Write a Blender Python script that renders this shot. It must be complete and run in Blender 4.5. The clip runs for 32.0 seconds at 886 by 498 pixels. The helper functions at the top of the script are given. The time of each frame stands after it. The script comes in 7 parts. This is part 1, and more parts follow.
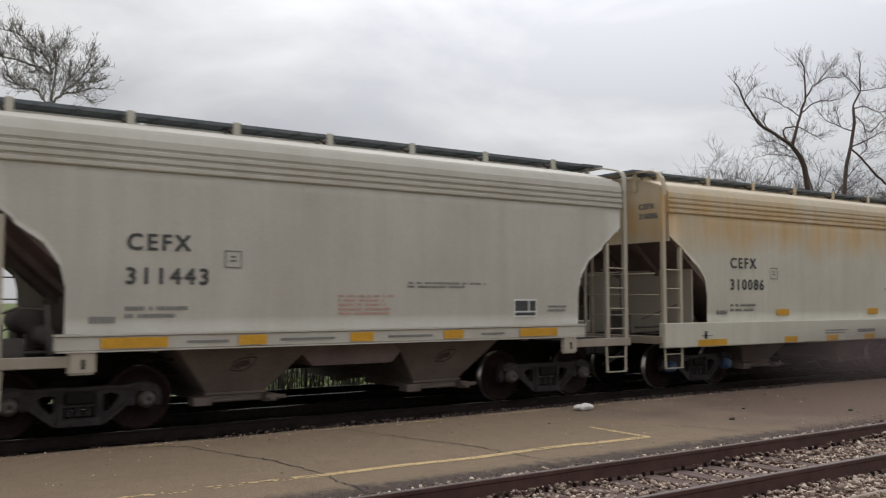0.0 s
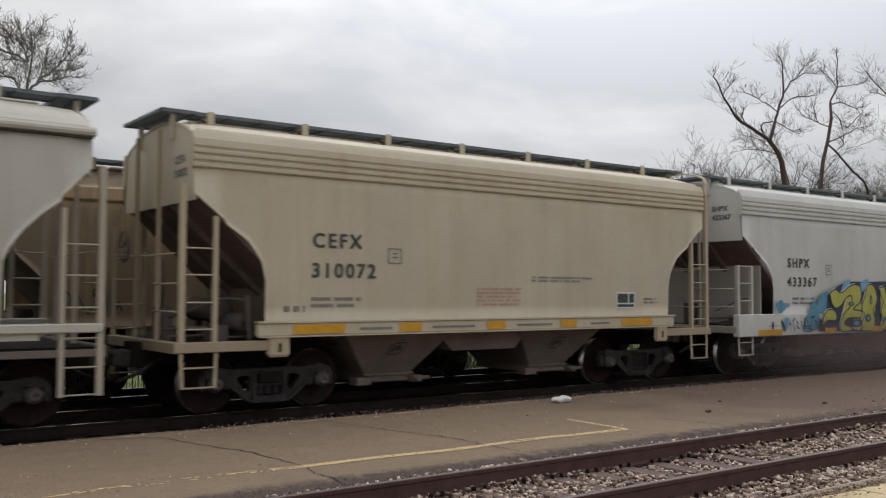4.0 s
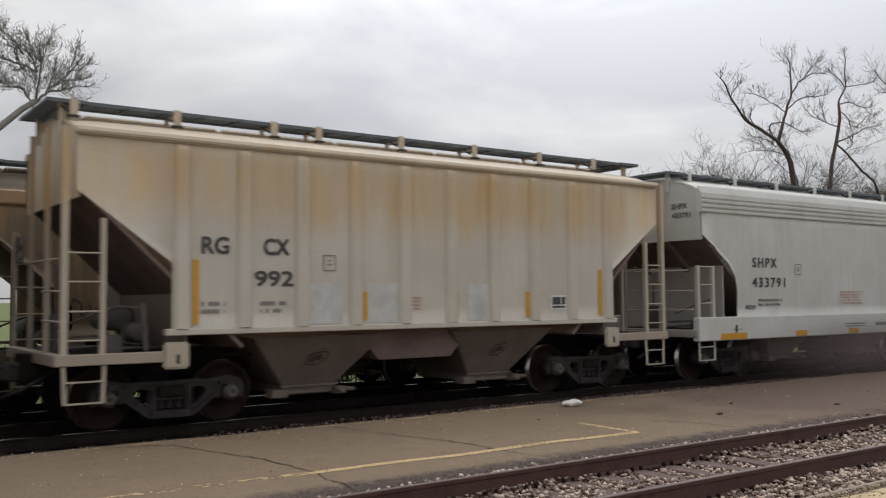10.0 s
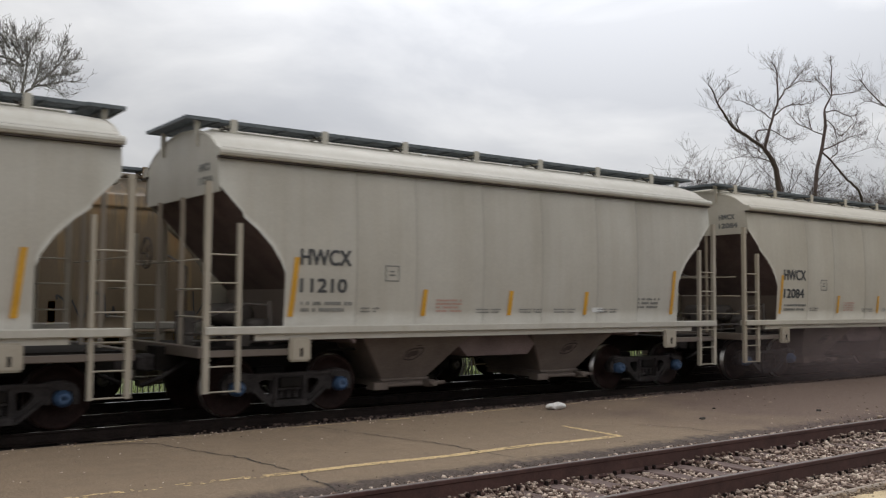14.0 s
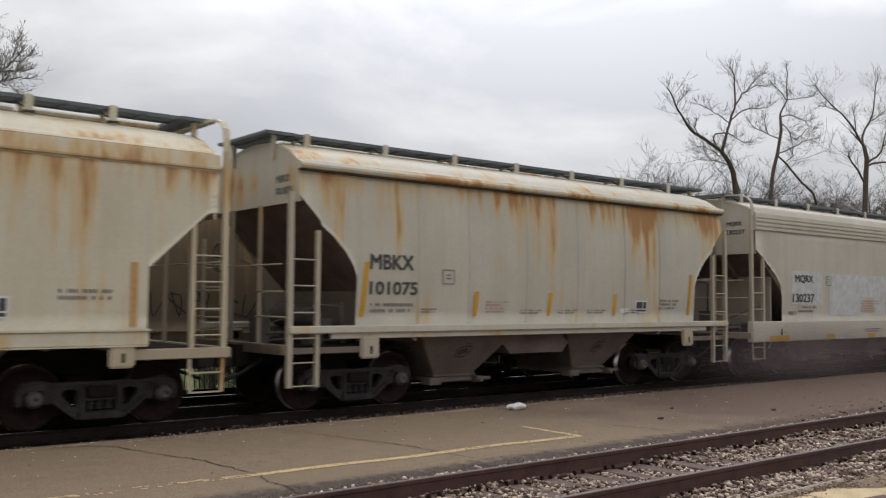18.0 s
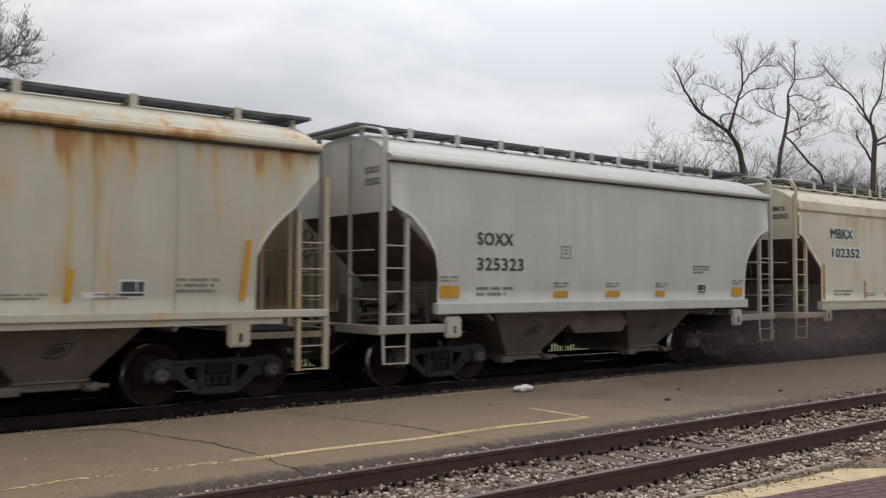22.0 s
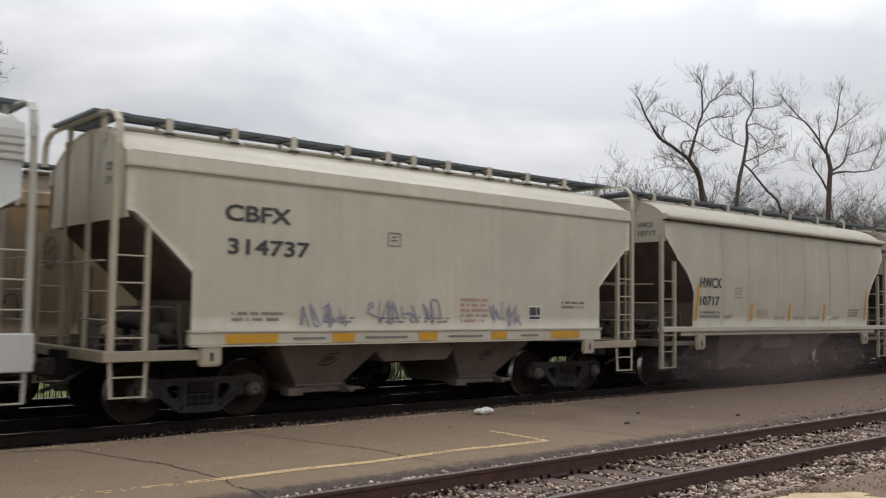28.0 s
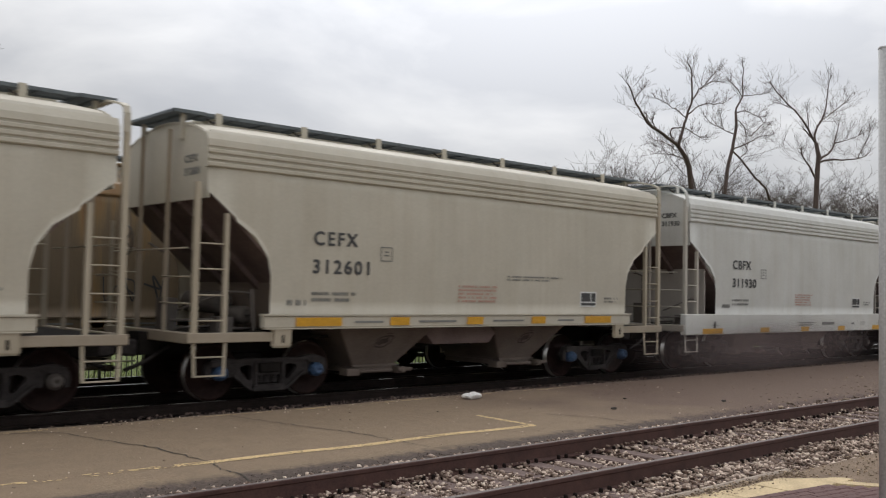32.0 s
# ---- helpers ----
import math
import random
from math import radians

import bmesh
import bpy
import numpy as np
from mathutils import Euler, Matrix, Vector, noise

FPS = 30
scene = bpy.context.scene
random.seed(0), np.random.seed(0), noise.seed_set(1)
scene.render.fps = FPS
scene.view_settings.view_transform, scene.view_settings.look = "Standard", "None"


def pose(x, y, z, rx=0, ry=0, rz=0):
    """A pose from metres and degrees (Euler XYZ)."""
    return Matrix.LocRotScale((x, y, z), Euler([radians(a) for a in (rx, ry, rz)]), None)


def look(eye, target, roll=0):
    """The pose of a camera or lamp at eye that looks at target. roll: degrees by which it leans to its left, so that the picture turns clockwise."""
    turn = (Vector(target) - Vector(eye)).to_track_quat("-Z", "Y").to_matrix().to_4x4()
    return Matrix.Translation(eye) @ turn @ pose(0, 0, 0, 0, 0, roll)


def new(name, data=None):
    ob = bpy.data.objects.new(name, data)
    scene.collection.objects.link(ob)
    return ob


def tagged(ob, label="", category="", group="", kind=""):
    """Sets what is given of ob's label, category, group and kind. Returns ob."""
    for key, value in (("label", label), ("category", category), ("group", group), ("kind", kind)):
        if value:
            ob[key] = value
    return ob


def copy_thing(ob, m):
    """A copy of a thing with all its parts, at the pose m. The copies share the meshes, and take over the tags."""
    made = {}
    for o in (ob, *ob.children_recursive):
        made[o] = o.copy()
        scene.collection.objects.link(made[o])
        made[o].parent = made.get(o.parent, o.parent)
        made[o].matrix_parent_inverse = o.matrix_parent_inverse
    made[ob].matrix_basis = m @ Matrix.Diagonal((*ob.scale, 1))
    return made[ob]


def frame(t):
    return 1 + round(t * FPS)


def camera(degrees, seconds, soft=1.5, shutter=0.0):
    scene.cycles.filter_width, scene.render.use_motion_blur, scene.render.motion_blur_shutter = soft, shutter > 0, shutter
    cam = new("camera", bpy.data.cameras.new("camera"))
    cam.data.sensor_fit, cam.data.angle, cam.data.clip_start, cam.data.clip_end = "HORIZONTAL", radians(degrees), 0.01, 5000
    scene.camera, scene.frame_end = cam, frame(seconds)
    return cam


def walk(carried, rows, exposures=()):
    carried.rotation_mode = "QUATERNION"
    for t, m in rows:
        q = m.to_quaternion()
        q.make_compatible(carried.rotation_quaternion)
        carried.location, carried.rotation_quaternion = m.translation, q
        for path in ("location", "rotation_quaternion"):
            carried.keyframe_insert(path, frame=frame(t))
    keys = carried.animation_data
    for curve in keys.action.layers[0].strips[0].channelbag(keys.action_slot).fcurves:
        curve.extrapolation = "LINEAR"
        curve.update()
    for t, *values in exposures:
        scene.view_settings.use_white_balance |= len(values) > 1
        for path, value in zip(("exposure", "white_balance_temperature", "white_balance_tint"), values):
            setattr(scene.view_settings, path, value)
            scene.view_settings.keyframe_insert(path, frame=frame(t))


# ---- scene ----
# ---------------------------------------------------------------- camera
EYE = (0.0, 0.0, 1.81)          # held by hand on the brick platform; rail tops lie at z = 0
# seconds, tilt, lean, heading
TURNS = [
    (0.0, 93.30, 0.10, -34.96), (0.5, 93.04, 0.04, -35.03), (1.0, 92.84, 0.07, -35.19), (1.5, 92.55, 0.02, -35.11),
    (2.0, 92.49, -0.06, -35.24), (2.5, 92.53, -0.23, -35.82), (4.5, 92.84, -0.17, -36.29), (5.0, 92.78, -0.22, -36.39),
    (5.5, 92.94, -0.25, -36.62), (6.0, 92.75, -0.21, -36.82), (6.5, 92.61, -0.09, -36.63), (7.0, 92.85, -0.01, -36.54),
    (7.5, 92.89, -0.08, -36.39), (8.0, 92.95, 0.20, -36.46), (8.5, 93.04, 0.22, -36.11), (9.0, 93.03, 0.28, -36.04),
    (9.5, 93.08, 0.38, -35.96), (10.0, 93.11, 0.43, -35.68), (10.5, 93.04, 0.31, -35.51), (11.0, 93.43, 0.08, -35.72),
    (11.5, 93.44, -0.04, -35.69), (12.0, 93.51, -0.03, -36.34), (12.5, 93.27, -0.06, -36.76), (13.0, 92.98, -0.10, -36.40),
    (13.5, 92.96, -0.18, -36.41), (14.0, 93.20, -0.37, -36.58), (14.5, 93.08, -0.36, -36.82), (16.5, 93.04, -0.58, -38.68),
    (17.0, 92.87, -0.68, -38.91), (17.5, 92.96, -0.44, -39.12), (18.0, 93.27, -0.42, -39.00), (18.5, 93.31, -0.42, -38.95),
    (19.0, 93.23, -0.37, -39.37), (19.5, 93.10, 0.18, -39.07), (20.0, 93.31, -0.30, -38.80), (20.5, 93.31, -1.77, -38.10),
    (21.0, 92.81, -1.04, -39.44), (21.5, 92.75, -1.41, -38.94), (22.0, 92.18, -0.16, -38.59), (22.5, 91.94, -0.18, -38.73),
    (23.0, 92.29, 0.37, -39.02), (23.5, 91.93, 0.65, -39.92), (24.0, 92.92, -0.16, -40.52), (24.5, 93.62, 0.06, -41.12),
    (25.0, 93.44, -0.38, -41.00), (25.5, 93.53, -0.73, -40.94), (27.5, 93.83, -0.78, -40.79), (28.0, 93.55, -0.83, -40.96),
    (28.5, 93.55, -0.83, -41.10), (29.0, 93.43, -1.04, -41.11), (29.5, 93.04, -1.11, -40.99), (30.0, 93.04, -0.91, -41.19),
    (30.5, 93.06, -1.15, -41.41), (31.0, 92.68, -1.32, -41.40), (31.5, 92.70, -1.25, -41.57), (32.0, 92.63, -1.16, -41.67),
]
TRAVEL = [
    (0.0, 0.00), (1.0, 15.08), (2.0, 29.90), (3.0, 45.01), (4.0, 59.98), (5.0, 74.89),
    (6.0, 90.00), (7.0, 105.00), (8.0, 120.11), (9.0, 134.84), (10.0, 150.02), (11.0, 165.19),
    (12.0, 180.44), (13.0, 195.68), (14.0, 210.97), (15.0, 226.19), (16.0, 241.48), (17.0, 256.81),
    (18.0, 272.07), (19.0, 287.45), (20.0, 302.83), (21.0, 318.15), (22.0, 333.55), (23.0, 348.93),
    (24.0, 364.26), (25.0, 379.57), (26.0, 395.01), (27.0, 410.39), (28.0, 425.77), (29.0, 441.14),
    (30.0, 456.72), (31.0, 472.13), (32.0, 487.45),
]

cam = camera(51.5, 32.0, soft=1.2, shutter=0.12)
walk(cam, [(t, pose(*EYE, a, b, c)) for t, a, b, c in TURNS], [(0.0, -0.07), (10.0, -0.04), (18.0, 0.0), (32.0, 0.04)])

# ---------------------------------------------------------------- plan of the place
TRAIN_Y = 14.1        # middle of the track on which the train runs
NEAR_Y = 6.79         # middle of the track beside the brick platform
PARKED_Y = 18.9       # middle of the track with the standing cars
PARKED_Z = -0.2       # its rail tops
CAR = 12.62           # coupler to coupler
FIRST_GAP = 13.61     # coupling behind the first car at the start
GROUND = -0.24        # earth and ballast level below the rail tops

# ---------------------------------------------------------------- sky and light
SKY_LEVEL = 0.705
SUN_WAY = (0.543, 0.507, 0.669)
world = bpy.data.worlds.new("overcast_sky")
scene.world = world
world.use_nodes = True
wn, wl = world.node_tree.nodes, world.node_tree.links
wn.clear()
w_out = wn.new("ShaderNodeOutputWorld")
w_bg = wn.new("ShaderNodeBackground")
w_tc = wn.new("ShaderNodeTexCoord")
w_sky = wn.new("ShaderNodeTexSky")
w_sky.sky_type = "NISHITA"
w_sky.sun_disc = False
w_sky.sun_elevation, w_sky.sun_rotation = radians(42), radians(47)
w_dim = wn.new("ShaderNodeVectorMath")
w_dim.operation = "SCALE"
w_dim.inputs["Scale"].default_value = 0.08
wl.new(w_sky.outputs[0], w_dim.inputs[0])
w_sep = wn.new("ShaderNodeSeparateXYZ")
wl.new(w_tc.outputs["Generated"], w_sep.inputs[0])
# an overcast sky brightens towards the zenith
w_grad = wn.new("ShaderNodeMapRange")
w_grad.inputs["From Min"].default_value, w_grad.inputs["From Max"].default_value = 0.06, 0.36
w_grad.inputs["To Min"].default_value, w_grad.inputs["To Max"].default_value = 0.70, 1.11
wl.new(w_sep.outputs["Z"], w_grad.inputs["Value"])
w_high = wn.new("ShaderNodeMapRange")
w_high.inputs["From Min"].default_value, w_high.inputs["From Max"].default_value = 0.36, 1.0
w_high.inputs["To Min"].default_value, w_high.inputs["To Max"].default_value = 0.0, 0.36
wl.new(w_sep.outputs["Z"], w_high.inputs["Value"])
w_add = wn.new("ShaderNodeMath")
w_add.operation = "ADD"
wl.new(w_grad.outputs[0], w_add.inputs[0])
wl.new(w_high.outputs[0], w_add.inputs[1])
w_map = wn.new("ShaderNodeMapping")
w_map.inputs["Scale"].default_value = (1.0, 1.0, 2.6)
wl.new(w_tc.outputs["Generated"], w_map.inputs[0])
w_noise = wn.new("ShaderNodeTexNoise")
w_noise.inputs["Scale"].default_value, w_noise.inputs["Detail"].default_value = 2.6, 7.0
w_noise.inputs["Roughness"].default_value, w_noise.inputs["Distortion"].default_value = 0.5, 0.35
wl.new(w_map.outputs[0], w_noise.inputs["Vector"])
w_ramp = wn.new("ShaderNodeValToRGB")
w_ramp.color_ramp.elements[0].position, w_ramp.color_ramp.elements[0].color = 0.36, (0.80, 0.82, 0.87, 1)
w_ramp.color_ramp.elements[1].position, w_ramp.color_ramp.elements[1].color = 0.62, (1.22, 1.22, 1.23, 1)
wl.new(w_noise.outputs["Fac"], w_ramp.inputs[0])
w_mul = wn.new("ShaderNodeVectorMath")
w_mul.operation = "SCALE"
wl.new(w_ramp.outputs[0], w_mul.inputs[0])
wl.new(w_add.outputs[0], w_mul.inputs["Scale"])
# the cloud is thinner in front of the sun
w_dot = wn.new("ShaderNodeVectorMath")
w_dot.operation = "DOT_PRODUCT"
w_dot.inputs[1].default_value = SUN_WAY
wl.new(w_tc.outputs["Generated"], w_dot.inputs[0])
w_glow = wn.new("ShaderNodeMapRange")
w_glow.interpolation_type = "SMOOTHSTEP"
w_glow.inputs["From Min"].default_value, w_glow.inputs["From Max"].default_value = 0.72, 1.0
w_glow.inputs["To Min"].default_value, w_glow.inputs["To Max"].default_value = 0.96, 1.8
wl.new(w_dot.outputs["Value"], w_glow.inputs["Value"])
w_mul2 = wn.new("ShaderNodeVectorMath")
w_mul2.operation = "SCALE"
wl.new(w_mul.outputs[0], w_mul2.inputs[0])
wl.new(w_glow.outputs[0], w_mul2.inputs["Scale"])
w_mix = wn.new("ShaderNodeMix")
w_mix.data_type = "RGBA"
w_mix.inputs["Factor"].default_value = 0.95
wl.new(w_dim.outputs[0], w_mix.inputs["A"])
wl.new(w_mul2.outputs[0], w_mix.inputs["B"])
wl.new(w_mix.outputs["Result"], w_bg.inputs["Color"])
w_bg.inputs["Strength"].default_value = SKY_LEVEL
wl.new(w_bg.outputs[0], w_out.inputs["Surface"])

sun = new("sun", bpy.data.lights.new("sun", "SUN"))
sun.data.energy, sun.data.angle, sun.data.color = 0.5, radians(25), (1.0, 0.97, 0.93)
sun.matrix_world = look(tuple(60 * v for v in SUN_WAY), (0, 0, 0))


# ---------------------------------------------------------------- materials
def material(name, rough=0.8, metal=0.0):
    m = bpy.data.materials.new(name)
    m.use_nodes = True
    b = m.node_tree.nodes["Principled BSDF"]
    b.inputs["Roughness"].default_value, b.inputs["Metallic"].default_value = rough, metal
    return m, m.node_tree.nodes, m.node_tree.links, b


def node_noise(n, l, scale, detail=4.0, rough=0.55, stretch=None, coord="Object"):
    tc = n.new("ShaderNodeTexCoord")
    tex = n.new("ShaderNodeTexNoise")
    tex.inputs["Scale"].default_value, tex.inputs["Detail"].default_value, tex.inputs["Roughness"].default_value = scale, detail, rough
    if stretch:
        mp = n.new("ShaderNodeMapping")
        mp.inputs["Scale"].default_value = stretch
        l.new(tc.outputs[coord], mp.inputs[0])
        l.new(mp.outputs[0], tex.inputs["Vector"])
    else:
        l.new(tc.outputs[coord], tex.inputs["Vector"])
    return tex.outputs["Fac"]


def node_ramp(n, l, fac, stops):
    r = n.new("ShaderNodeValToRGB")
    els = r.color_ramp.elements
    while len(els) < len(stops):
        els.new(0.5)
    for e, (p, c) in zip(els, stops):
        e.position, e.color = p, (*c, 1) if len(c) == 3 else c
    l.new(fac, r.inputs[0])
    return r.outputs[0]


def node_mix(n, l, fac, a, b, blend="MIX"):
    m = n.new("ShaderNodeMix")
    m.data_type, m.blend_type = "RGBA", blend
    for key, v in (("Factor", fac), ("A", a), ("B", b)):
        if isinstance(v, (int, float)):
            m.inputs[key].default_value = v
        elif isinstance(v, tuple):
            m.inputs[key].default_value = (*v, 1)
        else:
            l.new(v, m.inputs[key])
    return m.outputs["Result"]


def node_bump(n, l, b, height, strength=0.3, distance=0.01):
    bp = n.new("ShaderNodeBump")
    bp.inputs["Strength"].default_value, bp.inputs["Distance"].default_value = strength, distance
    l.new(height, bp.inputs["Height"])
    l.new(bp.outputs[0], b.inputs["Normal"])


def worn(name, dark, light, rough=0.8, metal=0.0, scale=3.0, fine=40.0, bump=0.2, stretch=None, coord="Object"):
    """A surface of one kind, uneven at two scales."""
    m, n, l, b = material(name, rough, metal)
    big = node_noise(n, l, scale, 5, 0.6, stretch, coord)
    small = node_noise(n, l, fine, 3, 0.6, None, coord)
    c = node_ramp(n, l, big, [(0.3, dark), (0.7, light)])
    c2 = node_mix(n, l, 0.35, c, node_ramp(n, l, small, [(0.3, tuple(v * 0.6 for v in dark)), (0.7, tuple(min(1, v * 1.25) for v in light))]))
    l.new(c2, b.inputs["Base Color"])
    if bump:
        node_bump(n, l, b, small, bump)
    return m


def car_paint(name="car_paint", seam_shade=0.0):
    """Weathered car paint: the tint comes from the object's colour, its rust from the colour's alpha. The last argument
    darkens it, to paint in the shade and dirt of seams.
    """
    m, n, l, b = material(name, 0.55)
    info = n.new("ShaderNodeObjectInfo")
    tc = n.new("ShaderNodeTexCoord")
    off = n.new("ShaderNodeVectorMath")
    off.operation = "ADD"
    rnd = n.new("ShaderNodeCombineXYZ")
    times = n.new("ShaderNodeMath")
    times.operation = "MULTIPLY"
    times.inputs[1].default_value = 37.0
    l.new(info.outputs["Random"], times.inputs[0])
    l.new(times.outputs[0], rnd.inputs[0])
    l.new(tc.outputs["Object"], off.inputs[0])
    l.new(rnd.outputs[0], off.inputs[1])

    def noise_at(scale, stretch, detail=5):
        mp = n.new("ShaderNodeMapping")
        mp.inputs["Scale"].default_value = stretch
        l.new(off.outputs[0], mp.inputs[0])
        tex = n.new("ShaderNodeTexNoise")
        tex.inputs["Scale"].default_value, tex.inputs["Detail"].default_value, tex.inputs["Roughness"].default_value = scale, detail, 0.6
        l.new(mp.outputs[0], tex.inputs["Vector"])
        return tex.outputs["Fac"]

    blotch = noise_at(0.7, (1, 1, 1))
    streak = noise_at(2.2, (2.2, 1, 0.10))
    fine = noise_at(26, (1, 1, 1), 3)
    tone = node_ramp(n, l, blotch, [(0.25, (0.86, 0.85, 0.82)), (0.75, (1.05, 1.05, 1.04))])
    c = node_mix(n, l, 1.0, info.outputs["Color"], tone, "MULTIPLY")
    dirt = node_ramp(n, l, streak, [(0.42, (0, 0, 0)), (0.80, (0.34, 0.34, 0.34))])
    c = node_mix(n, l, dirt, c, node_mix(n, l, 1.0, c, (0.74, 0.68, 0.58), "MULTIPLY"))
    c = node_mix(n, l, 0.25, c, node_mix(n, l, 1.0, c, node_ramp(n, l, fine, [(0.3, (0.75, 0.75, 0.75)), (0.7, (1.1, 1.1, 1.1))]), "MULTIPLY"))
    # rust runs from the roof edge, where a car has it
    sep = n.new("ShaderNodeSeparateXYZ")
    l.new(tc.outputs["Object"], sep.inputs[0])
    def sums(op, u, v):
        s = n.new("ShaderNodeMath")
        s.operation = op
        for i, w in enumerate((u, v)):
            if isinstance(w, (int, float)):
                s.inputs[i].default_value = w
            else:
                l.new(w, s.inputs[i])
        return s.outputs[0]

    def spread(v, lo, hi):
        mr = n.new("ShaderNodeMapRange")
        mr.inputs["From Min"].default_value, mr.inputs["From Max"].default_value = lo, hi
        l.new(v, mr.inputs["Value"])
        return mr.outputs[0]

    height = spread(sep.outputs["Z"], 2.4, 4.6)
    lean = node_ramp(n, l, height, [(0.0, (0, 0, 0)), (0.35, (0.10, 0.10, 0.10)), (0.62, (0.29, 0.29, 0.29)), (0.68, (0.26, 0.26, 0.26)), (0.78, (0.14, 0.14, 0.14)), (1.0, (0.02, 0.02, 0.02))])
    runs = noise_at(2.4, (1.9, 1, 0.16), 6)
    patches = noise_at(0.9, (1, 1, 0.4), 3)
    rust = spread(sums("ADD", sums("ADD", runs, lean), sums("MULTIPLY", sums("SUBTRACT", patches, 0.5), 1.1)), 0.605, 0.885)
    own = sums("MULTIPLY", info.outputs["Alpha"], sums("LESS_THAN", info.outputs["Alpha"], 1.001))
    amount = sums("MULTIPLY", rust, own)
    c = node_mix(n, l, amount, c, node_ramp(n, l, rust, [(0.0, (0.63, 0.46, 0.20)), (0.6, (0.58, 0.335, 0.09)), (1.0, (0.40, 0.185, 0.05))]))
    # a soft tan stain below the roof edge on cars whose alpha is above one
    band = node_ramp(n, l, sums("ADD", height, sums("MULTIPLY", sums("SUBTRACT", noise_at(0.9, (1.3, 1, 0.5), 4), 0.5), 0.45)), [(0.16, (0, 0, 0)), (0.40, (0.75, 0.75, 0.75)), (0.60, (0.8, 0.8, 0.8)), (0.80, (0.45, 0.45, 0.45))])
    stain = spread(info.outputs["Alpha"], 1.0, 2.0)
    uneven = spread(sums("ADD", noise_at(1.5, (2.2, 1, 0.12), 5), sums("MULTIPLY", patches, 0.5)), 0.50, 0.98)
    c = node_mix(n, l, sums("MULTIPLY", sums("MULTIPLY", band, sums("ADD", uneven, 0.45)), stain), c, node_ramp(n, l, runs, [(0.3, (0.60, 0.42, 0.21)), (0.7, (0.50, 0.31, 0.13))]))
    if seam_shade:
        c = node_mix(n, l, seam_shade, c, node_ramp(n, l, streak, [(0.3, (0.055, 0.045, 0.036)), (0.7, (0.15, 0.125, 0.10))]))
    l.new(c, b.inputs["Base Color"])
    node_bump(n, l, b, blotch, 0.15, 0.02)
    return m


M_PAINT = car_paint()
# a darker copy of the paint, with the shade and dirt of seams put in
M_SEAM_SHADE = car_paint("shaded_grimy_seam", 0.17)
# dark tone for the painted shadow under the eave, and for bracket pads
M_EAVE_SHADE_PADS = worn("eave_shade_and_pads", (0.035, 0.028, 0.024), (0.09, 0.075, 0.064), 0.9, scale=6, bump=0.0)
COAT = [M_PAINT, M_SEAM_SHADE, M_EAVE_SHADE_PADS]
M_SLOPE = worn("brown_slope_tone", (0.115, 0.083, 0.078), (0.225, 0.168, 0.155), 0.85, scale=2.0)
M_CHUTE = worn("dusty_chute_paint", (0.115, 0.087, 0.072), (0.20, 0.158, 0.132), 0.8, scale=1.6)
M_MARK = worn("faded_dark_stencil", (0.05, 0.036, 0.032), (0.10, 0.078, 0.068), 0.8, scale=9, bump=0.0)
# near black: the shade around the underframe is put into the colour
M_UNDER = worn("black_underframe", (0.008, 0.007, 0.006), (0.022, 0.018, 0.016), 0.8, scale=3)
M_TRUCK = worn("dusty_cast_steel", (0.012, 0.0105, 0.0105), (0.068, 0.059, 0.057), 0.75, scale=4, fine=30)
M_WHEEL = worn("rolled_wheel_steel", (0.012, 0.0065, 0.006), (0.034, 0.0175, 0.0145), 0.6, 0.2, scale=6)
M_TREAD = worn("polished_tread", (0.30, 0.29, 0.28), (0.5, 0.49, 0.47), 0.3, 1.0, scale=8, bump=0.0)
M_CAP_BLUE = worn("blue_cap_paint", (0.03, 0.06, 0.12), (0.075, 0.14, 0.26), 0.5, scale=9)
M_WALKWAY = worn("galvanised_grating", (0.10, 0.115, 0.125), (0.17, 0.19, 0.20), 0.6, 0.4, scale=5)
M_AMBER = worn("amber_reflector", (0.53, 0.27, 0.018), (0.70, 0.37, 0.03), 0.4, scale=4, bump=0.0)
M_FADED = worn("faded_amber_reflector", (0.46, 0.26, 0.09), (0.60, 0.36, 0.14), 0.6, scale=4, bump=0.0)
M_INK = worn("faded_black_lettering", (0.035, 0.036, 0.04), (0.085, 0.085, 0.085), 0.7, scale=7, bump=0.0)
M_SOFTINK = worn("faded_grey_stencil", (0.135, 0.135, 0.13), (0.235, 0.232, 0.218), 0.7, scale=7, bump=0.0)
M_REDINK = worn("faded_red_stencil", (0.44, 0.24, 0.19), (0.54, 0.33, 0.27), 0.7, scale=7, bump=0.0)
M_PATCH = worn("white_repaint", (0.66, 0.66, 0.64), (0.78, 0.78, 0.76), 0.6, scale=3, bump=0.05)
M_REPAINT = worn("dull_grey_repaint", (0.53, 0.53, 0.515), (0.60, 0.60, 0.58), 0.6, scale=2, fine=5, bump=0.0)
M_RAIL = worn("rusty_rail", (0.044, 0.020, 0.0165), (0.098, 0.046, 0.037), 0.8, 0.0, scale=5, fine=60)
M_RAILHEAD = worn("polished_rail_head", (0.50, 0.49, 0.48), (0.66, 0.65, 0.63), 0.16, 1.0, scale=3, bump=0.0)
M_DULLHEAD = worn("dull_rail_head", (0.075, 0.056, 0.052), (0.145, 0.115, 0.105), 0.55, 0.3, scale=6, fine=30, bump=0.05)
M_TIE = worn("weathered_tie", (0.075, 0.046, 0.041), (0.19, 0.132, 0.116), 0.9, scale=2, fine=30, stretch=(6, 0.6, 1))
M_CONCRETE = worn("old_concrete", (0.29, 0.23, 0.18), (0.43, 0.355, 0.29), 0.9, scale=1.5)
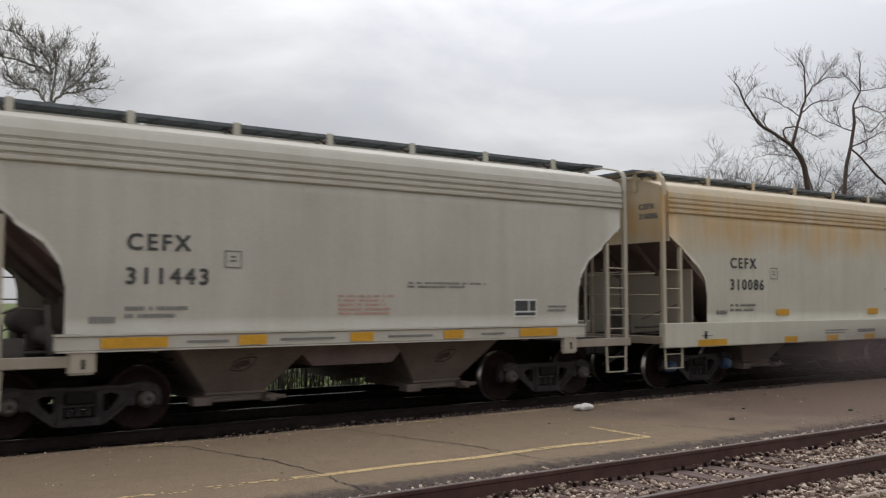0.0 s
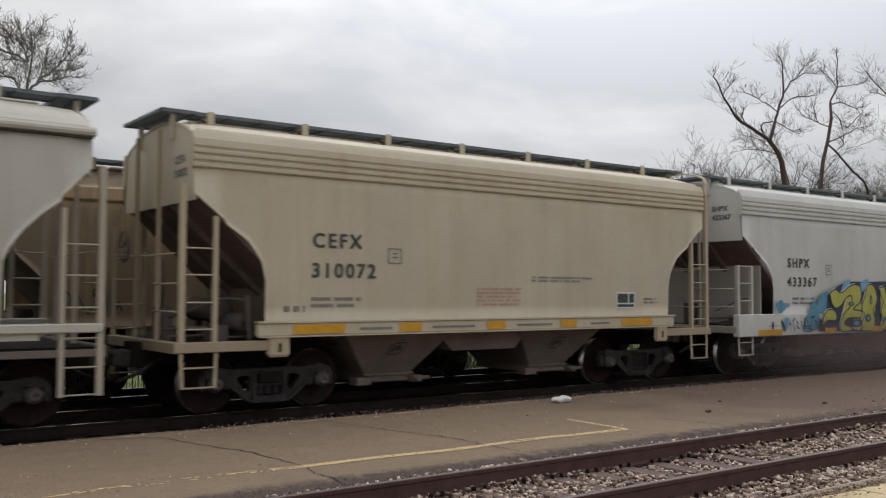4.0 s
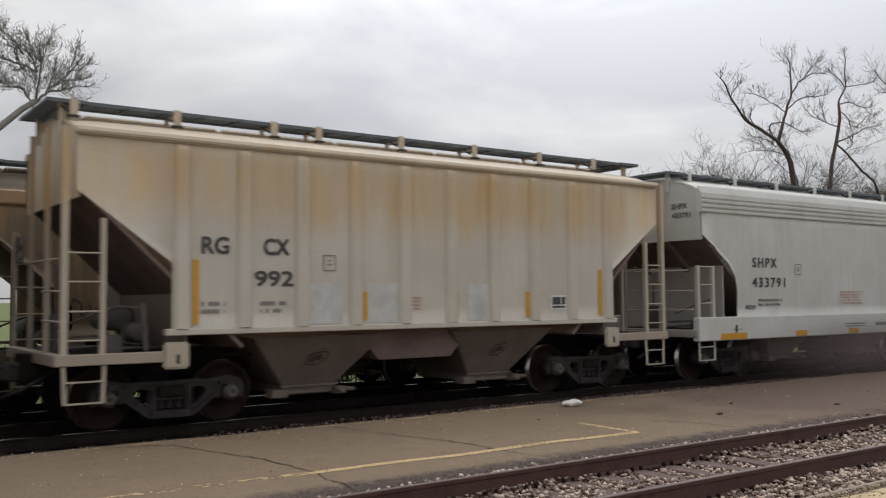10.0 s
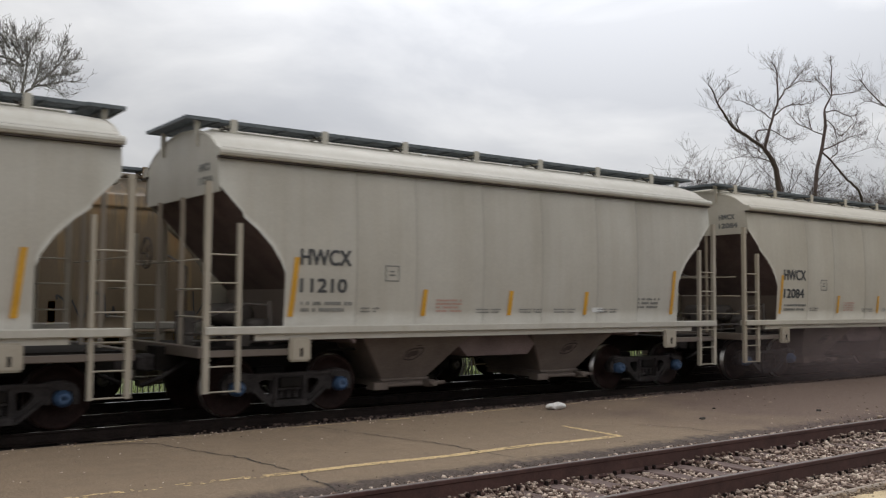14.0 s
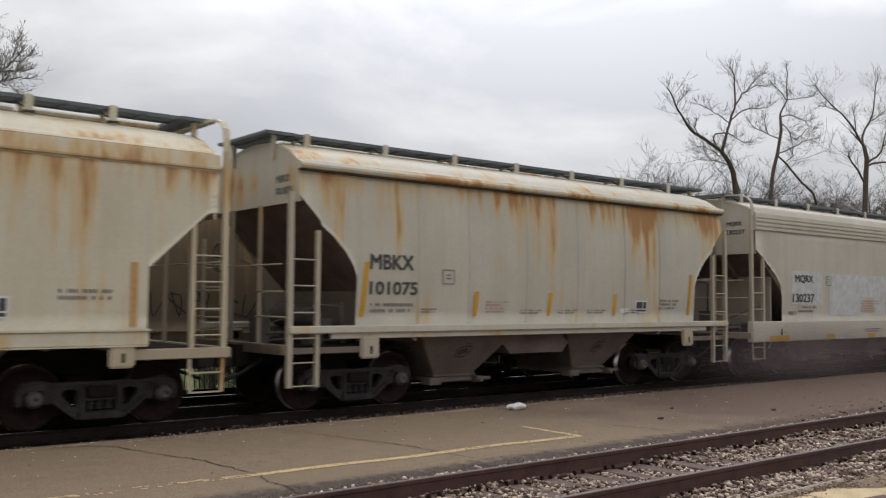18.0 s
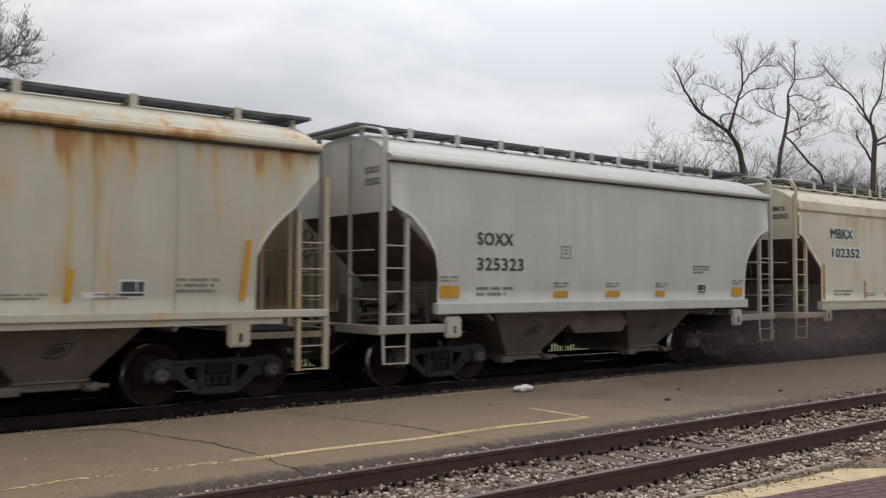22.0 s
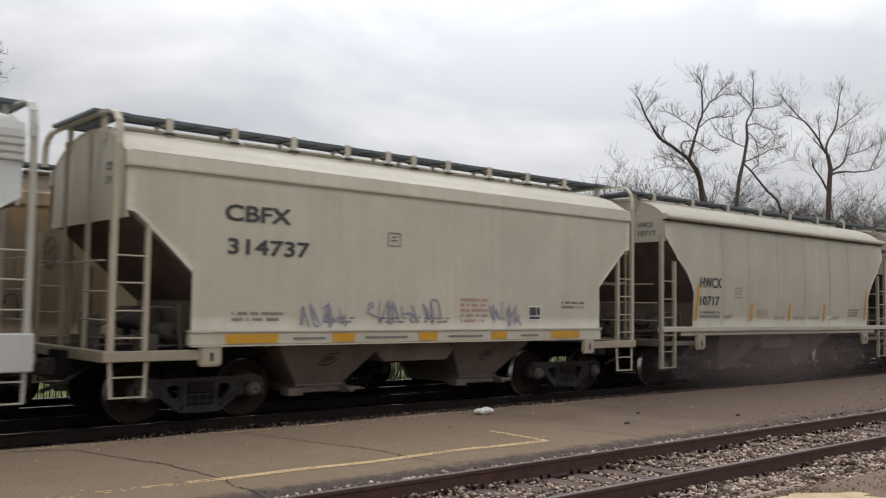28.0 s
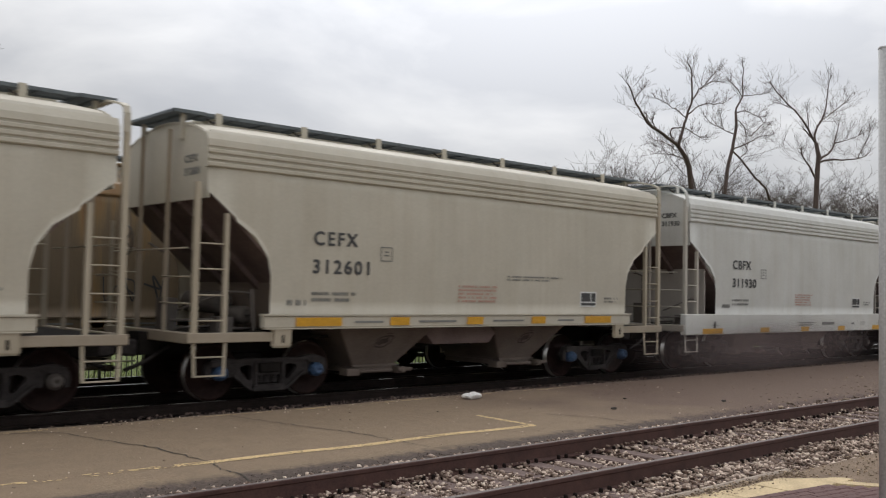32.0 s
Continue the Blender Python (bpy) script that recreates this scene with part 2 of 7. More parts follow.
M_YELLOW = worn("worn_yellow_paint", (0.50, 0.345, 0.16), (0.78, 0.58, 0.31), 0.85, scale=14, fine=80)
M_FENCE = worn("black_fence_paint", (0.012, 0.012, 0.013), (0.03, 0.03, 0.03), 0.5, scale=5)
M_BARK = worn("bare_bark", (0.06, 0.042, 0.036), (0.14, 0.10, 0.088), 0.95, scale=4, fine=25, stretch=(3, 3, 0.5))
# bark paled: the haze over the far twigs is put into the colour
M_HAZEBARK = worn("haze_paled_bark", (0.19, 0.175, 0.165), (0.34, 0.315, 0.295), 0.95, scale=4, fine=25)
M_POLE = worn("grey_pole_paint", (0.42, 0.42, 0.42), (0.52, 0.52, 0.51), 0.5, scale=2)
M_LITTER = worn("white_paper", (0.62, 0.60, 0.57), (0.80, 0.78, 0.75), 0.7, scale=8)
M_TANK = worn("dusty_grey_tank", (0.065, 0.054, 0.048), (0.125, 0.108, 0.096), 0.7, scale=4)


def ground_material():
    m, n, l, b = material("earth_and_grass", 0.95)
    big = node_noise(n, l, 0.25, 6, 0.6)
    fine = node_noise(n, l, 9, 4, 0.7)
    c = node_mix(n, l, node_ramp(n, l, big, [(0.42, (0, 0, 0)), (0.58, (1, 1, 1))]), (0.085, 0.13, 0.025), (0.15, 0.17, 0.05))
    c = node_mix(n, l, 0.5, c, node_ramp(n, l, fine, [(0.3, (0.04, 0.06, 0.012)), (0.7, (0.2, 0.24, 0.07))]))
    l.new(c, b.inputs["Base Color"])
    node_bump(n, l, b, fine, 0.6, 0.05)
    return m


def asphalt_material():
    m, n, l, b = material("old_asphalt", 0.92)
    big = node_noise(n, l, 0.5, 6, 0.65)
    mid = node_noise(n, l, 4.0, 5, 0.6)
    fine = node_noise(n, l, 90, 3, 0.7)
    c = node_ramp(n, l, big, [(0.3, (0.18, 0.126, 0.075)), (0.7, (0.285, 0.205, 0.122))])
    c = node_mix(n, l, 0.4, c, node_ramp(n, l, mid, [(0.35, (0.135, 0.094, 0.056)), (0.65, (0.29, 0.210, 0.126))]))
    grain = node_noise(n, l, 34, 4, 0.75)
    c = node_mix(n, l, 0.34, c, node_ramp(n, l, grain, [(0.34, (0.05, 0.034, 0.024)), (0.5, (0.22, 0.152, 0.098)), (0.70, (0.46, 0.36, 0.26))]))
    c = node_mix(n, l, 0.4, c, node_ramp(n, l, fine, [(0.35, (0.05, 0.034, 0.024)), (0.5, (0.21, 0.148, 0.098)), (0.72, (0.46, 0.36, 0.26))]))
    # bare dust-free dark asphalt, plus the painted shadow of the crumbling near edge
    place = n.new("ShaderNodeTexCoord")
    sep = n.new("ShaderNodeSeparateXYZ")
    l.new(place.outputs["Object"], sep.inputs[0])
    near = n.new("ShaderNodeMapRange")
    near.inputs["From Min"].default_value, near.inputs["From Max"].default_value = 8.22, 7.62
    l.new(sep.outputs["Y"], near.inputs["Value"])
    add = n.new("ShaderNodeMath")
    add.operation = "ADD"
    l.new(near.outputs[0], add.inputs[0])
    l.new(mid, add.inputs[1])
    bare = node_ramp(n, l, add.outputs[0], [(0.72, (0, 0, 0)), (1.12, (0.9, 0.9, 0.9))])
    c = node_mix(n, l, bare, c, node_ramp(n, l, grain, [(0.35, (0.026, 0.018, 0.016)), (0.55, (0.066, 0.046, 0.039)), (0.75, (0.17, 0.125, 0.105))]))
    # dirt and fine gravel cover the far end
    far = n.new("ShaderNodeMapRange")
    far.inputs["From Min"].default_value, far.inputs["From Max"].default_value = 8.5, 19.0
    l.new(sep.outputs["X"], far.inputs["Value"])
    add2 = n.new("ShaderNodeMath")
    add2.operation = "ADD"
    l.new(far.outputs[0], add2.inputs[0])
    l.new(big, add2.inputs[1])
    dirt = node_ramp(n, l, add2.outputs[0], [(0.65, (0, 0, 0)), (1.15, (0.8, 0.8, 0.8))])
    c = node_mix(n, l, dirt, c, node_ramp(n, l, grain, [(0.32, (0.043, 0.025, 0.020)), (0.55, (0.118, 0.072, 0.055)), (0.75, (0.26, 0.172, 0.135))]))
    l.new(c, b.inputs["Base Color"])
    node_bump(n, l, b, grain, 0.6, 0.012)
    return m


def ballast_material(name, lo, hi):
    m, n, l, b = material(name, 0.9)
    geo = n.new("ShaderNodeNewGeometry")
    c = node_ramp(n, l, geo.outputs["Random Per Island"], [(0.0, lo), (0.5, tuple(p + 0.38 * (q - p) for p, q in zip(lo, hi))), (0.8, hi), (1.0, tuple(min(0.8, v * 1.25) for v in hi))])
    fine = node_noise(n, l, 60, 3, 0.6)
    c = node_mix(n, l, 0.35, c, node_mix(n, l, 1.0, c, node_ramp(n, l, fine, [(0.3, (0.55, 0.53, 0.5)), (0.7, (1.2, 1.2, 1.2))]), "MULTIPLY"))
    l.new(c, b.inputs["Base Color"])
    node_bump(n, l, b, fine, 0.4, 0.004)
    return m


def grit_material():
    m, n, l, b = material("dark_ballast_bed", 0.95)
    fine = node_noise(n, l, 22, 4, 0.7)
    big = node_noise(n, l, 0.8, 4, 0.6)
    c = node_ramp(n, l, fine, [(0.3, (0.045, 0.027, 0.021)), (0.55, (0.125, 0.083, 0.064)), (0.75, (0.24, 0.175, 0.14))])
    c = node_mix(n, l, 0.4, c, node_ramp(n, l, big, [(0.35, (0.05, 0.032, 0.025)), (0.65, (0.145, 0.10, 0.078))]))
    l.new(c, b.inputs["Base Color"])
    node_bump(n, l, b, fine, 0.8, 0.03)
    return m


M_GROUND = ground_material()
M_ASPHALT = asphalt_material()
M_GRIT = grit_material()
# the shade on the beds below the cars is put into this colour
M_SHADED_BED = worn("shaded_ballast_bed", (0.006, 0.005, 0.005), (0.024, 0.018, 0.015), 0.9, scale=3, fine=25, bump=0.8)
M_STONES = ballast_material("grey_ballast_stones", (0.135, 0.083, 0.06), (0.68, 0.54, 0.445))
M_DARKSTONES = ballast_material("brown_ballast_stones", (0.036, 0.024, 0.021), (0.135, 0.093, 0.078))
M_DIRTSTONES = ballast_material("tan_dirt_stones", (0.085, 0.056, 0.040), (0.31, 0.232, 0.168))
M_TANSTONES = ballast_material("pale_tan_gravel", (0.15, 0.105, 0.068), (0.48, 0.365, 0.25))
M_DIRT = worn("brown_gravelly_dirt", (0.13, 0.09, 0.06), (0.26, 0.185, 0.125), 0.95, scale=3, fine=45, bump=0.7)
M_SHOULDER = worn("dark_gravelly_dirt", (0.034, 0.025, 0.0195), (0.115, 0.086, 0.067), 0.95, scale=3, fine=40, bump=0.8)
M_SLAB = worn("worn_yellow_slab", (0.40, 0.30, 0.175), (0.70, 0.55, 0.33), 0.9, scale=4, fine=55)
# darker copies for rails and ties under the cars, shade painted in; also spikes
M_DARKRAIL = worn("darkened_rail", (0.011, 0.008, 0.007), (0.032, 0.022, 0.019), 0.6, 0.2, scale=5)
M_DARKTIE = worn("shaded_tie", (0.012, 0.009, 0.008), (0.036, 0.027, 0.022), 0.9, scale=3, fine=30)
M_BRICK = worn("purple_paving_brick", (0.09, 0.046, 0.044), (0.165, 0.085, 0.078), 0.85, scale=6, fine=50)


# ---------------------------------------------------------------- mesh helpers
def mesh_of(bm, name, mat):
    me = bpy.data.meshes.new(name)
    bmesh.ops.recalc_face_normals(bm, faces=bm.faces)
    bm.to_mesh(me)
    bm.free()
    for one in mat if isinstance(mat, (list, tuple)) else [mat]:
        me.materials.append(one)
    return me


def part(name, bm, mat, parent, label="", at=None):
    ob = new(name, bm if isinstance(bm, bpy.types.Mesh) else mesh_of(bm, name, mat))
    ob.parent = parent
    if at is not None:
        ob.matrix_basis = at
    if label:
        ob["label"] = label
    return ob


def box(bm, x0, x1, y0, y1, z0, z1, mat=0):
    v = [bm.verts.new((x, y, z)) for x in (x0, x1) for y in (y0, y1) for z in (z0, z1)]
    for f in ((0, 1, 3, 2), (4, 6, 7, 5), (0, 4, 5, 1), (2, 3, 7, 6), (0, 2, 6, 4), (1, 5, 7, 3)):
        bm.faces.new([v[i] for i in f]).material_index = mat
    return v


def box_bm(*a):
    bm = bmesh.new()
    box(bm, *a)
    return bm


def soft_box(x0, x1, y0, y1, z0, z1, r=0.01, seg=1):
    bm = box_bm(x0, x1, y0, y1, z0, z1)
    bmesh.ops.bevel(bm, geom=bm.edges[:], offset=r, segments=seg, affect="EDGES")
    return bm


def beam(bm, p, q, w, d, side=(0, 1, 0), mat=0):
    """A bar from p to q, w across and d deep along side."""
    p, q, s = Vector(p), Vector(q), Vector(side).normalized()
    along = (q - p).normalized()
    u = along.cross(s).normalized() * (w / 2)
    s = s * (d / 2)
    v = [bm.verts.new(e + a * u + b * s) for e in (p, q) for a, b in ((-1, -1), (1, -1), (1, 1), (-1, 1))]
    for f in ((3, 2, 1, 0), (4, 5, 6, 7), (0, 1, 5, 4), (1, 2, 6, 5), (2, 3, 7, 6), (3, 0, 4, 7)):
        bm.faces.new([v[i] for i in f]).material_index = mat


def tube(bm, points, radii, sides=6, mat=0):
    """A round bar through points, with a radius at each."""
    pts = [Vector(p) for p in points]
    rings = []
    side = None
    for i, p in enumerate(pts):
        d = (pts[min(i + 1, len(pts) - 1)] - pts[max(i - 1, 0)]).normalized()
        if side is None:
            side = d.orthogonal().normalized()
        side = (side - d * side.dot(d)).normalized()
        up = d.cross(side)
        r = radii[i] if isinstance(radii, (list, tuple)) else radii
        rings.append([bm.verts.new(p + r * (math.cos(a) * side + math.sin(a) * up)) for a in (2 * math.pi * k / sides for k in range(sides))])
    for a, b in zip(rings, rings[1:]):
        for k in range(sides):
            f = bm.faces.new((a[k], a[(k + 1) % sides], b[(k + 1) % sides], b[k]))
            f.smooth, f.material_index = True, mat
    bm.faces.new(rings[0][::-1]).material_index = mat
    bm.faces.new(rings[-1]).material_index = mat


def lathe_y(bm, profile, sides=24, mats=None, centre=(0, 0, 0)):
    """Turns a profile of (radius, y) about the y axis."""
    cx, cy, cz = centre
    rings = [[bm.verts.new((cx + r * math.cos(a), cy + y, cz + r * math.sin(a))) for a in (2 * math.pi * k / sides for k in range(sides))] for r, y in profile]
    for i, (a, b) in enumerate(zip(rings, rings[1:])):
        for k in range(sides):
            f = bm.faces.new((a[k], a[(k + 1) % sides], b[(k + 1) % sides], b[k]))
            f.smooth = True
            f.material_index = mats[i] if mats else 0
    bm.faces.new(rings[0]), bm.faces.new(rings[-1])


def prism_x(bm, section, x0, x1, closed=True, mat=0):
    """Sweeps a section of (y, z) along x."""
    a = [bm.verts.new((x0, y, z)) for y, z in section]
    b = [bm.verts.new((x1, y, z)) for y, z in section]
    n = len(section)
    for i in range(n if closed else n - 1):
        bm.faces.new((a[i], a[(i + 1) % n], b[(i + 1) % n], b[i])).material_index = mat
    if closed:
        bm.faces.new(a[::-1]).material_index = mat
        bm.faces.new(b).material_index = mat


def prism_y(bm, outline, y0, y1, mat=0):
    """Sweeps an outline of (x, z) along y."""
    a = [bm.verts.new((x, y0, z)) for x, z in outline]
    b = [bm.verts.new((x, y1, z)) for x, z in outline]
    n = len(outline)
    for i in range(n):
        bm.faces.new((a[i], a[(i + 1) % n], b[(i + 1) % n], b[i])).material_index = mat
    bm.faces.new(a[::-1]).material_index = mat
    bm.faces.new(b).material_index = mat


for underside in (M_UNDER, M_SHADED_BED, M_TRUCK, M_WHEEL, M_DARKTIE, M_DARKRAIL, M_SLOPE):
    for node in underside.node_tree.nodes:
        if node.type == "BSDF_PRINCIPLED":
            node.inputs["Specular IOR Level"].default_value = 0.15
M_NAVY = worn("navy_spray", (0.015, 0.02, 0.045), (0.04, 0.05, 0.09), 0.6, scale=6, bump=0.0)
M_LIME = worn("yellow_green_spray", (0.36, 0.37, 0.06), (0.50, 0.48, 0.11), 0.6, scale=3, bump=0.0)
M_TEAL = worn("teal_blue_spray", (0.06, 0.20, 0.30), (0.14, 0.34, 0.46), 0.6, scale=3, bump=0.0)
M_BLUE = worn("blue_spray", (0.10, 0.28, 0.48), (0.22, 0.42, 0.60), 0.6, scale=4, bump=0.0)
M_PURPLE = worn("faded_purple_spray", (0.22, 0.20, 0.32), (0.34, 0.32, 0.42), 0.6, scale=6, bump=0.0)
M_CRACK = worn("dark_crack", (0.02, 0.017, 0.014), (0.06, 0.05, 0.04), 0.95, scale=9)
M_OUTSHELL = worn("dark_twigs", (0.07, 0.055, 0.05), (0.15, 0.12, 0.11), 0.95, scale=5, bump=0.0)

# ---------------------------------------------------------------- ground, tracks and platforms
def grid_sheet(name, x0, x1, nx, y0, y1, ny, height, mat, label, skirt=0.0):
    bm = bmesh.new()
    vs = [[bm.verts.new((x0 + (x1 - x0) * i / nx, y0 + (y1 - y0) * j / ny, 0)) for j in range(ny + 1)] for i in range(nx + 1)]
    for row in vs:
        for v in row:
            v.co.z = height(v.co.x, v.co.y)
    for i in range(nx):
        for j in range(ny):
            bm.faces.new((vs[i][j], vs[i + 1][j], vs[i + 1][j + 1], vs[i][j + 1])).smooth = True
    if skirt:
        out = bmesh.ops.extrude_edge_only(bm, edges=[e for e in bm.edges if e.is_boundary])
        for v in out["geom"]:
            if isinstance(v, bmesh.types.BMVert):
                v.co.z -= skirt
    return tagged(new(name, mesh_of(bm, name, mat)), label, "ground", kind="structure")


def rolling(x, y):
    return GROUND - 0.06 + 0.05 * noise.noise(Vector((x * 0.15, y * 0.15, 0))) + max(0.0, y - 30) * 0.004


gb = bmesh.new()
ring = []
for y in (-3000, -60, -8, 3.2, 21.5, 27, 34, 60, 3000):
    ring.append([gb.verts.new((x, y, -0.55 if y < 21 else (-0.68 if y < 26 else -0.64 if y < 50 else -0.5))) for x in (-3000, -300, -60, -20, 0, 20, 40, 60, 100, 300, 3000)])
for a, b2 in zip(ring, ring[1:]):
    for k in range(10):
        gb.faces.new((a[k], a[k + 1], b2[k + 1], b2[k])).smooth = True
tagged(new("ground", mesh_of(gb, "ground", M_GROUND)), "wide flat ground of grass and bare earth", "ground", kind="structure")


def bed(name, y, half, top, label, mat=None):
    bm = bmesh.new()
    prism_x(bm, [(y - half - 0.45, top - 0.5), (y - half, top), (y + half, top), (y + half + 0.45, top - 0.5)], -400, 620)
    return tagged(new(name, mesh_of(bm, name, mat or M_GRIT)), label, "ballast", kind="structure")


bed("ballast_bed_near", NEAR_Y, 1.35, GROUND - 0.03, "bed of grey ballast under the near track")
bed("ballast_bed_train", TRAIN_Y, 1.5, GROUND + 0.05, "ballast bed under the train, painted dark for shade", M_SHADED_BED)
bed("ballast_bed_parked", PARKED_Y, 1.6, GROUND + 0.02 + PARKED_Z, "dark ballast bed under the standing cars", M_SHADED_BED)

sh = bmesh.new()
prism_x(sh, [(12.06, -0.6), (12.06, -0.07), (12.30, -0.105), (12.62, -0.165), (12.95, -0.215), (12.95, -0.6)], -400, 620)
tagged(new("ground_shoulder", mesh_of(sh, "ground_shoulder", M_SHOULDER)), "strip of dark brown gravelly dirt beside the train's track", "dirt", kind="structure")

RAIL = [(-0.07, -0.17), (-0.07, -0.158), (-0.022, -0.142), (-0.022, -0.042), (-0.036, -0.032), (-0.037, -0.006), (-0.030, 0.0),
        (0.030, 0.0), (0.037, -0.006), (0.036, -0.032), (0.022, -0.042), (0.022, -0.142), (0.07, -0.158), (0.07, -0.17)]


def rail_track(y, label, head=None, side=None, top=0.0, tall=1.0):
    for s in (-1, 1):
        bm = bmesh.new()
        prism_x(bm, [(y + s * 0.7545 + a, b * tall) for a, b in RAIL], -400, 620)
        for f in bm.faces:
            if f.normal.z > 0.5 and f.calc_center_median().z > -0.004 or len(f.verts) == 4 and min(v.co.z for v in f.verts) > -0.0065:
                f.material_index = 1
        bm.normal_update()
        tagged(new("rail", mesh_of(bm, "rail", [side or M_RAIL, head or M_RAILHEAD])), label, "rail", "rails of the " + label.split(" beside")[0].split(" under")[0], "structure").matrix_basis = pose(0, 0, top)


rail_track(NEAR_Y, "rusty steel rail with a worn bright head beside the platform", M_DULLHEAD, None, 0.0, 1.22)
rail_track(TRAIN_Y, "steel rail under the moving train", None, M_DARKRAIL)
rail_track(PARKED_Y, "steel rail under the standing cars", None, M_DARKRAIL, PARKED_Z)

tie_bm = soft_box(-0.115, 0.115, -1.3, 1.3, -0.18, 0, 0.012)
TIE = mesh_of(tie_bm, "tie", M_TIE)
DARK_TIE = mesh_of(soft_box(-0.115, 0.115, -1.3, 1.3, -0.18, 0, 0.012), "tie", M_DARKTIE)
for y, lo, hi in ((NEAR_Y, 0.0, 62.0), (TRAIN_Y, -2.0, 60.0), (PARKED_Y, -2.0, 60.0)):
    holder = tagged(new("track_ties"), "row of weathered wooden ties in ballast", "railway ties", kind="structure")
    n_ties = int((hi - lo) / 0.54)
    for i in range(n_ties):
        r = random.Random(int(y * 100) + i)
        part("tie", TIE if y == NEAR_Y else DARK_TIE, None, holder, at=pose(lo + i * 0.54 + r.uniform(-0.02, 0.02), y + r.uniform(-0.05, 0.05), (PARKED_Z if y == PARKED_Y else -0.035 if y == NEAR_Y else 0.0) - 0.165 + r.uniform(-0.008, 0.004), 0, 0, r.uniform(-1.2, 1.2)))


def stones(name, count, spot, mat, label, size=(0.016, 0.036), seed=1):
    """Loose angular stones, each a squashed, dented lump."""
    rng = np.random.default_rng(seed)
    base = np.array([(-1, -1, -1), (1, -1, -1), (1, 1, -1), (-1, 1, -1), (-1, -1, 1), (1, -1, 1), (1, 1, 1), (-1, 1, 1)], float) * 0.66
    faces = np.array([(0, 2, 1), (0, 3, 2), (4, 5, 6), (4, 6, 7), (0, 1, 5), (0, 5, 4), (1, 2, 6), (1, 6, 5), (2, 3, 7), (2, 7, 6), (3, 0, 4), (3, 4, 7)])
    centre = spot(rng, count)
    s = rng.uniform(*size, (count, 1, 1)) * rng.uniform(0.6, 1.4, (count, 1, 3))
    v = base[None] * s * rng.uniform(0.5, 1.3, (count, 8, 1))
    q = rng.normal(size=(count, 4))
    q /= np.linalg.norm(q, axis=1, keepdims=True)
    w, x, y, z = q.T
    rot = np.stack([np.stack([1 - 2 * (y * y + z * z), 2 * (x * y - z * w), 2 * (x * z + y * w)], -1), np.stack([2 * (x * y + z * w), 1 - 2 * (x * x + z * z), 2 * (y * z - x * w)], -1),
                    np.stack([2 * (x * z - y * w), 2 * (y * z + x * w), 1 - 2 * (x * x + y * y)], -1)], 1)
    v = np.einsum("nij,nkj->nki", rot, v) * (1, 1, 0.65) + centre[:, None]
    f = (faces[None] + 8 * np.arange(count)[:, None, None]).reshape(-1, 3)
    me = bpy.data.meshes.new(name)
    me.vertices.add(count * 8)
    me.vertices.foreach_set("co", v.reshape(-1))
    me.loops.add(f.size)
    me.loops.foreach_set("vertex_index", f.reshape(-1).astype(np.int32))
    me.polygons.add(len(f))
    me.polygons.foreach_set("loop_start", np.arange(0, f.size, 3, dtype=np.int32))
    me.update(calc_edges=True)
    me.validate()
    me.materials.append(mat)
    return tagged(new(name, me), label, "ballast", kind="stuff")


def near_spot(rng, n):
    u = rng.random(n)
    x = 2.5 + 40 * u ** 1.7
    y = rng.uniform(NEAR_Y - 1.85, NEAR_Y + 1.0, n)
    off = np.abs(y - NEAR_Y)
    inside = off < 0.68
    tie = np.abs((x + 0.27) % 0.54 - 0.27) < 0.125
    z = -0.210 + rng.uniform(-0.03, 0.03, n) + 0.02 * np.sin(x * 1.9 + y * 2.7) + 0.012 * np.sin(x * 0.6)
    # ties between the rails stay half bare, their ends lie buried
    bare = inside & tie & (np.sin(x * 0.83 + 1.0) + np.sin(y * 2.3 + x * 0.31) + rng.normal(0, 0.35, n) > 0.05)
    z = np.where(bare, -0.31, z)
    z = np.where(inside, z, z + 0.025)
    z = np.where(y > NEAR_Y + 0.80, -0.10 + rng.uniform(-0.02, 0.03, n), z)
    return np.stack([x, y, z], -1)


def shoulder_spot(rng, n):
    x = 5 + 35 * rng.random(n) ** 0.6
    y = 12.06 + rng.random(n) ** 1.3 * 1.05
    return np.stack([x, y, -0.07 - 0.09 * np.clip(y - 12.2, 0, 1) + rng.uniform(-0.02, 0.03, n)], -1)


stones("ballast_stones", 54000, near_spot, M_STONES, "loose pale grey crushed ballast stones round the near track", (0.013, 0.036))
stones("shoulder_stones", 12000, shoulder_spot, M_DARKSTONES, "dark brown ballast stones along the edge of the asphalt", seed=2)


# island platform of old asphalt
def island_height(x, y):
    edge = min(1.0, max(0.0, (y - 7.62) / 0.42))
    back = min(1.0, max(0.0, (12.05 - y) / 0.2))
    return -0.075 + 0.075 * (edge ** 0.6) * (0.6 + 0.4 * back) + 0.012 * noise.noise(Vector((x * 0.7, y * 0.7, 0))) + 0.03 * (1 - edge) * noise.noise(Vector((x * 3, y * 3, 4)))


island = grid_sheet("pavement_island", -6, 46, 260, 7.62, 12.1, 36, island_height, M_ASPHALT, "cracked old tan asphalt island platform between the tracks", skirt=0.3)

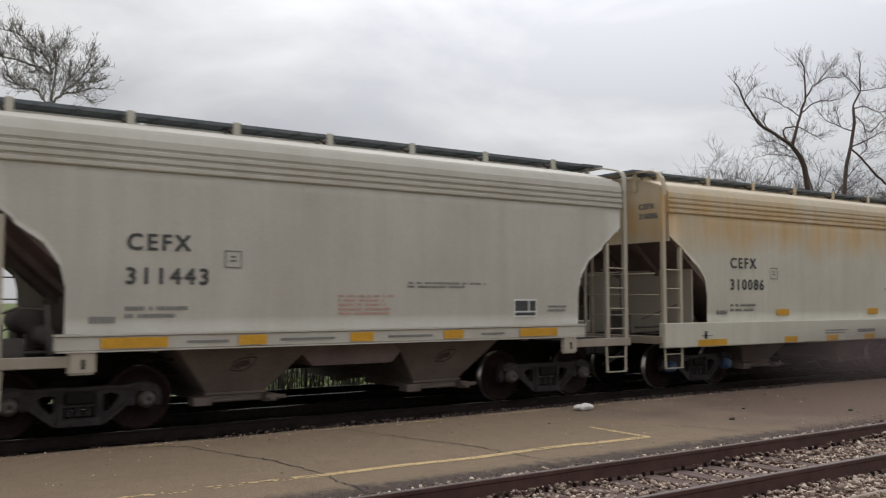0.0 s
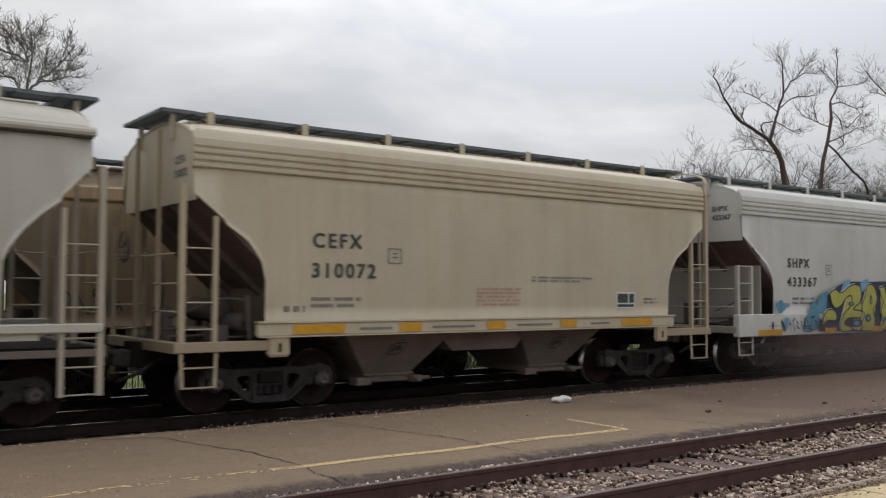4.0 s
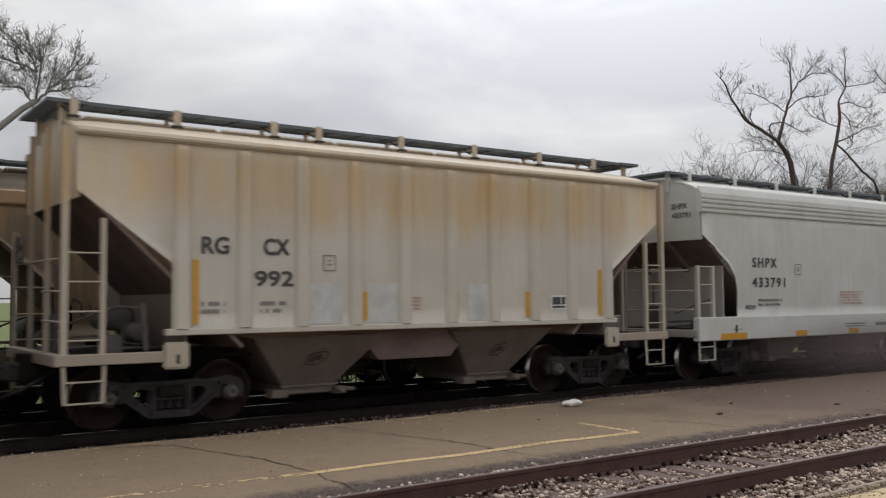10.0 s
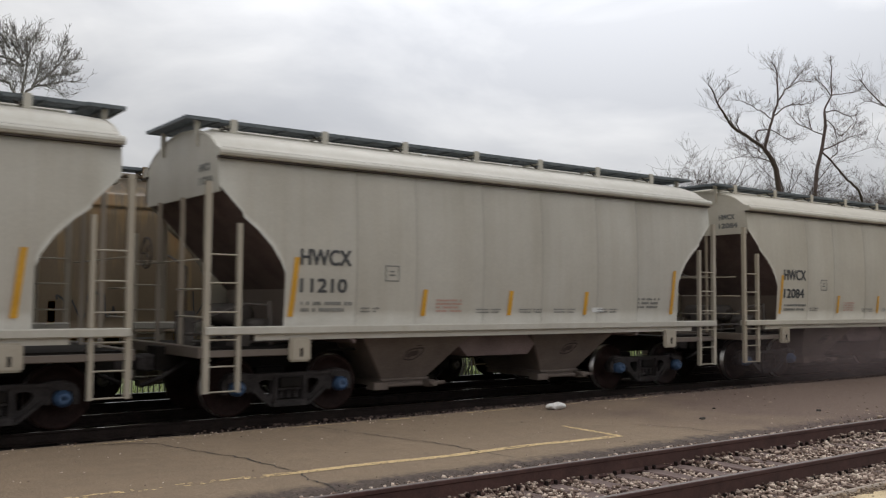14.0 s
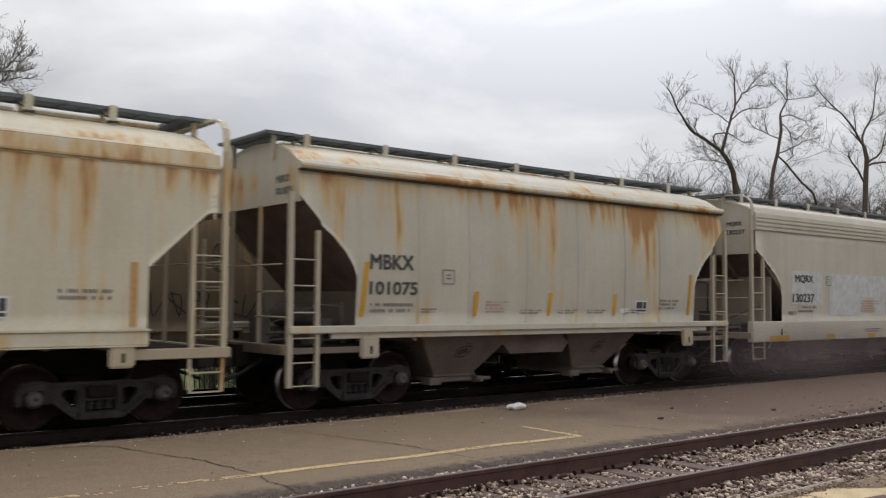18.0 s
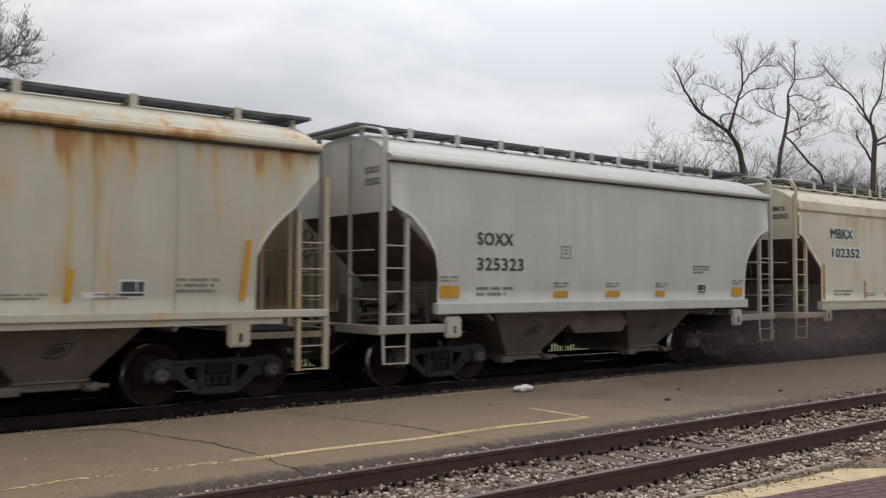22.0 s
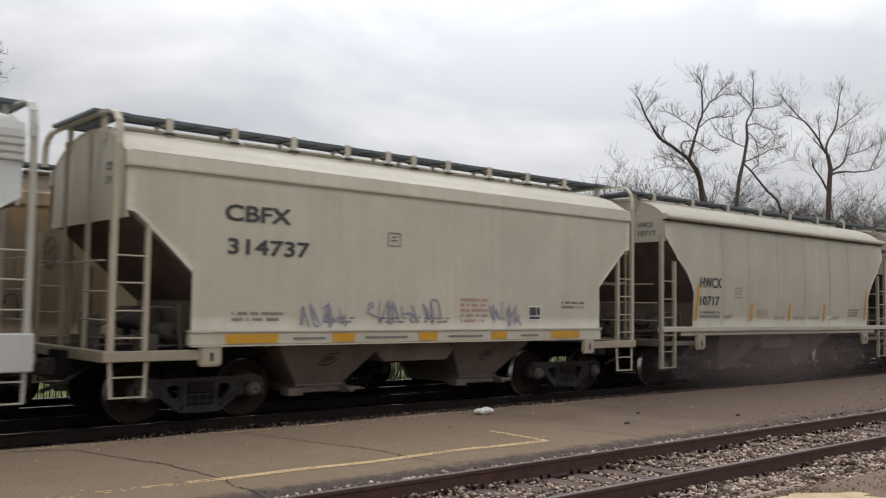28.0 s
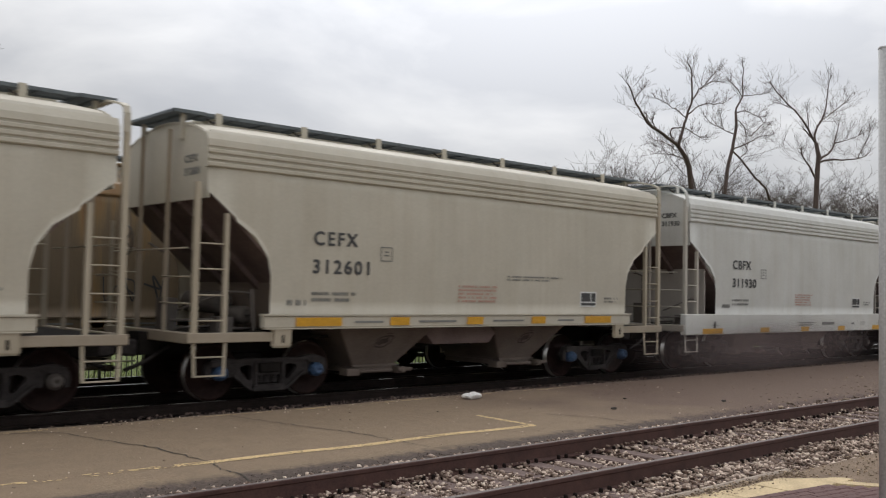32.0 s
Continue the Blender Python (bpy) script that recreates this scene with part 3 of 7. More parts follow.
# ---------------------------------------------------------------- covered hopper cars
# kind: how far the side bulges, the outline of the cut-away ends, the roof and the fittings
KINDS = {
    "round": dict(bulge=0.075, cut=[(4.54, 1.40), (4.545, 2.2), (4.62, 2.38), (4.78, 2.61), (5.0, 2.83), (5.22, 3.0), (5.25, 3.08), (5.62, 3.47)], eave=3.90),
    "grooved": dict(bulge=0.03, cut=[(4.5, 1.38), (4.505, 2.0), (4.57, 2.28), (4.78, 2.58), (5.12, 2.80), (5.15, 2.87), (5.62, 3.24)], eave=3.62),
    "angled": dict(bulge=0.0, cut=[(4.6, 1.38), (4.605, 2.25), (5.46, 3.06), (5.62, 3.09)], eave=3.74),
    "flow": dict(bulge=0.03, cut=[(4.48, 1.36), (4.485, 1.95), (4.55, 2.28), (4.75, 2.52), (5.18, 2.82), (5.21, 2.88), (5.62, 3.13)], eave=3.62),
    "plated": dict(bulge=0.045, cut=[(4.62, 1.46), (4.625, 2.0), (4.68, 2.34), (4.88, 2.66), (5.2, 2.96), (5.62, 3.14)], eave=3.90),
    "ribbed": dict(bulge=0.0, cut=[(4.33, 1.40), (4.335, 2.34), (5.62, 3.29)], eave=4.06),
}
HALF = 1.6


def half_width(kind, z):
    w = HALF - 0.05 if kind == "ribbed" else HALF
    return w - KINDS[kind]["bulge"] * ((z - 2.55) / 1.3) ** 2


def side_sheet(kind):
    """The near side's sheet, cut away at both ends, with welded seams."""
    k = KINDS[kind]
    cut = k["cut"]
    xs = [-x for x, _ in cut[::-1]] + [x for x, _ in cut]
    low = [z for _, z in cut[::-1]] + [z for _, z in cut]
    if kind in ("round", "plated"):
        inner = [-3.29, -2.14, -0.70, 0.70, 2.14, 3.29]
    elif kind == "ribbed":
        inner = [-3.27, -1.4, 0.0, 1.4, 3.27]
    else:
        inner = [-3.0, -1.1, 1.1, 3.0]
    cols = sorted(list(zip(xs, low)) + [(x + d, cut[0][1]) for x in inner for d in (-0.015, 0.0, 0.015)])
    bm = bmesh.new()
    nz = 10
    rows = []
    for x, lo in cols:
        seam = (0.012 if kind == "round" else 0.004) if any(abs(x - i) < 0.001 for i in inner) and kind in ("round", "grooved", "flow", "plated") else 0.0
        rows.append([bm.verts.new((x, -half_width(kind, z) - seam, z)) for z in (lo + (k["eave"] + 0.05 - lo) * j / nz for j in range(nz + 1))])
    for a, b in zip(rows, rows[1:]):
        # seam faces take the darker coat, so that their shade is painted in
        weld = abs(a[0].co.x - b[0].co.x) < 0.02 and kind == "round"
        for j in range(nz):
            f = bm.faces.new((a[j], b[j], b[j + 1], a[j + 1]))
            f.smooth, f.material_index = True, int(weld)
    bmesh.ops.solidify(bm, geom=bm.faces[:], thickness=-0.02)
    return bm


def roof_section(kind):
    if kind in ("round", "plated"):
        half = [(1.55, 3.98), (1.44, 4.10), (1.22, 4.24), (0.9, 4.36), (0.5, 4.44), (0.0, 4.47)]
    elif kind in ("grooved", "flow"):
        half = [(1.53, 4.10), (1.40, 4.20), (1.1, 4.31), (0.7, 4.40), (0.3, 4.45), (0.0, 4.46)]
    elif kind == "angled":
        half = [(1.53, 3.94), (1.42, 4.06), (1.15, 4.22), (0.8, 4.34), (0.4, 4.42), (0.0, 4.44)]
    else:
        half = [(1.5, 4.12), (1.42, 4.17), (1.1, 4.29), (0.7, 4.38), (0.3, 4.43), (0.0, 4.45)]
    return [(-y, z) for y, z in half] + [(y, z) for y, z in half[-2::-1]]


def roof_sheet(kind):
    bm = bmesh.new()
    sec = roof_section(kind)
    xs = [-5.62, -5.5, -5.2, -4.6, 4.6, 5.2, 5.5, 5.62]
    drop = [0.07, 0.03, 0.008, 0, 0, 0.008, 0.03, 0.07]
    rows = [[bm.verts.new((x, y * (1 - d * 0.1), z - d * (z - 3.6))) for y, z in sec] for x, d in zip(xs, drop)]
    for a, b in zip(rows, rows[1:]):
        for j in range(len(sec) - 1):
            bm.faces.new((a[j], b[j], b[j + 1], a[j + 1])).smooth = True
    bmesh.ops.solidify(bm, geom=bm.faces[:], thickness=0.02)
    return bm


def eave_bm(kind):
    """The rail along the roof's edge on the near side."""
    bm = bmesh.new()
    if kind in ("round", "plated"):
        sec = [(-1.48, 3.895), (-1.60, 3.885), (-1.635, 3.895), (-1.652, 3.93), (-1.645, 3.965), (-1.61, 4.0), (-1.50, 4.03)]
        # the overhang's shadow, painted as a dark strip below the lip
        prism_x(bm, [(-1.50, 3.855), (-1.60, 3.86), (-1.60, 3.888), (-1.50, 3.888)], -5.62, 5.62, mat=2)
        prism_x(bm, [(-1.56, 4.01), (-1.578, 4.012), (-1.545, 4.036), (-1.53, 4.03)], -5.55, 5.55, mat=1)
    elif kind in ("grooved", "flow"):
        sec = [(-1.50, 3.60)]
        for z in (3.60, 3.70, 3.80):
            sec += [(-1.60, z), (-1.625, z + 0.02), (-1.625, z + 0.06), (-1.60, z + 0.08)]
        sec += [(-1.60, 3.90), (-1.615, 3.92), (-1.60, 4.02), (-1.53, 4.13), (-1.48, 4.13)]
        prism_x(bm, [(-1.50, 4.125), (-1.515, 4.12), (-1.45, 4.185), (-1.43, 4.17)], -5.55, 5.55, mat=1)
        # strips of the darker coat along the grooves
        for z in (3.68, 3.78, 3.88):
            prism_x(bm, [(-1.56, z + 0.002), (-1.606, z + 0.004), (-1.606, z + 0.018), (-1.56, z + 0.018)], -5.63, 5.63, mat=1)
    elif kind == "angled":
        sec = [(-1.50, 3.70), (-1.64, 3.71), (-1.645, 3.74), (-1.60, 3.93), (-1.5, 3.97)]
        # shadow below the edge, painted as a strip of the darker coat
        prism_x(bm, [(-1.50, 3.675), (-1.612, 3.68), (-1.612, 3.704), (-1.50, 3.704)], -5.62, 5.62, mat=1)
        prism_x(bm, [(-1.55, 3.93), (-1.585, 3.945), (-1.52, 3.985), (-1.49, 3.97)], -5.55, 5.55, mat=1)
    else:
        sec = [(-1.48, 4.04), (-1.60, 4.045), (-1.61, 4.08), (-1.58, 4.13), (-1.48, 4.15)]
        # painted shadow line below this edge too
        prism_x(bm, [(-1.48, 4.018), (-1.575, 4.02), (-1.575, 4.043), (-1.48, 4.043)], -5.60, 5.60, mat=1)
    prism_x(bm, sec, -5.64, 5.64)
    return bm


def end_panel(kind, s):
    """The upright panel under the roof at an end; s is -1 or 1."""
    bm = bmesh.new()
    low = KINDS[kind]["cut"][-1][1]
    sec = [(-half_width(kind, low) + 0.03, low - 0.1)] + [(y * 0.985, z - 0.02) for y, z in roof_section(kind)] + [(half_width(kind, low) - 0.03, low - 0.1)]
    prism_x(bm, sec, s * 5.57, s * 5.60)
    return bm


def slope_sheet(kind, s):
    bm = bmesh.new()
    top = KINDS[kind]["cut"][-1][1]
    w = HALF - 0.06
    prism_y(bm, [(s * 5.58, top), (s * 3.3, 1.12), (s * 3.26, 1.16), (s * 5.58, top + 0.06)], -w, w)
    return bm


def side_frame():
    """A cast side frame: a flat casting with a spring window and two three-cornered ones, jaws over the bearings and raised rims."""
    half = [(0.0, 0.668), (0.38, 0.676), (0.60, 0.664), (0.76, 0.695), (0.90, 0.705), (1.03, 0.665), (1.10, 0.58), (1.12, 0.48), (1.10, 0.37), (1.03, 0.37), (1.022, 0.52), (0.955, 0.592), (0.825, 0.592), (0.758, 0.52),
            (0.75, 0.385), (0.68, 0.375), (0.62, 0.43), (0.345, 0.175), (0.28, 0.145), (0.0, 0.142)]
    outer = half + [(-x, z) for x, z in half[-2:0:-1]]
    spring_hole = [(-0.205, 0.585), (0.205, 0.585), (0.205, 0.255), (-0.205, 0.255)]
    side_hole = [(0.315, 0.545), (0.345, 0.568), (0.455, 0.568), (0.515, 0.545), (0.53, 0.505), (0.50, 0.455), (0.385, 0.335), (0.345, 0.32), (0.315, 0.35)]
    bm = bmesh.new()
    edges = []
    for ring in (outer, spring_hole, side_hole, [(-x, z) for x, z in side_hole[::-1]]):
        vs = [bm.verts.new((x, -0.06, z)) for x, z in ring]
        edges += [bm.edges.new((vs[i], vs[(i + 1) % len(vs)])) for i in range(len(vs))]
    bmesh.ops.triangle_fill(bm, use_beauty=True, edges=edges)
    out = bmesh.ops.extrude_face_region(bm, geom=bm.faces[:])
    for v in out["geom"]:
        if isinstance(v, bmesh.types.BMVert):
            v.co.y = 0.06
    bm.normal_update()
    # raised rims along the chords, and the spring seat
    for e in (-1, 1):
        beam(bm, (0, -0.075, 0.645), (e * 0.78, -0.075, 0.645), 0.045, 0.04)
        beam(bm, (e * 0.645, -0.075, 0.43), (e * 0.315, -0.075, 0.175), 0.05, 0.04)
        beam(bm, (e * 0.25, -0.075, 0.62), (e * 0.25, -0.075, 0.24), 0.05, 0.04)
        beam(bm, (e * 0.72, -0.08, 0.635), (e * 1.05, -0.08, 0.60), 0.09, 0.06)
    beam(bm, (-0.30, -0.085, 0.20), (0.30, -0.085, 0.20), 0.09, 0.07)
    beam(bm, (-0.20, -0.05, 0.425), (0.20, -0.05, 0.425), 0.035, 0.05)
    return bm


def wheelset():
    bm = bmesh.new()
    for s in (-1, 1):
        y = s * 0.70
        prof = [(0.09, y - s * 0.06), (0.10, y + s * 0.08), (0.14, y + s * 0.09), (0.18, y + s * 0.06), (0.36, y + s * 0.015), (0.40, y + s * 0.09), (0.455, y + s * 0.095), (0.460, y - s * 0.005), (0.485, y - s * 0.02), (0.485, y - s * 0.04), (0.40, y - s * 0.045), (0.30, y - s * 0.03), (0.09, y - s * 0.06)]
        if s > 0:
            prof = prof[::-1]
        lathe_y(bm, prof, 22, [1 if (min(a[0], b[0]) > 0.44 and max(a[0], b[0]) < 0.47) else 0 for a, b in zip(prof, prof[1:])])
        tube(bm, [(0, y + s * 0.05, 0), (0, s * 1.0, 0)], 0.08, 10)
        # a casting mark off the middle of each wheel
        beam(bm, (0.24, y + s * 0.05, 0.02), (0.31, y + s * 0.045, 0.02), 0.05, 0.02)
    tube(bm, [(0, -0.66, 0), (0, 0.66, 0)], 0.085, 10)
    return bm


def spring_bm():
    bm = bmesh.new()
    # turns of a coil: wide and narrow rings in one shaft
    tube(bm, [(0, 0, 0.27 + 0.0115 * i) for i in range(21)], [0.058 if i % 3 else 0.044 for i in range(21)], 8)
    return bm


def bearing():
    bm = bmesh.new()
    lathe_y(bm, [(0.118, 0.10), (0.118, -0.02), (0.105, -0.05), (0.085, -0.07), (0.085, -0.085), (0.03, -0.095), (0.03, 0.0)], 14)
    for k in range(3):
        a = k * 2.094
        tube(bm, [(0.06 * math.cos(a), -0.08, 0.06 * math.sin(a)), (0.06 * math.cos(a), -0.10, 0.06 * math.sin(a))], 0.014, 6)
    return bm


TRUCK = dict(side=mesh_of(side_frame(), "side_frame", M_TRUCK), wheels=mesh_of(wheelset(), "wheelset", [M_WHEEL, M_TREAD]), spring=mesh_of(spring_bm(), "spring", M_TRUCK),
             cap=mesh_of(bearing(), "bearing_cap", M_TANK), blue=mesh_of(bearing(), "blue_bearing_cap", M_CAP_BLUE))
bolster = bmesh.new()
box(bolster, -0.19, 0.19, -1.12, 1.12, 0.44, 0.60)
box(bolster, -0.26, 0.26, -0.38, 0.38, 0.58, 0.72)
for q in (-0.66, 0.66):
    beam(bolster, (q, -0.75, 0.40), (q, 0.75, 0.40), 0.10, 0.12, (0, 0, 1))
bmesh.ops.bevel(bolster, geom=bolster.edges[:], offset=0.02, segments=1, affect="EDGES")
TRUCK["bolster"] = mesh_of(bolster, "truck", M_UNDER)
WHEELBASE = 0.889
TRUCK_X = 4.17


def add_truck(car, x, blue):
    truck = part("truck", TRUCK["bolster"], None, car, "cast steel four-wheel truck, dark with dust", pose(x, 0, 0))
    for s in (-1, 1):
        part("side_frame", TRUCK["side"], None, truck, at=pose(0, s * 1.0, 0))
        for dx in (-0.13, 0.0, 0.13) if s < 0 else ():
            part("spring", TRUCK["spring"], None, truck, at=pose(dx, s * 1.0, 0))
        for d in (-1, 1):
            part("bearing_cap", TRUCK["blue" if blue else "cap"], None, truck, "blue bearing cap" if blue else "", pose(d * WHEELBASE, s * 1.10, 0.46, 0, 0, 0 if s < 0 else 180))
    for d in (-1, 1):
        part("wheelset", TRUCK["wheels"], None, truck, "worn steel wheel pair on an axle", pose(d * WHEELBASE, 0, 0.46))
    return truck


def simple(name, *a):
    return mesh_of(box_bm(*a), name, M_PAINT)


SHARED = {}


def shared(name, make, mat=None):
    if name not in SHARED:
        SHARED[name] = mesh_of(make(), name, mat or COAT)
    return SHARED[name]


def post_bm(z0, z1, w=0.075):
    def make():
        bm = bmesh.new()
        box(bm, -w / 2, w / 2, -0.006, 0.006, z0, z1)
        box(bm, -w / 2, -w / 2 + 0.012, 0.006, 0.07, z0, z1)
        return bm
    return make


def rung_bm(length):
    def make():
        bm = bmesh.new()
        tube(bm, [(-length / 2, 0, 0), (length / 2, 0, 0)], 0.013, 6)
        return bm
    return make


def chute_bm():
    bm = bmesh.new()
    top = [(-1.17, -1.30, 1.25), (1.17, -1.30, 1.25), (1.17, 1.30, 1.25), (-1.17, 1.30, 1.25)]
    low = [(-0.47, -0.80, 0.45), (0.47, -0.80, 0.45), (0.47, 0.80, 0.45), (-0.47, 0.80, 0.45)]
    a, b = [bm.verts.new(p) for p in top], [bm.verts.new(p) for p in low]
    for i in range(4):
        bm.faces.new((a[i], a[(i + 1) % 4], b[(i + 1) % 4], b[i]))
    bm.faces.new(a), bm.faces.new(b[::-1])
    bmesh.ops.bevel(bm, geom=bm.edges[:], offset=0.02, segments=1, affect="EDGES")
    box(bm, -0.50, 0.50, -0.84, 0.84, 0.43, 0.465)
    return bm


def chute_mark_bm():
    """A faded maker's sign on the chute: a slanting frame round a blot, a short line over it."""
    bm = bmesh.new()
    ribbon(bm, curve_through([(-0.17, 0.80), (-0.15, 0.92), (-0.05, 0.975), (0.17, 0.985), (0.15, 0.88), (0.02, 0.79), (-0.17, 0.80)], 4), 0.026)
    ribbon(bm, curve_through([(-0.10, 0.83), (-0.06, 0.89), (0.03, 0.90), (0.09, 0.93)], 4), 0.095)
    ribbon(bm, [(0.0, 1.035), (0.14, 1.04)], 0.014)
    for v in bm.verts:
        v.co.y = -1.3 + (1.25 - v.co.z) * 0.50 / 0.80 - 0.012
    return bm


def gate_bm():
    bm = bmesh.new()
    box(bm, -0.50, 0.45, -0.80, 0.80, 0.33, 0.42)
    box(bm, -0.72, -0.45, -1.0, -0.75, 0.30, 0.42)
    tube(bm, [(-0.7, -0.95, 0.36), (0.3, -0.95, 0.36)], 0.03, 8)
    box(bm, 0.42, 0.62, -0.95, -0.7, 0.30, 0.41)
    tube(bm, [(0.5, -1.05, 0.36), (0.5, -0.6, 0.36)], 0.05, 8)
    tube(bm, [(0.72, -1.0, 0.37), (0.40, -1.0, 0.37)], 0.035, 8)
    return bm


def platform_grate(x0, x1, y0, y1, t=0.045):
    def make():
        bm = bmesh.new()
        box(bm, x0, x1, y0, y0 + 0.02, -t, 0.008)
        box(bm, x0, x1, y1 - 0.02, y1, -t, 0.008)
        n = max(2, int((y1 - y0) / 0.07))
        for i in range(n):
            y = y0 + 0.02 + (y1 - y0 - 0.04) * (i + 0.5) / n
            box(bm, x0, x1, y - 0.021, y + 0.021, -0.02, 0.004)
        m = max(2, int((x1 - x0) / 0.55))
        for i in range(m + 1):
            x = x0 + (x1 - x0 - 0.03) * i / m
            box(bm, x, x + 0.03, y0, y1, -t, -0.02)
        return bm
    return make


def coupler_bm():
    bm = bmesh.new()
    box(bm, -0.60, 0.02, -0.11, 0.11, 0.72, 0.94)
    box(bm, 0.0, 0.22, -0.17, 0.15, 0.70, 0.96)
    box(bm, 0.16, 0.30, 0.02, 0.16, 0.72, 0.94)
    box(bm, 0.20, 0.30, -0.18, -0.06, 0.72, 0.94)
    bmesh.ops.bevel(bm, geom=bm.edges[:], offset=0.03, segments=1, affect="EDGES")
    tube(bm, [(-0.4, 0.35, 0.85), (0.0, 0.38, 0.62), (0.3, 0.33, 0.50)], 0.03, 6)
    return bm


def brake_wheel_bm():
    bm = bmesh.new()
    ring_pts = [(0, 0.25 * math.cos(a), 0.25 * math.sin(a)) for a in (2 * math.pi * k / 14 for k in range(15))]
    tube(bm, ring_pts, 0.016, 6)
    for k in range(5):
        a = 2 * math.pi * k / 5
        tube(bm, [(0, 0, 0), (0, 0.25 * math.cos(a), 0.25 * math.sin(a))], 0.012, 5)
    return bm


def hopper_car(kind, blue=False):
    """A two-bay covered hopper: an Empty at rail level in its middle, with its parts."""
    car = new("hopper_car")
    k = KINDS[kind]
    p = lambda name, make, mat=None, label="", at=None: part(name, shared(kind + " " + name, make, mat), None, car, label, at)
    c = lambda name, make, mat=None, label="", at=None: part(name.split("/")[0], shared(name, make, mat), None, car, label, at)
    turn = pose(0, 0, 0, 0, 0, 180)
    low = {"grooved": 0.09, "flow": 0.09, "round": 0.07, "plated": 0.04, "angled": 0.04, "ribbed": 0.02}[kind]      # how far the walkways lie lower
    # shell
    for m in (None, turn):
        p("side_sheet", lambda: side_sheet(kind), at=m)
        p("roof_edge", lambda: eave_bm(kind), at=m)
        if kind == "round":
            c("side_sill", lambda: soft_box(-5.78, 5.78, -1.63, -1.45, 1.29, 1.41, 0.015), at=m)
            c("sill_web", lambda: box_bm(-5.0, 5.0, -1.56, -1.5, 1.20, 1.30), at=m)
        elif kind == "flow":
            c("side_sill/f", lambda: soft_box(-5.84, 5.84, -1.65, -1.48, 0.88, 1.38, 0.018), at=m)
        elif kind == "plated":
            c("side_sill/p", lambda: soft_box(-4.66, 4.66, -1.645, -1.50, 1.28, 1.48, 0.015), at=m)
        elif kind == "ribbed":
            c("side_sill/r", lambda: soft_box(-4.42, 4.42, -1.60, -1.45, 1.33, 1.42, 0.012), at=m)
        else:
            c("side_sill/c", sill_bm, at=m)
        if kind == "ribbed":
            for x in (0.9333 * i - 4.2 for i in range(10)):
                part("rib", shared("rib", rib_bm), None, car, at=pose(x, 0, 0) if m is None else turn @ pose(x, 0, 0))
    p("roof", lambda: roof_sheet(kind))
    for s in (-1, 1):
        p("end_panel%d" % s, lambda: end_panel(kind, s)).name = "end_panel"
        p("slope_sheet%d" % s, lambda: slope_sheet(kind, s), M_SLOPE, "dark brown sloping end sheet").name = "slope_sheet"
        wall_x, wall_top = (4.82, 2.90) if kind == "flow" else (4.10, 2.50 if kind == "round" else 2.10)
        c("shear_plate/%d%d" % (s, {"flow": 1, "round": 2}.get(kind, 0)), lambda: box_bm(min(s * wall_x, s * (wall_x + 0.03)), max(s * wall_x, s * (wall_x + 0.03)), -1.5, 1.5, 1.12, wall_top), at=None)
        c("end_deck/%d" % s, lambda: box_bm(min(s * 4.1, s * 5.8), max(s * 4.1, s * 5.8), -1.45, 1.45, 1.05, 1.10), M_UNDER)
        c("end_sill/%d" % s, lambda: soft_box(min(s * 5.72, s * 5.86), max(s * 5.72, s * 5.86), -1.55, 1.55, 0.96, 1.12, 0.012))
        if kind in ("grooved", "flow"):
            for y in (-0.55, 0.55):
                p("slope_brace%d" % s, lambda: brace_bm(kind, s), M_SLOPE, at=pose(0, y, 0)).name = "slope_brace"
        if kind not in ("round", "ribbed") and not (kind == "grooved" and s < 0):
            square = kind in ("plated", "grooved")
            c("end_hoop/%d" % square, lambda: hoop_bm(square), None, "bent bar over the roof's end", pose(s * 5.74, 0, -low))
        c("coupler", coupler_bm, M_TRUCK, "dark steel coupler", pose(s * 5.98, 0, 0, 0, 0, 0 if s > 0 else 180))
        add_truck(car, s * TRUCK_X, blue)
        for y in (-0.5, 0.5):
            c("end_post/%d" % (kind == "round"), post_bm(1.1, 3.35 if kind == "round" else 4.27, 0.09), at=pose(s * 5.72, y, 0, 0, 0, 90))
        c("end_rail", rung_bm(2.7), at=pose(s * 5.80, 0, 2.38, 0, 0, 90))
        for z in (1.55, 1.95):
            c("end_rung", rung_bm(0.95), at=pose(s * 5.80, -0.98, z, 0, 0, 90))
        # steps, ladders and corner posts on both sides
        lower = kind == "round"
        c("ladder/%d" % lower, lambda: ladder_bm(lower), None, "steel end ladder", pose(s * 5.515, 1.575, 0, 0, 0, 180))
        for e in (-1, 1):
            if e < 0:
                short = lower or kind == "grooved" and s < 0
                c("corner_post/%d%d" % (lower, short), post_bm(0.46 if lower else 0.98, 3.5 if lower else 3.36 if short else 4.10, 0.085), at=pose(s * 5.76, e * 1.585, 0, 0, 0, 0 if e < 0 else 180))
                c("ladder_post/%d" % lower, post_bm(0.46 if lower else 1.0, 2.92, 0.065), at=pose(s * 5.27, e * 1.585, 0, 0, 0, 0 if e < 0 else 180))
                for z in ((0.48, 0.84, 1.22, 1.62, 2.04, 2.45) if lower else (1.30, 1.68, 2.07, 2.45)):
                    c("ladder_rung", rung_bm(0.50), at=pose(s * 5.515, e * 1.575, z))
                if lower:
                    c("corner_sill/low", lambda: soft_box(-0.72, 0.72, -0.02, 0.05, 0.97, 1.07, 0.01), at=pose(s * 5.08, e * 1.545, 0))
                if not lower:
                    part("step", shared("step", step_bm), None, car, at=pose(s * 5.5, e * 1.56, 0))
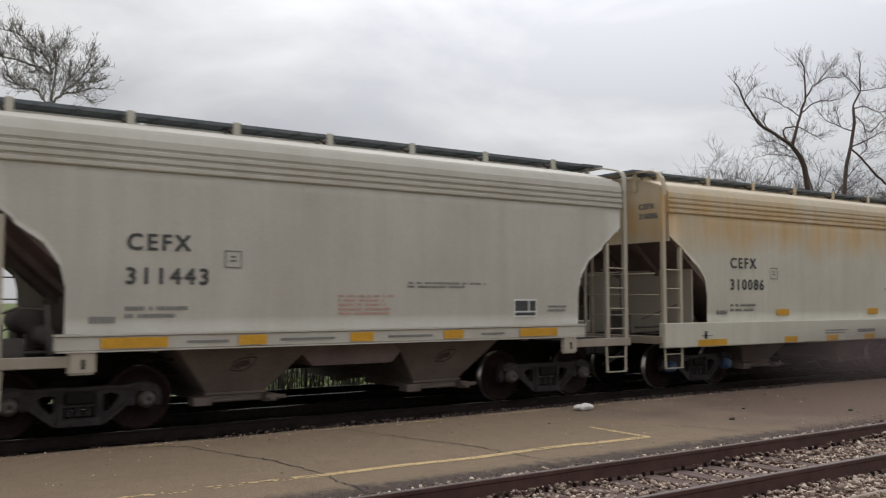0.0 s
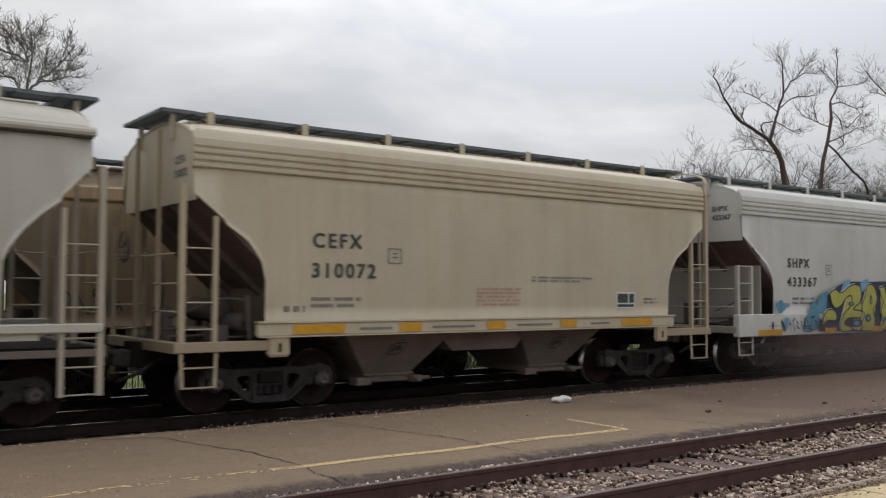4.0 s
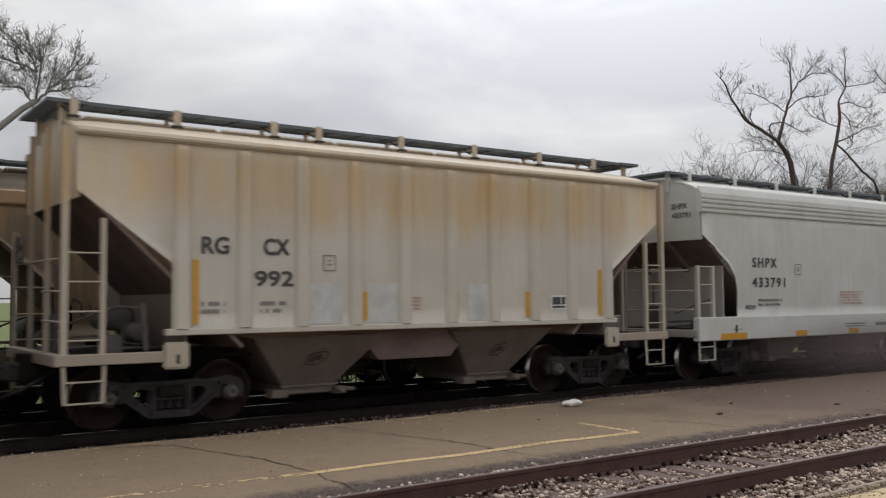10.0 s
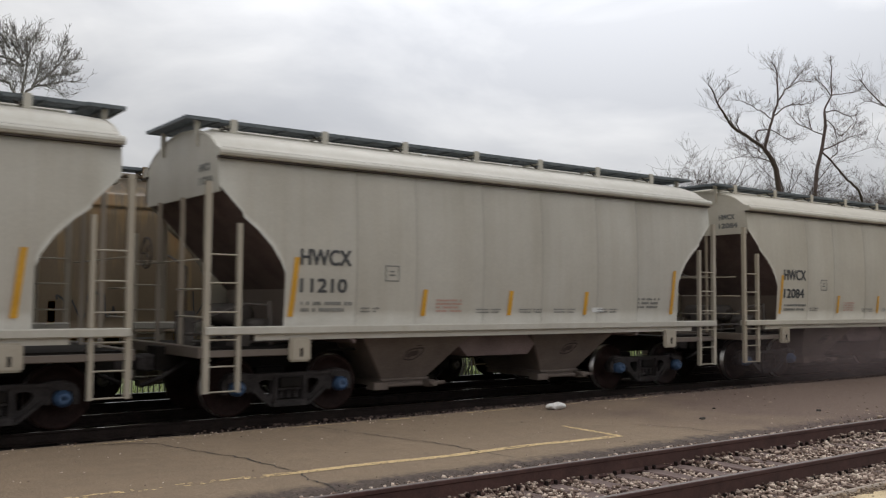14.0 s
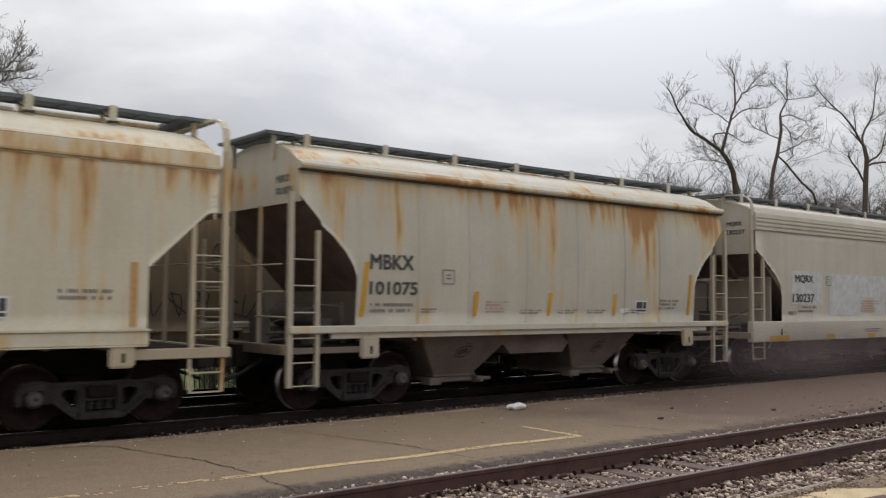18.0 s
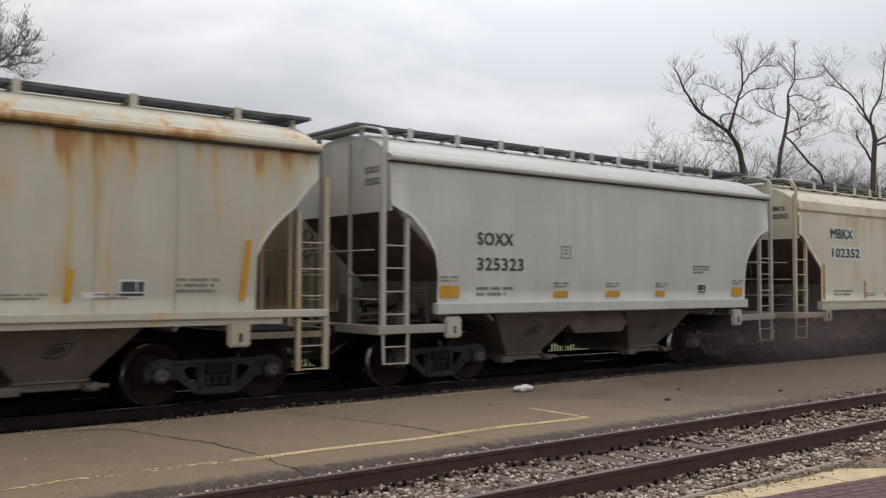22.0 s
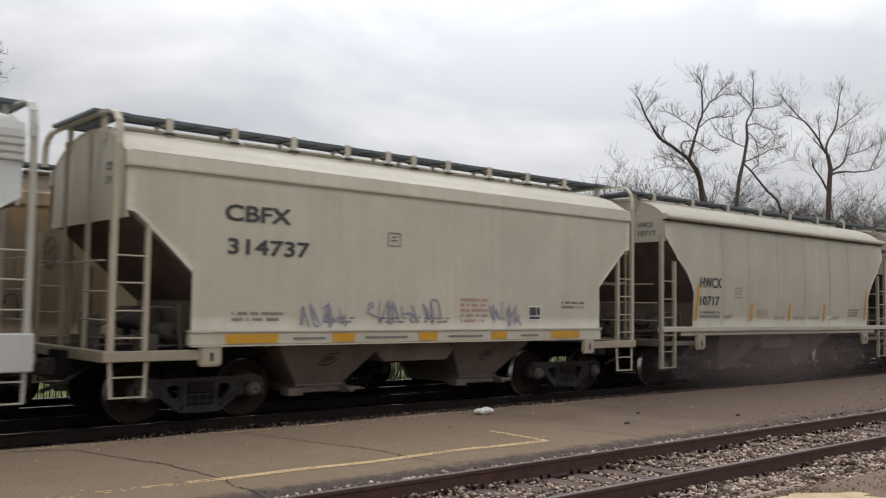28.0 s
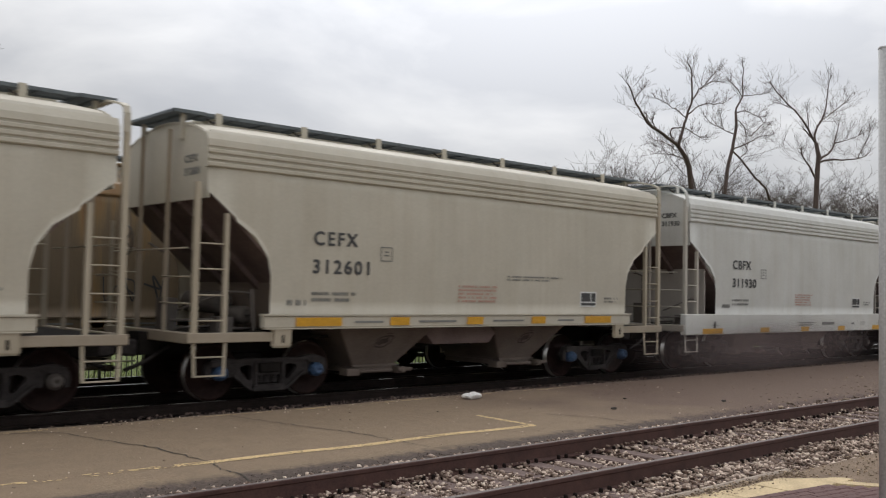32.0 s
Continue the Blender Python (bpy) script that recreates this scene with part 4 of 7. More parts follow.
                    c("corner_sill", lambda: soft_box(-0.75, 0.75, -0.03, 0.05, 0.97, 1.12, 0.01), at=pose(s * 5.12, e * 1.57, 0))
        c("jacking_plate", jack_bm, at=pose(s * 4.27, -1.60, 0))
        # a raised black plate stands for the slot's dark hollow
        c("jacking_slot", lambda: soft_box(-0.03, 0.03, -0.034, -0.02, 0.94, 1.08, 0.012), M_UNDER, at=pose(s * 4.27, -1.60, 0))
    # underneath
    c("centre_sill", lambda: box_bm(-6.0, 6.0, -0.22, 0.22, 0.72, 1.08), M_UNDER)
    for x, m in ((-1.84, None), (1.84, 1)):
        at = pose(x, 0, 0) if m is None else pose(x, 0, 0, 0, 0, 180)
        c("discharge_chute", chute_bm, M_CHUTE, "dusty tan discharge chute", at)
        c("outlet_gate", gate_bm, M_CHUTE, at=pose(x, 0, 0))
        c("chute_mark", chute_mark_bm, M_MARK, "faded dark sign", pose(x, 0, 0))
    c("hopper_saddle", saddle_bm, M_SLOPE, "dark sloping plate between the chutes")
    c("brake_pipe", lambda: tube_bm([(-3.3, -0.7, 0.98), (3.3, -0.7, 0.98)], 0.025), M_UNDER)
    # brake gear at one end
    c("air_tank", tank_bm, M_TANK, "grey air reservoir", pose(-4.62, 0.30, 1.55))
    c("brake_cylinder", brake_gear_bm, M_TANK, "dusty brake cylinder with its rods and pipes")
    c("brake_wheel", brake_wheel_bm, M_TANK, "round brake wheel", pose(-5.86, 0.75, 2.55))
    # roof walkways, with their brackets, and the hatch trough
    for y in (-1, 1):
        tagged(p("roof_walkway", platform_grate(-5.35, 5.35, -0.24, 0.24), M_WALKWAY, "grey galvanised walkway grating", pose(0, y * 0.62, 4.62 - low)), kind="stuff")
        spots = [-5.1, -3.5, -1.9, -0.3, 1.3, 2.9, 4.55] if kind not in ("angled", "plated", "ribbed") else [-5.5, -4.04, -2.48, -1.69, -0.09, 1.51, 3.09, 4.55] if kind == "ribbed" else [-4.7, -3.6, -2.5, -1.4, -0.5, 0.1, 0.95, 2.05, 3.15, 4.3]
        for x in spots if y < 0 else spots[::4]:
            c("walkway_bracket", bracket_bm, at=pose(x, y * 0.62, -low, 0, 0, 0 if y < 0 else 180))
    for s in (-1, 1):
        tagged(c("end_walkway", platform_grate(-0.27, 0.27, -0.88, 0.88), M_WALKWAY, "grey galvanised end walkway", pose(s * 5.60, 0, 4.625 - low)), kind="stuff")
        for y in (-0.72, 0.72):
            c("end_bracket", post_bm(4.2, 4.6, 0.07), at=pose(s * 5.62, y, -low))
    for i in range(5):
        c("hatch_cover", hatch_bm, at=pose(-4.2 + i * 2.1, 0, 0))
    return car


def rib_bm():
    """A broad pressed rib with sloping flanks, rounded off at the top."""
    bm = bmesh.new()
    rows = []
    for z, wide, deep in ((1.42, 1.0, 1.0), (3.86, 1.0, 1.0), (3.93, 0.97, 0.9), (3.98, 0.85, 0.65), (4.01, 0.6, 0.2)):
        rows.append([bm.verts.new((x * wide, -1.545 - d * deep, z)) for x, d in ((-0.135, 0.0), (-0.125, 0.012), (-0.085, 0.07), (-0.07, 0.076), (0.07, 0.076), (0.085, 0.07), (0.125, 0.012), (0.135, 0.0))])
    for a, b in zip(rows, rows[1:]):
        for k in range(7):
            f = bm.faces.new((a[k], a[k + 1], b[k + 1], b[k]))
            # the rib's shaded edges are painted: feet and top take the darker coat
            f.material_index = 1 if k in (0, 6) else 0
    bm.faces.new(rows[0])
    f = bm.faces.new(rows[-1][::-1])
    f.material_index = 1
    return bm


def sill_bm():
    """A side sill with a ledge on top and a flange below."""
    bm = soft_box(-4.62, 4.62, -1.635, -1.50, 1.18, 1.37, 0.012)
    box(bm, -4.63, 4.63, -1.665, -1.49, 1.372, 1.40)
    box(bm, -4.60, 4.60, -1.65, -1.52, 1.16, 1.178)
    return bm


def saddle_bm():
    bm = bmesh.new()
    prism_y(bm, [(-1.15, 1.26), (-0.72, 0.82), (0.72, 0.82), (1.15, 1.26)], -1.15, 1.15)
    return bm


def brace_bm(kind, s):
    bm = bmesh.new()
    top = KINDS[kind]["cut"][-1][1]
    beam(bm, (s * 5.55, 0, top - 0.10), (s * 3.6, 0, 1.36), 0.10, 0.12)
    return bm


def hoop_bm(square):
    bm = bmesh.new()
    side = [(1.585, 4.04), (1.585, 4.22), (1.55, 4.38), (1.44, 4.50), (1.26, 4.56), (0.98, 4.575)]
    if square:
        side = [(1.585, 4.04), (1.585, 4.30), (1.54, 4.40), (1.42, 4.46), (0.98, 4.56)]
    way = [(-y, z) for y, z in side] + side[::-1]
    for (ya, za), (yb, zb) in zip(way, way[1:]):
        beam(bm, (0, ya, za), (0, yb, zb), 0.03, 0.10, (1, 0, 0))
    return bm


def ladder_bm(lower):
    bm = bmesh.new()
    box(bm, -0.295, -0.195, -0.016, -0.004, 0.46 if lower else 0.98, 3.5 if lower else 4.2)
    box(bm, 0.205, 0.285, -0.016, -0.004, 0.46, 2.92)
    for z in (0.48, 0.84, 1.22, 1.62, 2.04, 2.45):
        tube(bm, [(-0.25, 0, z), (0.25, 0, z)], 0.013, 6)
    return bm


def hatch_bm():
    return soft_box(-1.02, 1.02, -0.30, 0.30, 4.43, 4.53, 0.03)


def bracket_bm():
    bm = bmesh.new()
    box(bm, -0.055, 0.055, -0.268, -0.245, 4.30, 4.645)
    box(bm, -0.075, 0.075, -0.315, -0.21, 4.385, 4.412, 2)
    beam(bm, (-0.05, -0.2, 4.47), (-0.15, -0.12, 4.56), 0.022, 0.022, (0, 1, 0), 2)
    box(bm, -0.03, 0.03, -0.24, 0.24, 4.55, 4.575)
    box(bm, -0.03, 0.03, 0.20, 0.22, 4.38, 4.58)
    return bm


def tank_bm():
    bm = bmesh.new()
    tube(bm, [(0, -0.62, 0), (0, -0.58, 0), (0, 0.58, 0), (0, 0.62, 0)], [0.10, 0.19, 0.19, 0.10], 14)
    for y in (-0.4, 0.4):
        box(bm, -0.05, 0.05, y - 0.03, y + 0.03, -0.52, -0.15)
    return bm


def brake_gear_bm():
    bm = bmesh.new()
    tube(bm, [(-4.55, -0.95, 1.36), (-4.55, -0.90, 1.36), (-4.55, -0.42, 1.36), (-4.55, -0.36, 1.36)], [0.09, 0.15, 0.15, 0.09], 14)
    tube(bm, [(-4.55, -0.95, 1.36), (-4.60, -1.28, 1.38)], 0.025, 6)
    beam(bm, (-4.60, -1.28, 1.12), (-4.66, -1.28, 1.78), 0.07, 0.03)
    tube(bm, [(-4.66, -1.28, 1.72), (-5.0, -1.2, 1.74), (-5.7, -0.9, 1.45)], 0.018, 6)
    tube(bm, [(-4.2, -1.05, 1.15), (-4.9, -1.1, 1.16), (-5.2, -1.0, 1.30), (-5.75, -0.75, 1.28)], 0.024, 6)
    tube(bm, [(-4.25, -0.2, 1.12), (-4.8, -0.6, 1.18), (-5.6, -0.62, 1.16)], 0.022, 6)
    box(bm, -5.15, -4.88, -1.12, -0.86, 1.10, 1.34)
    box(bm, -5.62, -5.44, -0.35, 0.05, 1.10, 1.62)
    tube(bm, [(-5.53, -0.15, 1.62), (-5.53, -0.15, 2.3), (-5.66, 0.3, 2.5)], 0.02, 6)
    return bm


def tube_bm(pts, r):
    bm = bmesh.new()
    tube(bm, pts, r, 6)
    return bm


def step_bm():
    bm = bmesh.new()
    for x in (-0.26, 0.26):
        beam(bm, (x, 0, 1.0), (x * 0.92, -0.01, 0.47), 0.05, 0.014)
    beam(bm, (-0.25, -0.01, 0.48), (0.25, -0.01, 0.48), 0.02, 0.06)
    beam(bm, (-0.25, -0.01, 0.76), (0.25, -0.01, 0.76), 0.02, 0.05)
    return bm


def jack_bm():
    return soft_box(-0.19, 0.17, -0.03, 0.06, 0.87, 1.24, 0.03, 2)


# lettering and plates follow the side's curve on the near face
def on_side(kind, bm, proud):
    for v in bm.verts:
        v.co.y = -half_width(kind, v.co.z) - proud + (0.004 if v.co.y > 0.5 else 0.0)
    return bm


def plate(car, kind, name, x0, x1, z0, z1, mat, proud=0.012, label="", lean=0.0):
    bm = bmesh.new()
    n = max(1, int((z1 - z0) / 0.15))
    rows = [[bm.verts.new((x + lean * (z1 - z0) * (j / n - 0.5), 0, z0 + (z1 - z0) * j / n)) for x in (x0, x1)] for j in range(n + 1)]
    for a, b in zip(rows, rows[1:]):
        bm.faces.new((a[0], a[1], b[1], b[0]))
    on_side(kind, bm, proud)
    bmesh.ops.solidify(bm, geom=bm.faces[:], thickness=0.004)
    return part(name, bm, mat, car, label)


def lettering(car, kind, text, x0, x1, z0, z1, mat=None, proud=0.012, name="lettering", space=1.0):
    cu = bpy.data.curves.new("lettering", "FONT")
    cu.body = text
    cu.resolution_u = 3
    cu.space_character = space
    tmp = bpy.data.objects.new("lettering", cu)
    me = bpy.data.meshes.new_from_object(tmp)
    bpy.data.objects.remove(tmp)
    bpy.data.curves.remove(cu)
    bm = bmesh.new()
    bm.from_mesh(me)
    bpy.data.meshes.remove(me)
    lo = [min(v.co[i] for v in bm.verts) for i in (0, 1)]
    hi = [max(v.co[i] for v in bm.verts) for i in (0, 1)]
    for v in bm.verts:
        a, b = (v.co.x - lo[0]) / (hi[0] - lo[0]), (v.co.y - lo[1]) / (hi[1] - lo[1])
        v.co = (x0 + a * (x1 - x0), 0, z0 + b * (z1 - z0))
    # a bold face: the strokes drawn over, a little apart
    thin = bm.copy()
    bold = bmesh.new()
    for k, (dx, dz) in enumerate(((-1, -1), (1, -1), (-1, 1), (1, 1))):
        layer = thin.copy()
        for v in layer.verts:
            v.co.x += dx * 0.009
            v.co.z += dz * 0.006
        on_side(kind, layer, proud + 0.0008 * k)
        me = bpy.data.meshes.new("stroke")
        layer.to_mesh(me)
        layer.free()
        bold.from_mesh(me)
        bpy.data.meshes.remove(me)
    thin.free()
    bm.free()
    bm = bold
    return tagged(part(name, bm, mat or M_INK, car), kind="stuff")


def end_lettering(car, text, z0, z1, width):
    """Small writing on the panel at the car's end."""
    ob = lettering(car, "angled", text, 0, width, z0, z1, M_SOFTINK)
    for v in ob.data.vertices:
        v.co = (-5.606, -0.78 - v.co.x, v.co.z)
    ob.name = "end_lettering"


def bars(car, kind, name, x0, x1, z0, z1, rows, mat, seed=0, cover=0.9):
    """Lines of small stencilled writing that cannot be read."""
    r = random.Random(seed)
    h = (z1 - z0) / (rows * 1.8)
    bm = bmesh.new()
    for i in range(rows):
        z = z1 - (i + 0.5) * (z1 - z0) / rows
        x = x0
        end = x0 + (x1 - x0) * (1 if i == 0 else r.uniform(cover - 0.15, 1.0))
        while x < end:
            w = min(r.uniform(0.022, 0.045), end - x)
            vs = [bm.verts.new(p) for p in ((x, 0, z - h / 2), (x + w, 0, z - h / 2), (x + w, 0, z + h / 2), (x, 0, z + h / 2))]
            bm.faces.new(vs)
            x += w + (0.016 if r.random() < 0.84 else 0.07)
    on_side(kind, bm, 0.012)
    return tagged(part(name, bm, mat, car), kind="stuff")


def frame_mark(car, kind, x0, x1, z0, z1, mat):
    bm = bmesh.new()
    t = 0.018
    for a, b, cc, d in ((x0, x1, z0, z0 + t), (x0, x1, z1 - t, z1), (x0, x0 + t, z0, z1), (x1 - t, x1, z0, z1), (x0 + 0.08, x1 - 0.08, z0 + 0.09, z0 + 0.115), (x0 + 0.09, x1 - 0.09, z0 + 0.15, z0 + 0.175)):
        bm.faces.new([bm.verts.new(q) for q in ((a, 0, cc), (b, 0, cc), (b, 0, d), (a, 0, d))])
    on_side(kind, bm, 0.012)
    return part("square_mark", bm, mat, car)


def ribbon(bm, pts, w):
    """A flat stroke of paint through points (x, z)."""
    pts = [Vector((x, 0, z)) for x, z in pts]
    left, right = [], []
    for i, p in enumerate(pts):
        d = (pts[min(i + 1, len(pts) - 1)] - pts[max(i - 1, 0)]).normalized()
        n = Vector((-d.z, 0, d.x)) * (w / 2)
        left.append(bm.verts.new(p + n))
        right.append(bm.verts.new(p - n))
    for i in range(len(pts) - 1):
        bm.faces.new((left[i], left[i + 1], right[i + 1], right[i]))


def curve_through(pts, steps=5):
    """A smooth line through points."""
    out = []
    for i in range(len(pts) - 1):
        p0, p1, p2, p3 = pts[max(i - 1, 0)], pts[i], pts[i + 1], pts[min(i + 2, len(pts) - 1)]
        for k in range(steps):
            t = k / steps
            out.append(tuple(0.5 * (2 * b + (c - a) * t + (2 * a - 5 * b + 4 * c - d) * t * t + (3 * b - a - 3 * c + d) * t ** 3) for a, b, c, d in zip(p0, p1, p2, p3)))
    return out + [tuple(pts[-1])]


def tag(car, kind, x0, x1, z0, z1, mat, seed, w=0.03, letters=5, proud=0.02):
    """A sprayed scrawl: looping strokes that spell nothing."""
    r = random.Random(seed)
    step = (x1 - x0) / letters
    for i in range(letters):
        bm = bmesh.new()
        pts = [(x0 + step * (i + r.uniform(-0.1, 1.1)), r.uniform(z0, z1)) for _ in range(5)]
        pts[0] = (x0 + step * (i + 0.1), z1 - r.uniform(0, 0.3) * (z1 - z0))
        pts[-1] = (x0 + step * (i + 0.9), z0 + r.uniform(0, 0.3) * (z1 - z0))
        ribbon(bm, curve_through(pts), w * r.uniform(0.7, 1.2))
        part("paint_stroke", on_side(kind, bm, proud), mat, car, "sprayed scrawl")


def blob(car, kind, pts, mat, proud, name="paint_shape", label=""):
    bm = bmesh.new()
    ring = curve_through(list(pts) + [pts[0]], 5)[:-1]
    bm.faces.new([bm.verts.new((x, 0, z)) for x, z in ring])
    bmesh.ops.triangulate(bm, faces=bm.faces[:])
    bmesh.ops.subdivide_edges(bm, edges=bm.edges[:], cuts=1)
    return part(name, on_side(kind, bm, proud), mat, car, label)

# ---------------------------------------------------------------- the train
GREY, WARM, TAN, PALE, CREAM = (0.535, 0.51, 0.455), (0.55, 0.51, 0.43), (0.56, 0.50, 0.385), (0.62, 0.62, 0.60), (0.67, 0.61, 0.485)
# kind, tint, rust, reporting mark, number, blue caps, reflectors ("strips", "sill" or "plates"), label
TRAIN = [
    ("grooved", WARM, 0.0, "CEFX", "311440", 0, "sill", "weathered grey covered hopper with grooved roof edge"),
    ("grooved", GREY, 0.0, "CEFX", "311443", 0, "sill", "weathered grey covered hopper with amber sill reflectors"),
    ("flow", (0.59, 0.565, 0.48), 1.95, "CEFX", "310086", 1, "sill", "cream covered hopper stained tan under the roof edge"),
    ("plated", PALE, 0.0, "SOXX", "325378", 1, "plates", "pale grey covered hopper with sprayed tags low on the side"),
    ("flow", WARM, 0.0, "SHPX", "434208", 0, "sill", "warm grey covered hopper with grooved roof edge"),
    ("round", GREY, 0.0, "HWCX", "12077", 0, "strips", "grey round-roofed covered hopper with upright reflectors"),
    ("grooved", TAN, 0.1, "CEFX", "310072", 0, "sill", "faded tan covered hopper with amber sill reflectors"),
    ("flow", PALE, 0.0, "SHPX", "433367", 0, "sill", "pale grey covered hopper with large blue and yellow graffiti"),
    ("angled", CREAM, 0.4, "MBKX", "102421", 0, "faded", "cream covered hopper streaked with rust"),
    ("angled", PALE, 0.0, "CBFX", "314714", 0, "sill", "clean pale grey covered hopper with angular ends"),
    ("round", WARM, 0.0, "SOXX", "329494", 0, "strips", "warm grey round-roofed covered hopper"),
    ("round", GREY, 0.0, "SOXX", "329449", 0, "strips", "grey round-roofed covered hopper with upright reflectors"),
    ("round", WARM, 0.0, "HWCX", "12155", 1, "strips", "warm grey round-roofed covered hopper with blue bearing caps"),
    ("ribbed", (0.60, 0.555, 0.49), 1.8, "RGCX", "992", 0, "ribstrips", "tan ribbed covered hopper with rust under the roof"),
    ("flow", PALE, 0.0, "SHPX", "433791", 0, "sill", "pale grey covered hopper with grooved roof edge"),
    ("ribbed", PALE, 0.0, "CEFX", "309282", 0, "ribstrips", "pale grey ribbed covered hopper with amber reflectors"),
    ("round", WARM, 0.0, "HWCX", "11280", 0, "strips", "warm grey round-roofed covered hopper"),
    ("round", GREY, 0.0, "HWCX", "12242", 1, "strips", "grey round-roofed covered hopper with blue bearing caps"),
    ("round", GREY, 0.0, "HWCX", "11210", 1, "strips", "grey round-roofed covered hopper with upright reflectors"),
    ("round", WARM, 0.0, "HWCX", "12084", 1, "strips", "warm grey round-roofed covered hopper with upright reflectors"),
    ("flow", GREY, 0.0, "SHPX", "433702", 1, "sill", "grey covered hopper with grooved roof edge"),
    ("flow", PALE, 0.0, "SHPX", "433777", 1, "sill", "pale grey covered hopper with blue sprayed tags"),
    ("angled", CREAM, 0.9, "MBKX", "102430", 0, "faded", "cream covered hopper with rust blotches on the roof edge"),
    ("round", (0.58, 0.545, 0.465), 0.95, "MBKX", "101075", 0, "strips", "cream covered hopper with heavy rust streaks under the roof"),
    ("flow", (0.57, 0.525, 0.45), 0.0, "MQRX", "130237", 0, "sill", "dusty cream covered hopper with white repainted patches"),
    ("ribbed", PALE, 0.0, "CEFX", "309315", 0, "ribstrips", "pale grey ribbed covered hopper"),
    ("round", GREY, 0.0, "HWCX", "11497", 0, "strips", "grey round-roofed covered hopper with upright reflectors"),
    ("round", (0.58, 0.545, 0.465), 0.95, "MBKX", "101085", 0, "strips", "cream covered hopper with heavy rust streaks under the roof"),
    ("plated", PALE, 0.0, "SOXX", "325323", 0, "plates", "pale grey round-roofed covered hopper with amber plates"),
    ("angled", (0.73, 0.68, 0.565), 0.35, "MBKX", "102352", 0, "faded", "cream covered hopper with white repainted number boards"),
    ("round", WARM, 0.0, "SOXX", "329446", 0, "strips", "warm grey round-roofed covered hopper with upright reflectors"),
    ("grooved", WARM, 0.0, "CEFX", "312870", 0, "sill", "warm grey covered hopper with grooved roof edge"),
    ("plated", GREY, 0.0, "HKRX", "300307", 1, "plates", "grey round-roofed covered hopper with amber plates"),
    ("plated", PALE, 0.0, "SOXX", "325482", 0, "plates", "pale grey covered hopper with amber plates"),
    ("flow", PALE, 0.0, "SHPX", "434190", 0, "sill", "pale grey covered hopper with grooved roof edge"),
    ("angled", (0.625, 0.58, 0.485), 0.0, "CBFX", "314737", 0, "sill", "pale grey covered hopper with purple sprayed tags"),
    ("round", WARM, 0.0, "HWCX", "10717", 0, "strips", "warm grey round-roofed covered hopper"),
    ("plated", WARM, 0.0, "CBFX", "316627", 0, "plates", "warm grey round-roofed covered hopper with amber plates"),
    ("plated", WARM, 0.0, "CBFX", "316667", 0, "plates", "warm grey round-roofed covered hopper with amber plates"),
    ("grooved", WARM, 0.0, "CBFX", "313949", 0, "sill", "warm grey covered hopper with grooved roof edge"),
    ("grooved", WARM, 0.0, "CEFX", "312601", 1, "sill", "warm grey covered hopper with blue bearing caps"),
    ("flow", PALE, 0.0, "CBFX", "311930", 0, "sill", "pale grey covered hopper with grooved roof edge"),
    ("round", GREY, 0.0, "HWCX", "11333", 0, "strips", "grey round-roofed covered hopper"),
]
PROTO = {}


def tinted(car, tint, rust):
    low_sill = any(o.data is not None and o.data.name.startswith("corner_sill/low") for o in car.children)
    for o in car.children_recursive:
        if o.type == "MESH" and o.data.materials and o.data.materials[0] is M_PAINT:
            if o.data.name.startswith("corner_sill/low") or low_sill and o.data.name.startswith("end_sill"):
                dull = (0.30, 0.255, 0.24)       # far darker and browner than the shell
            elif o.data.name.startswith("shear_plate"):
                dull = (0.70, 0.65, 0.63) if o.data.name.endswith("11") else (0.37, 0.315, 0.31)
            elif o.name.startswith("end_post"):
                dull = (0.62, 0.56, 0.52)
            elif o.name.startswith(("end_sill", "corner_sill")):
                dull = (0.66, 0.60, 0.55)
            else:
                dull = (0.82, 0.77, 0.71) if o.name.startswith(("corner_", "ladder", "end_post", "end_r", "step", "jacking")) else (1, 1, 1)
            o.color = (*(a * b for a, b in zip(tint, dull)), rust)


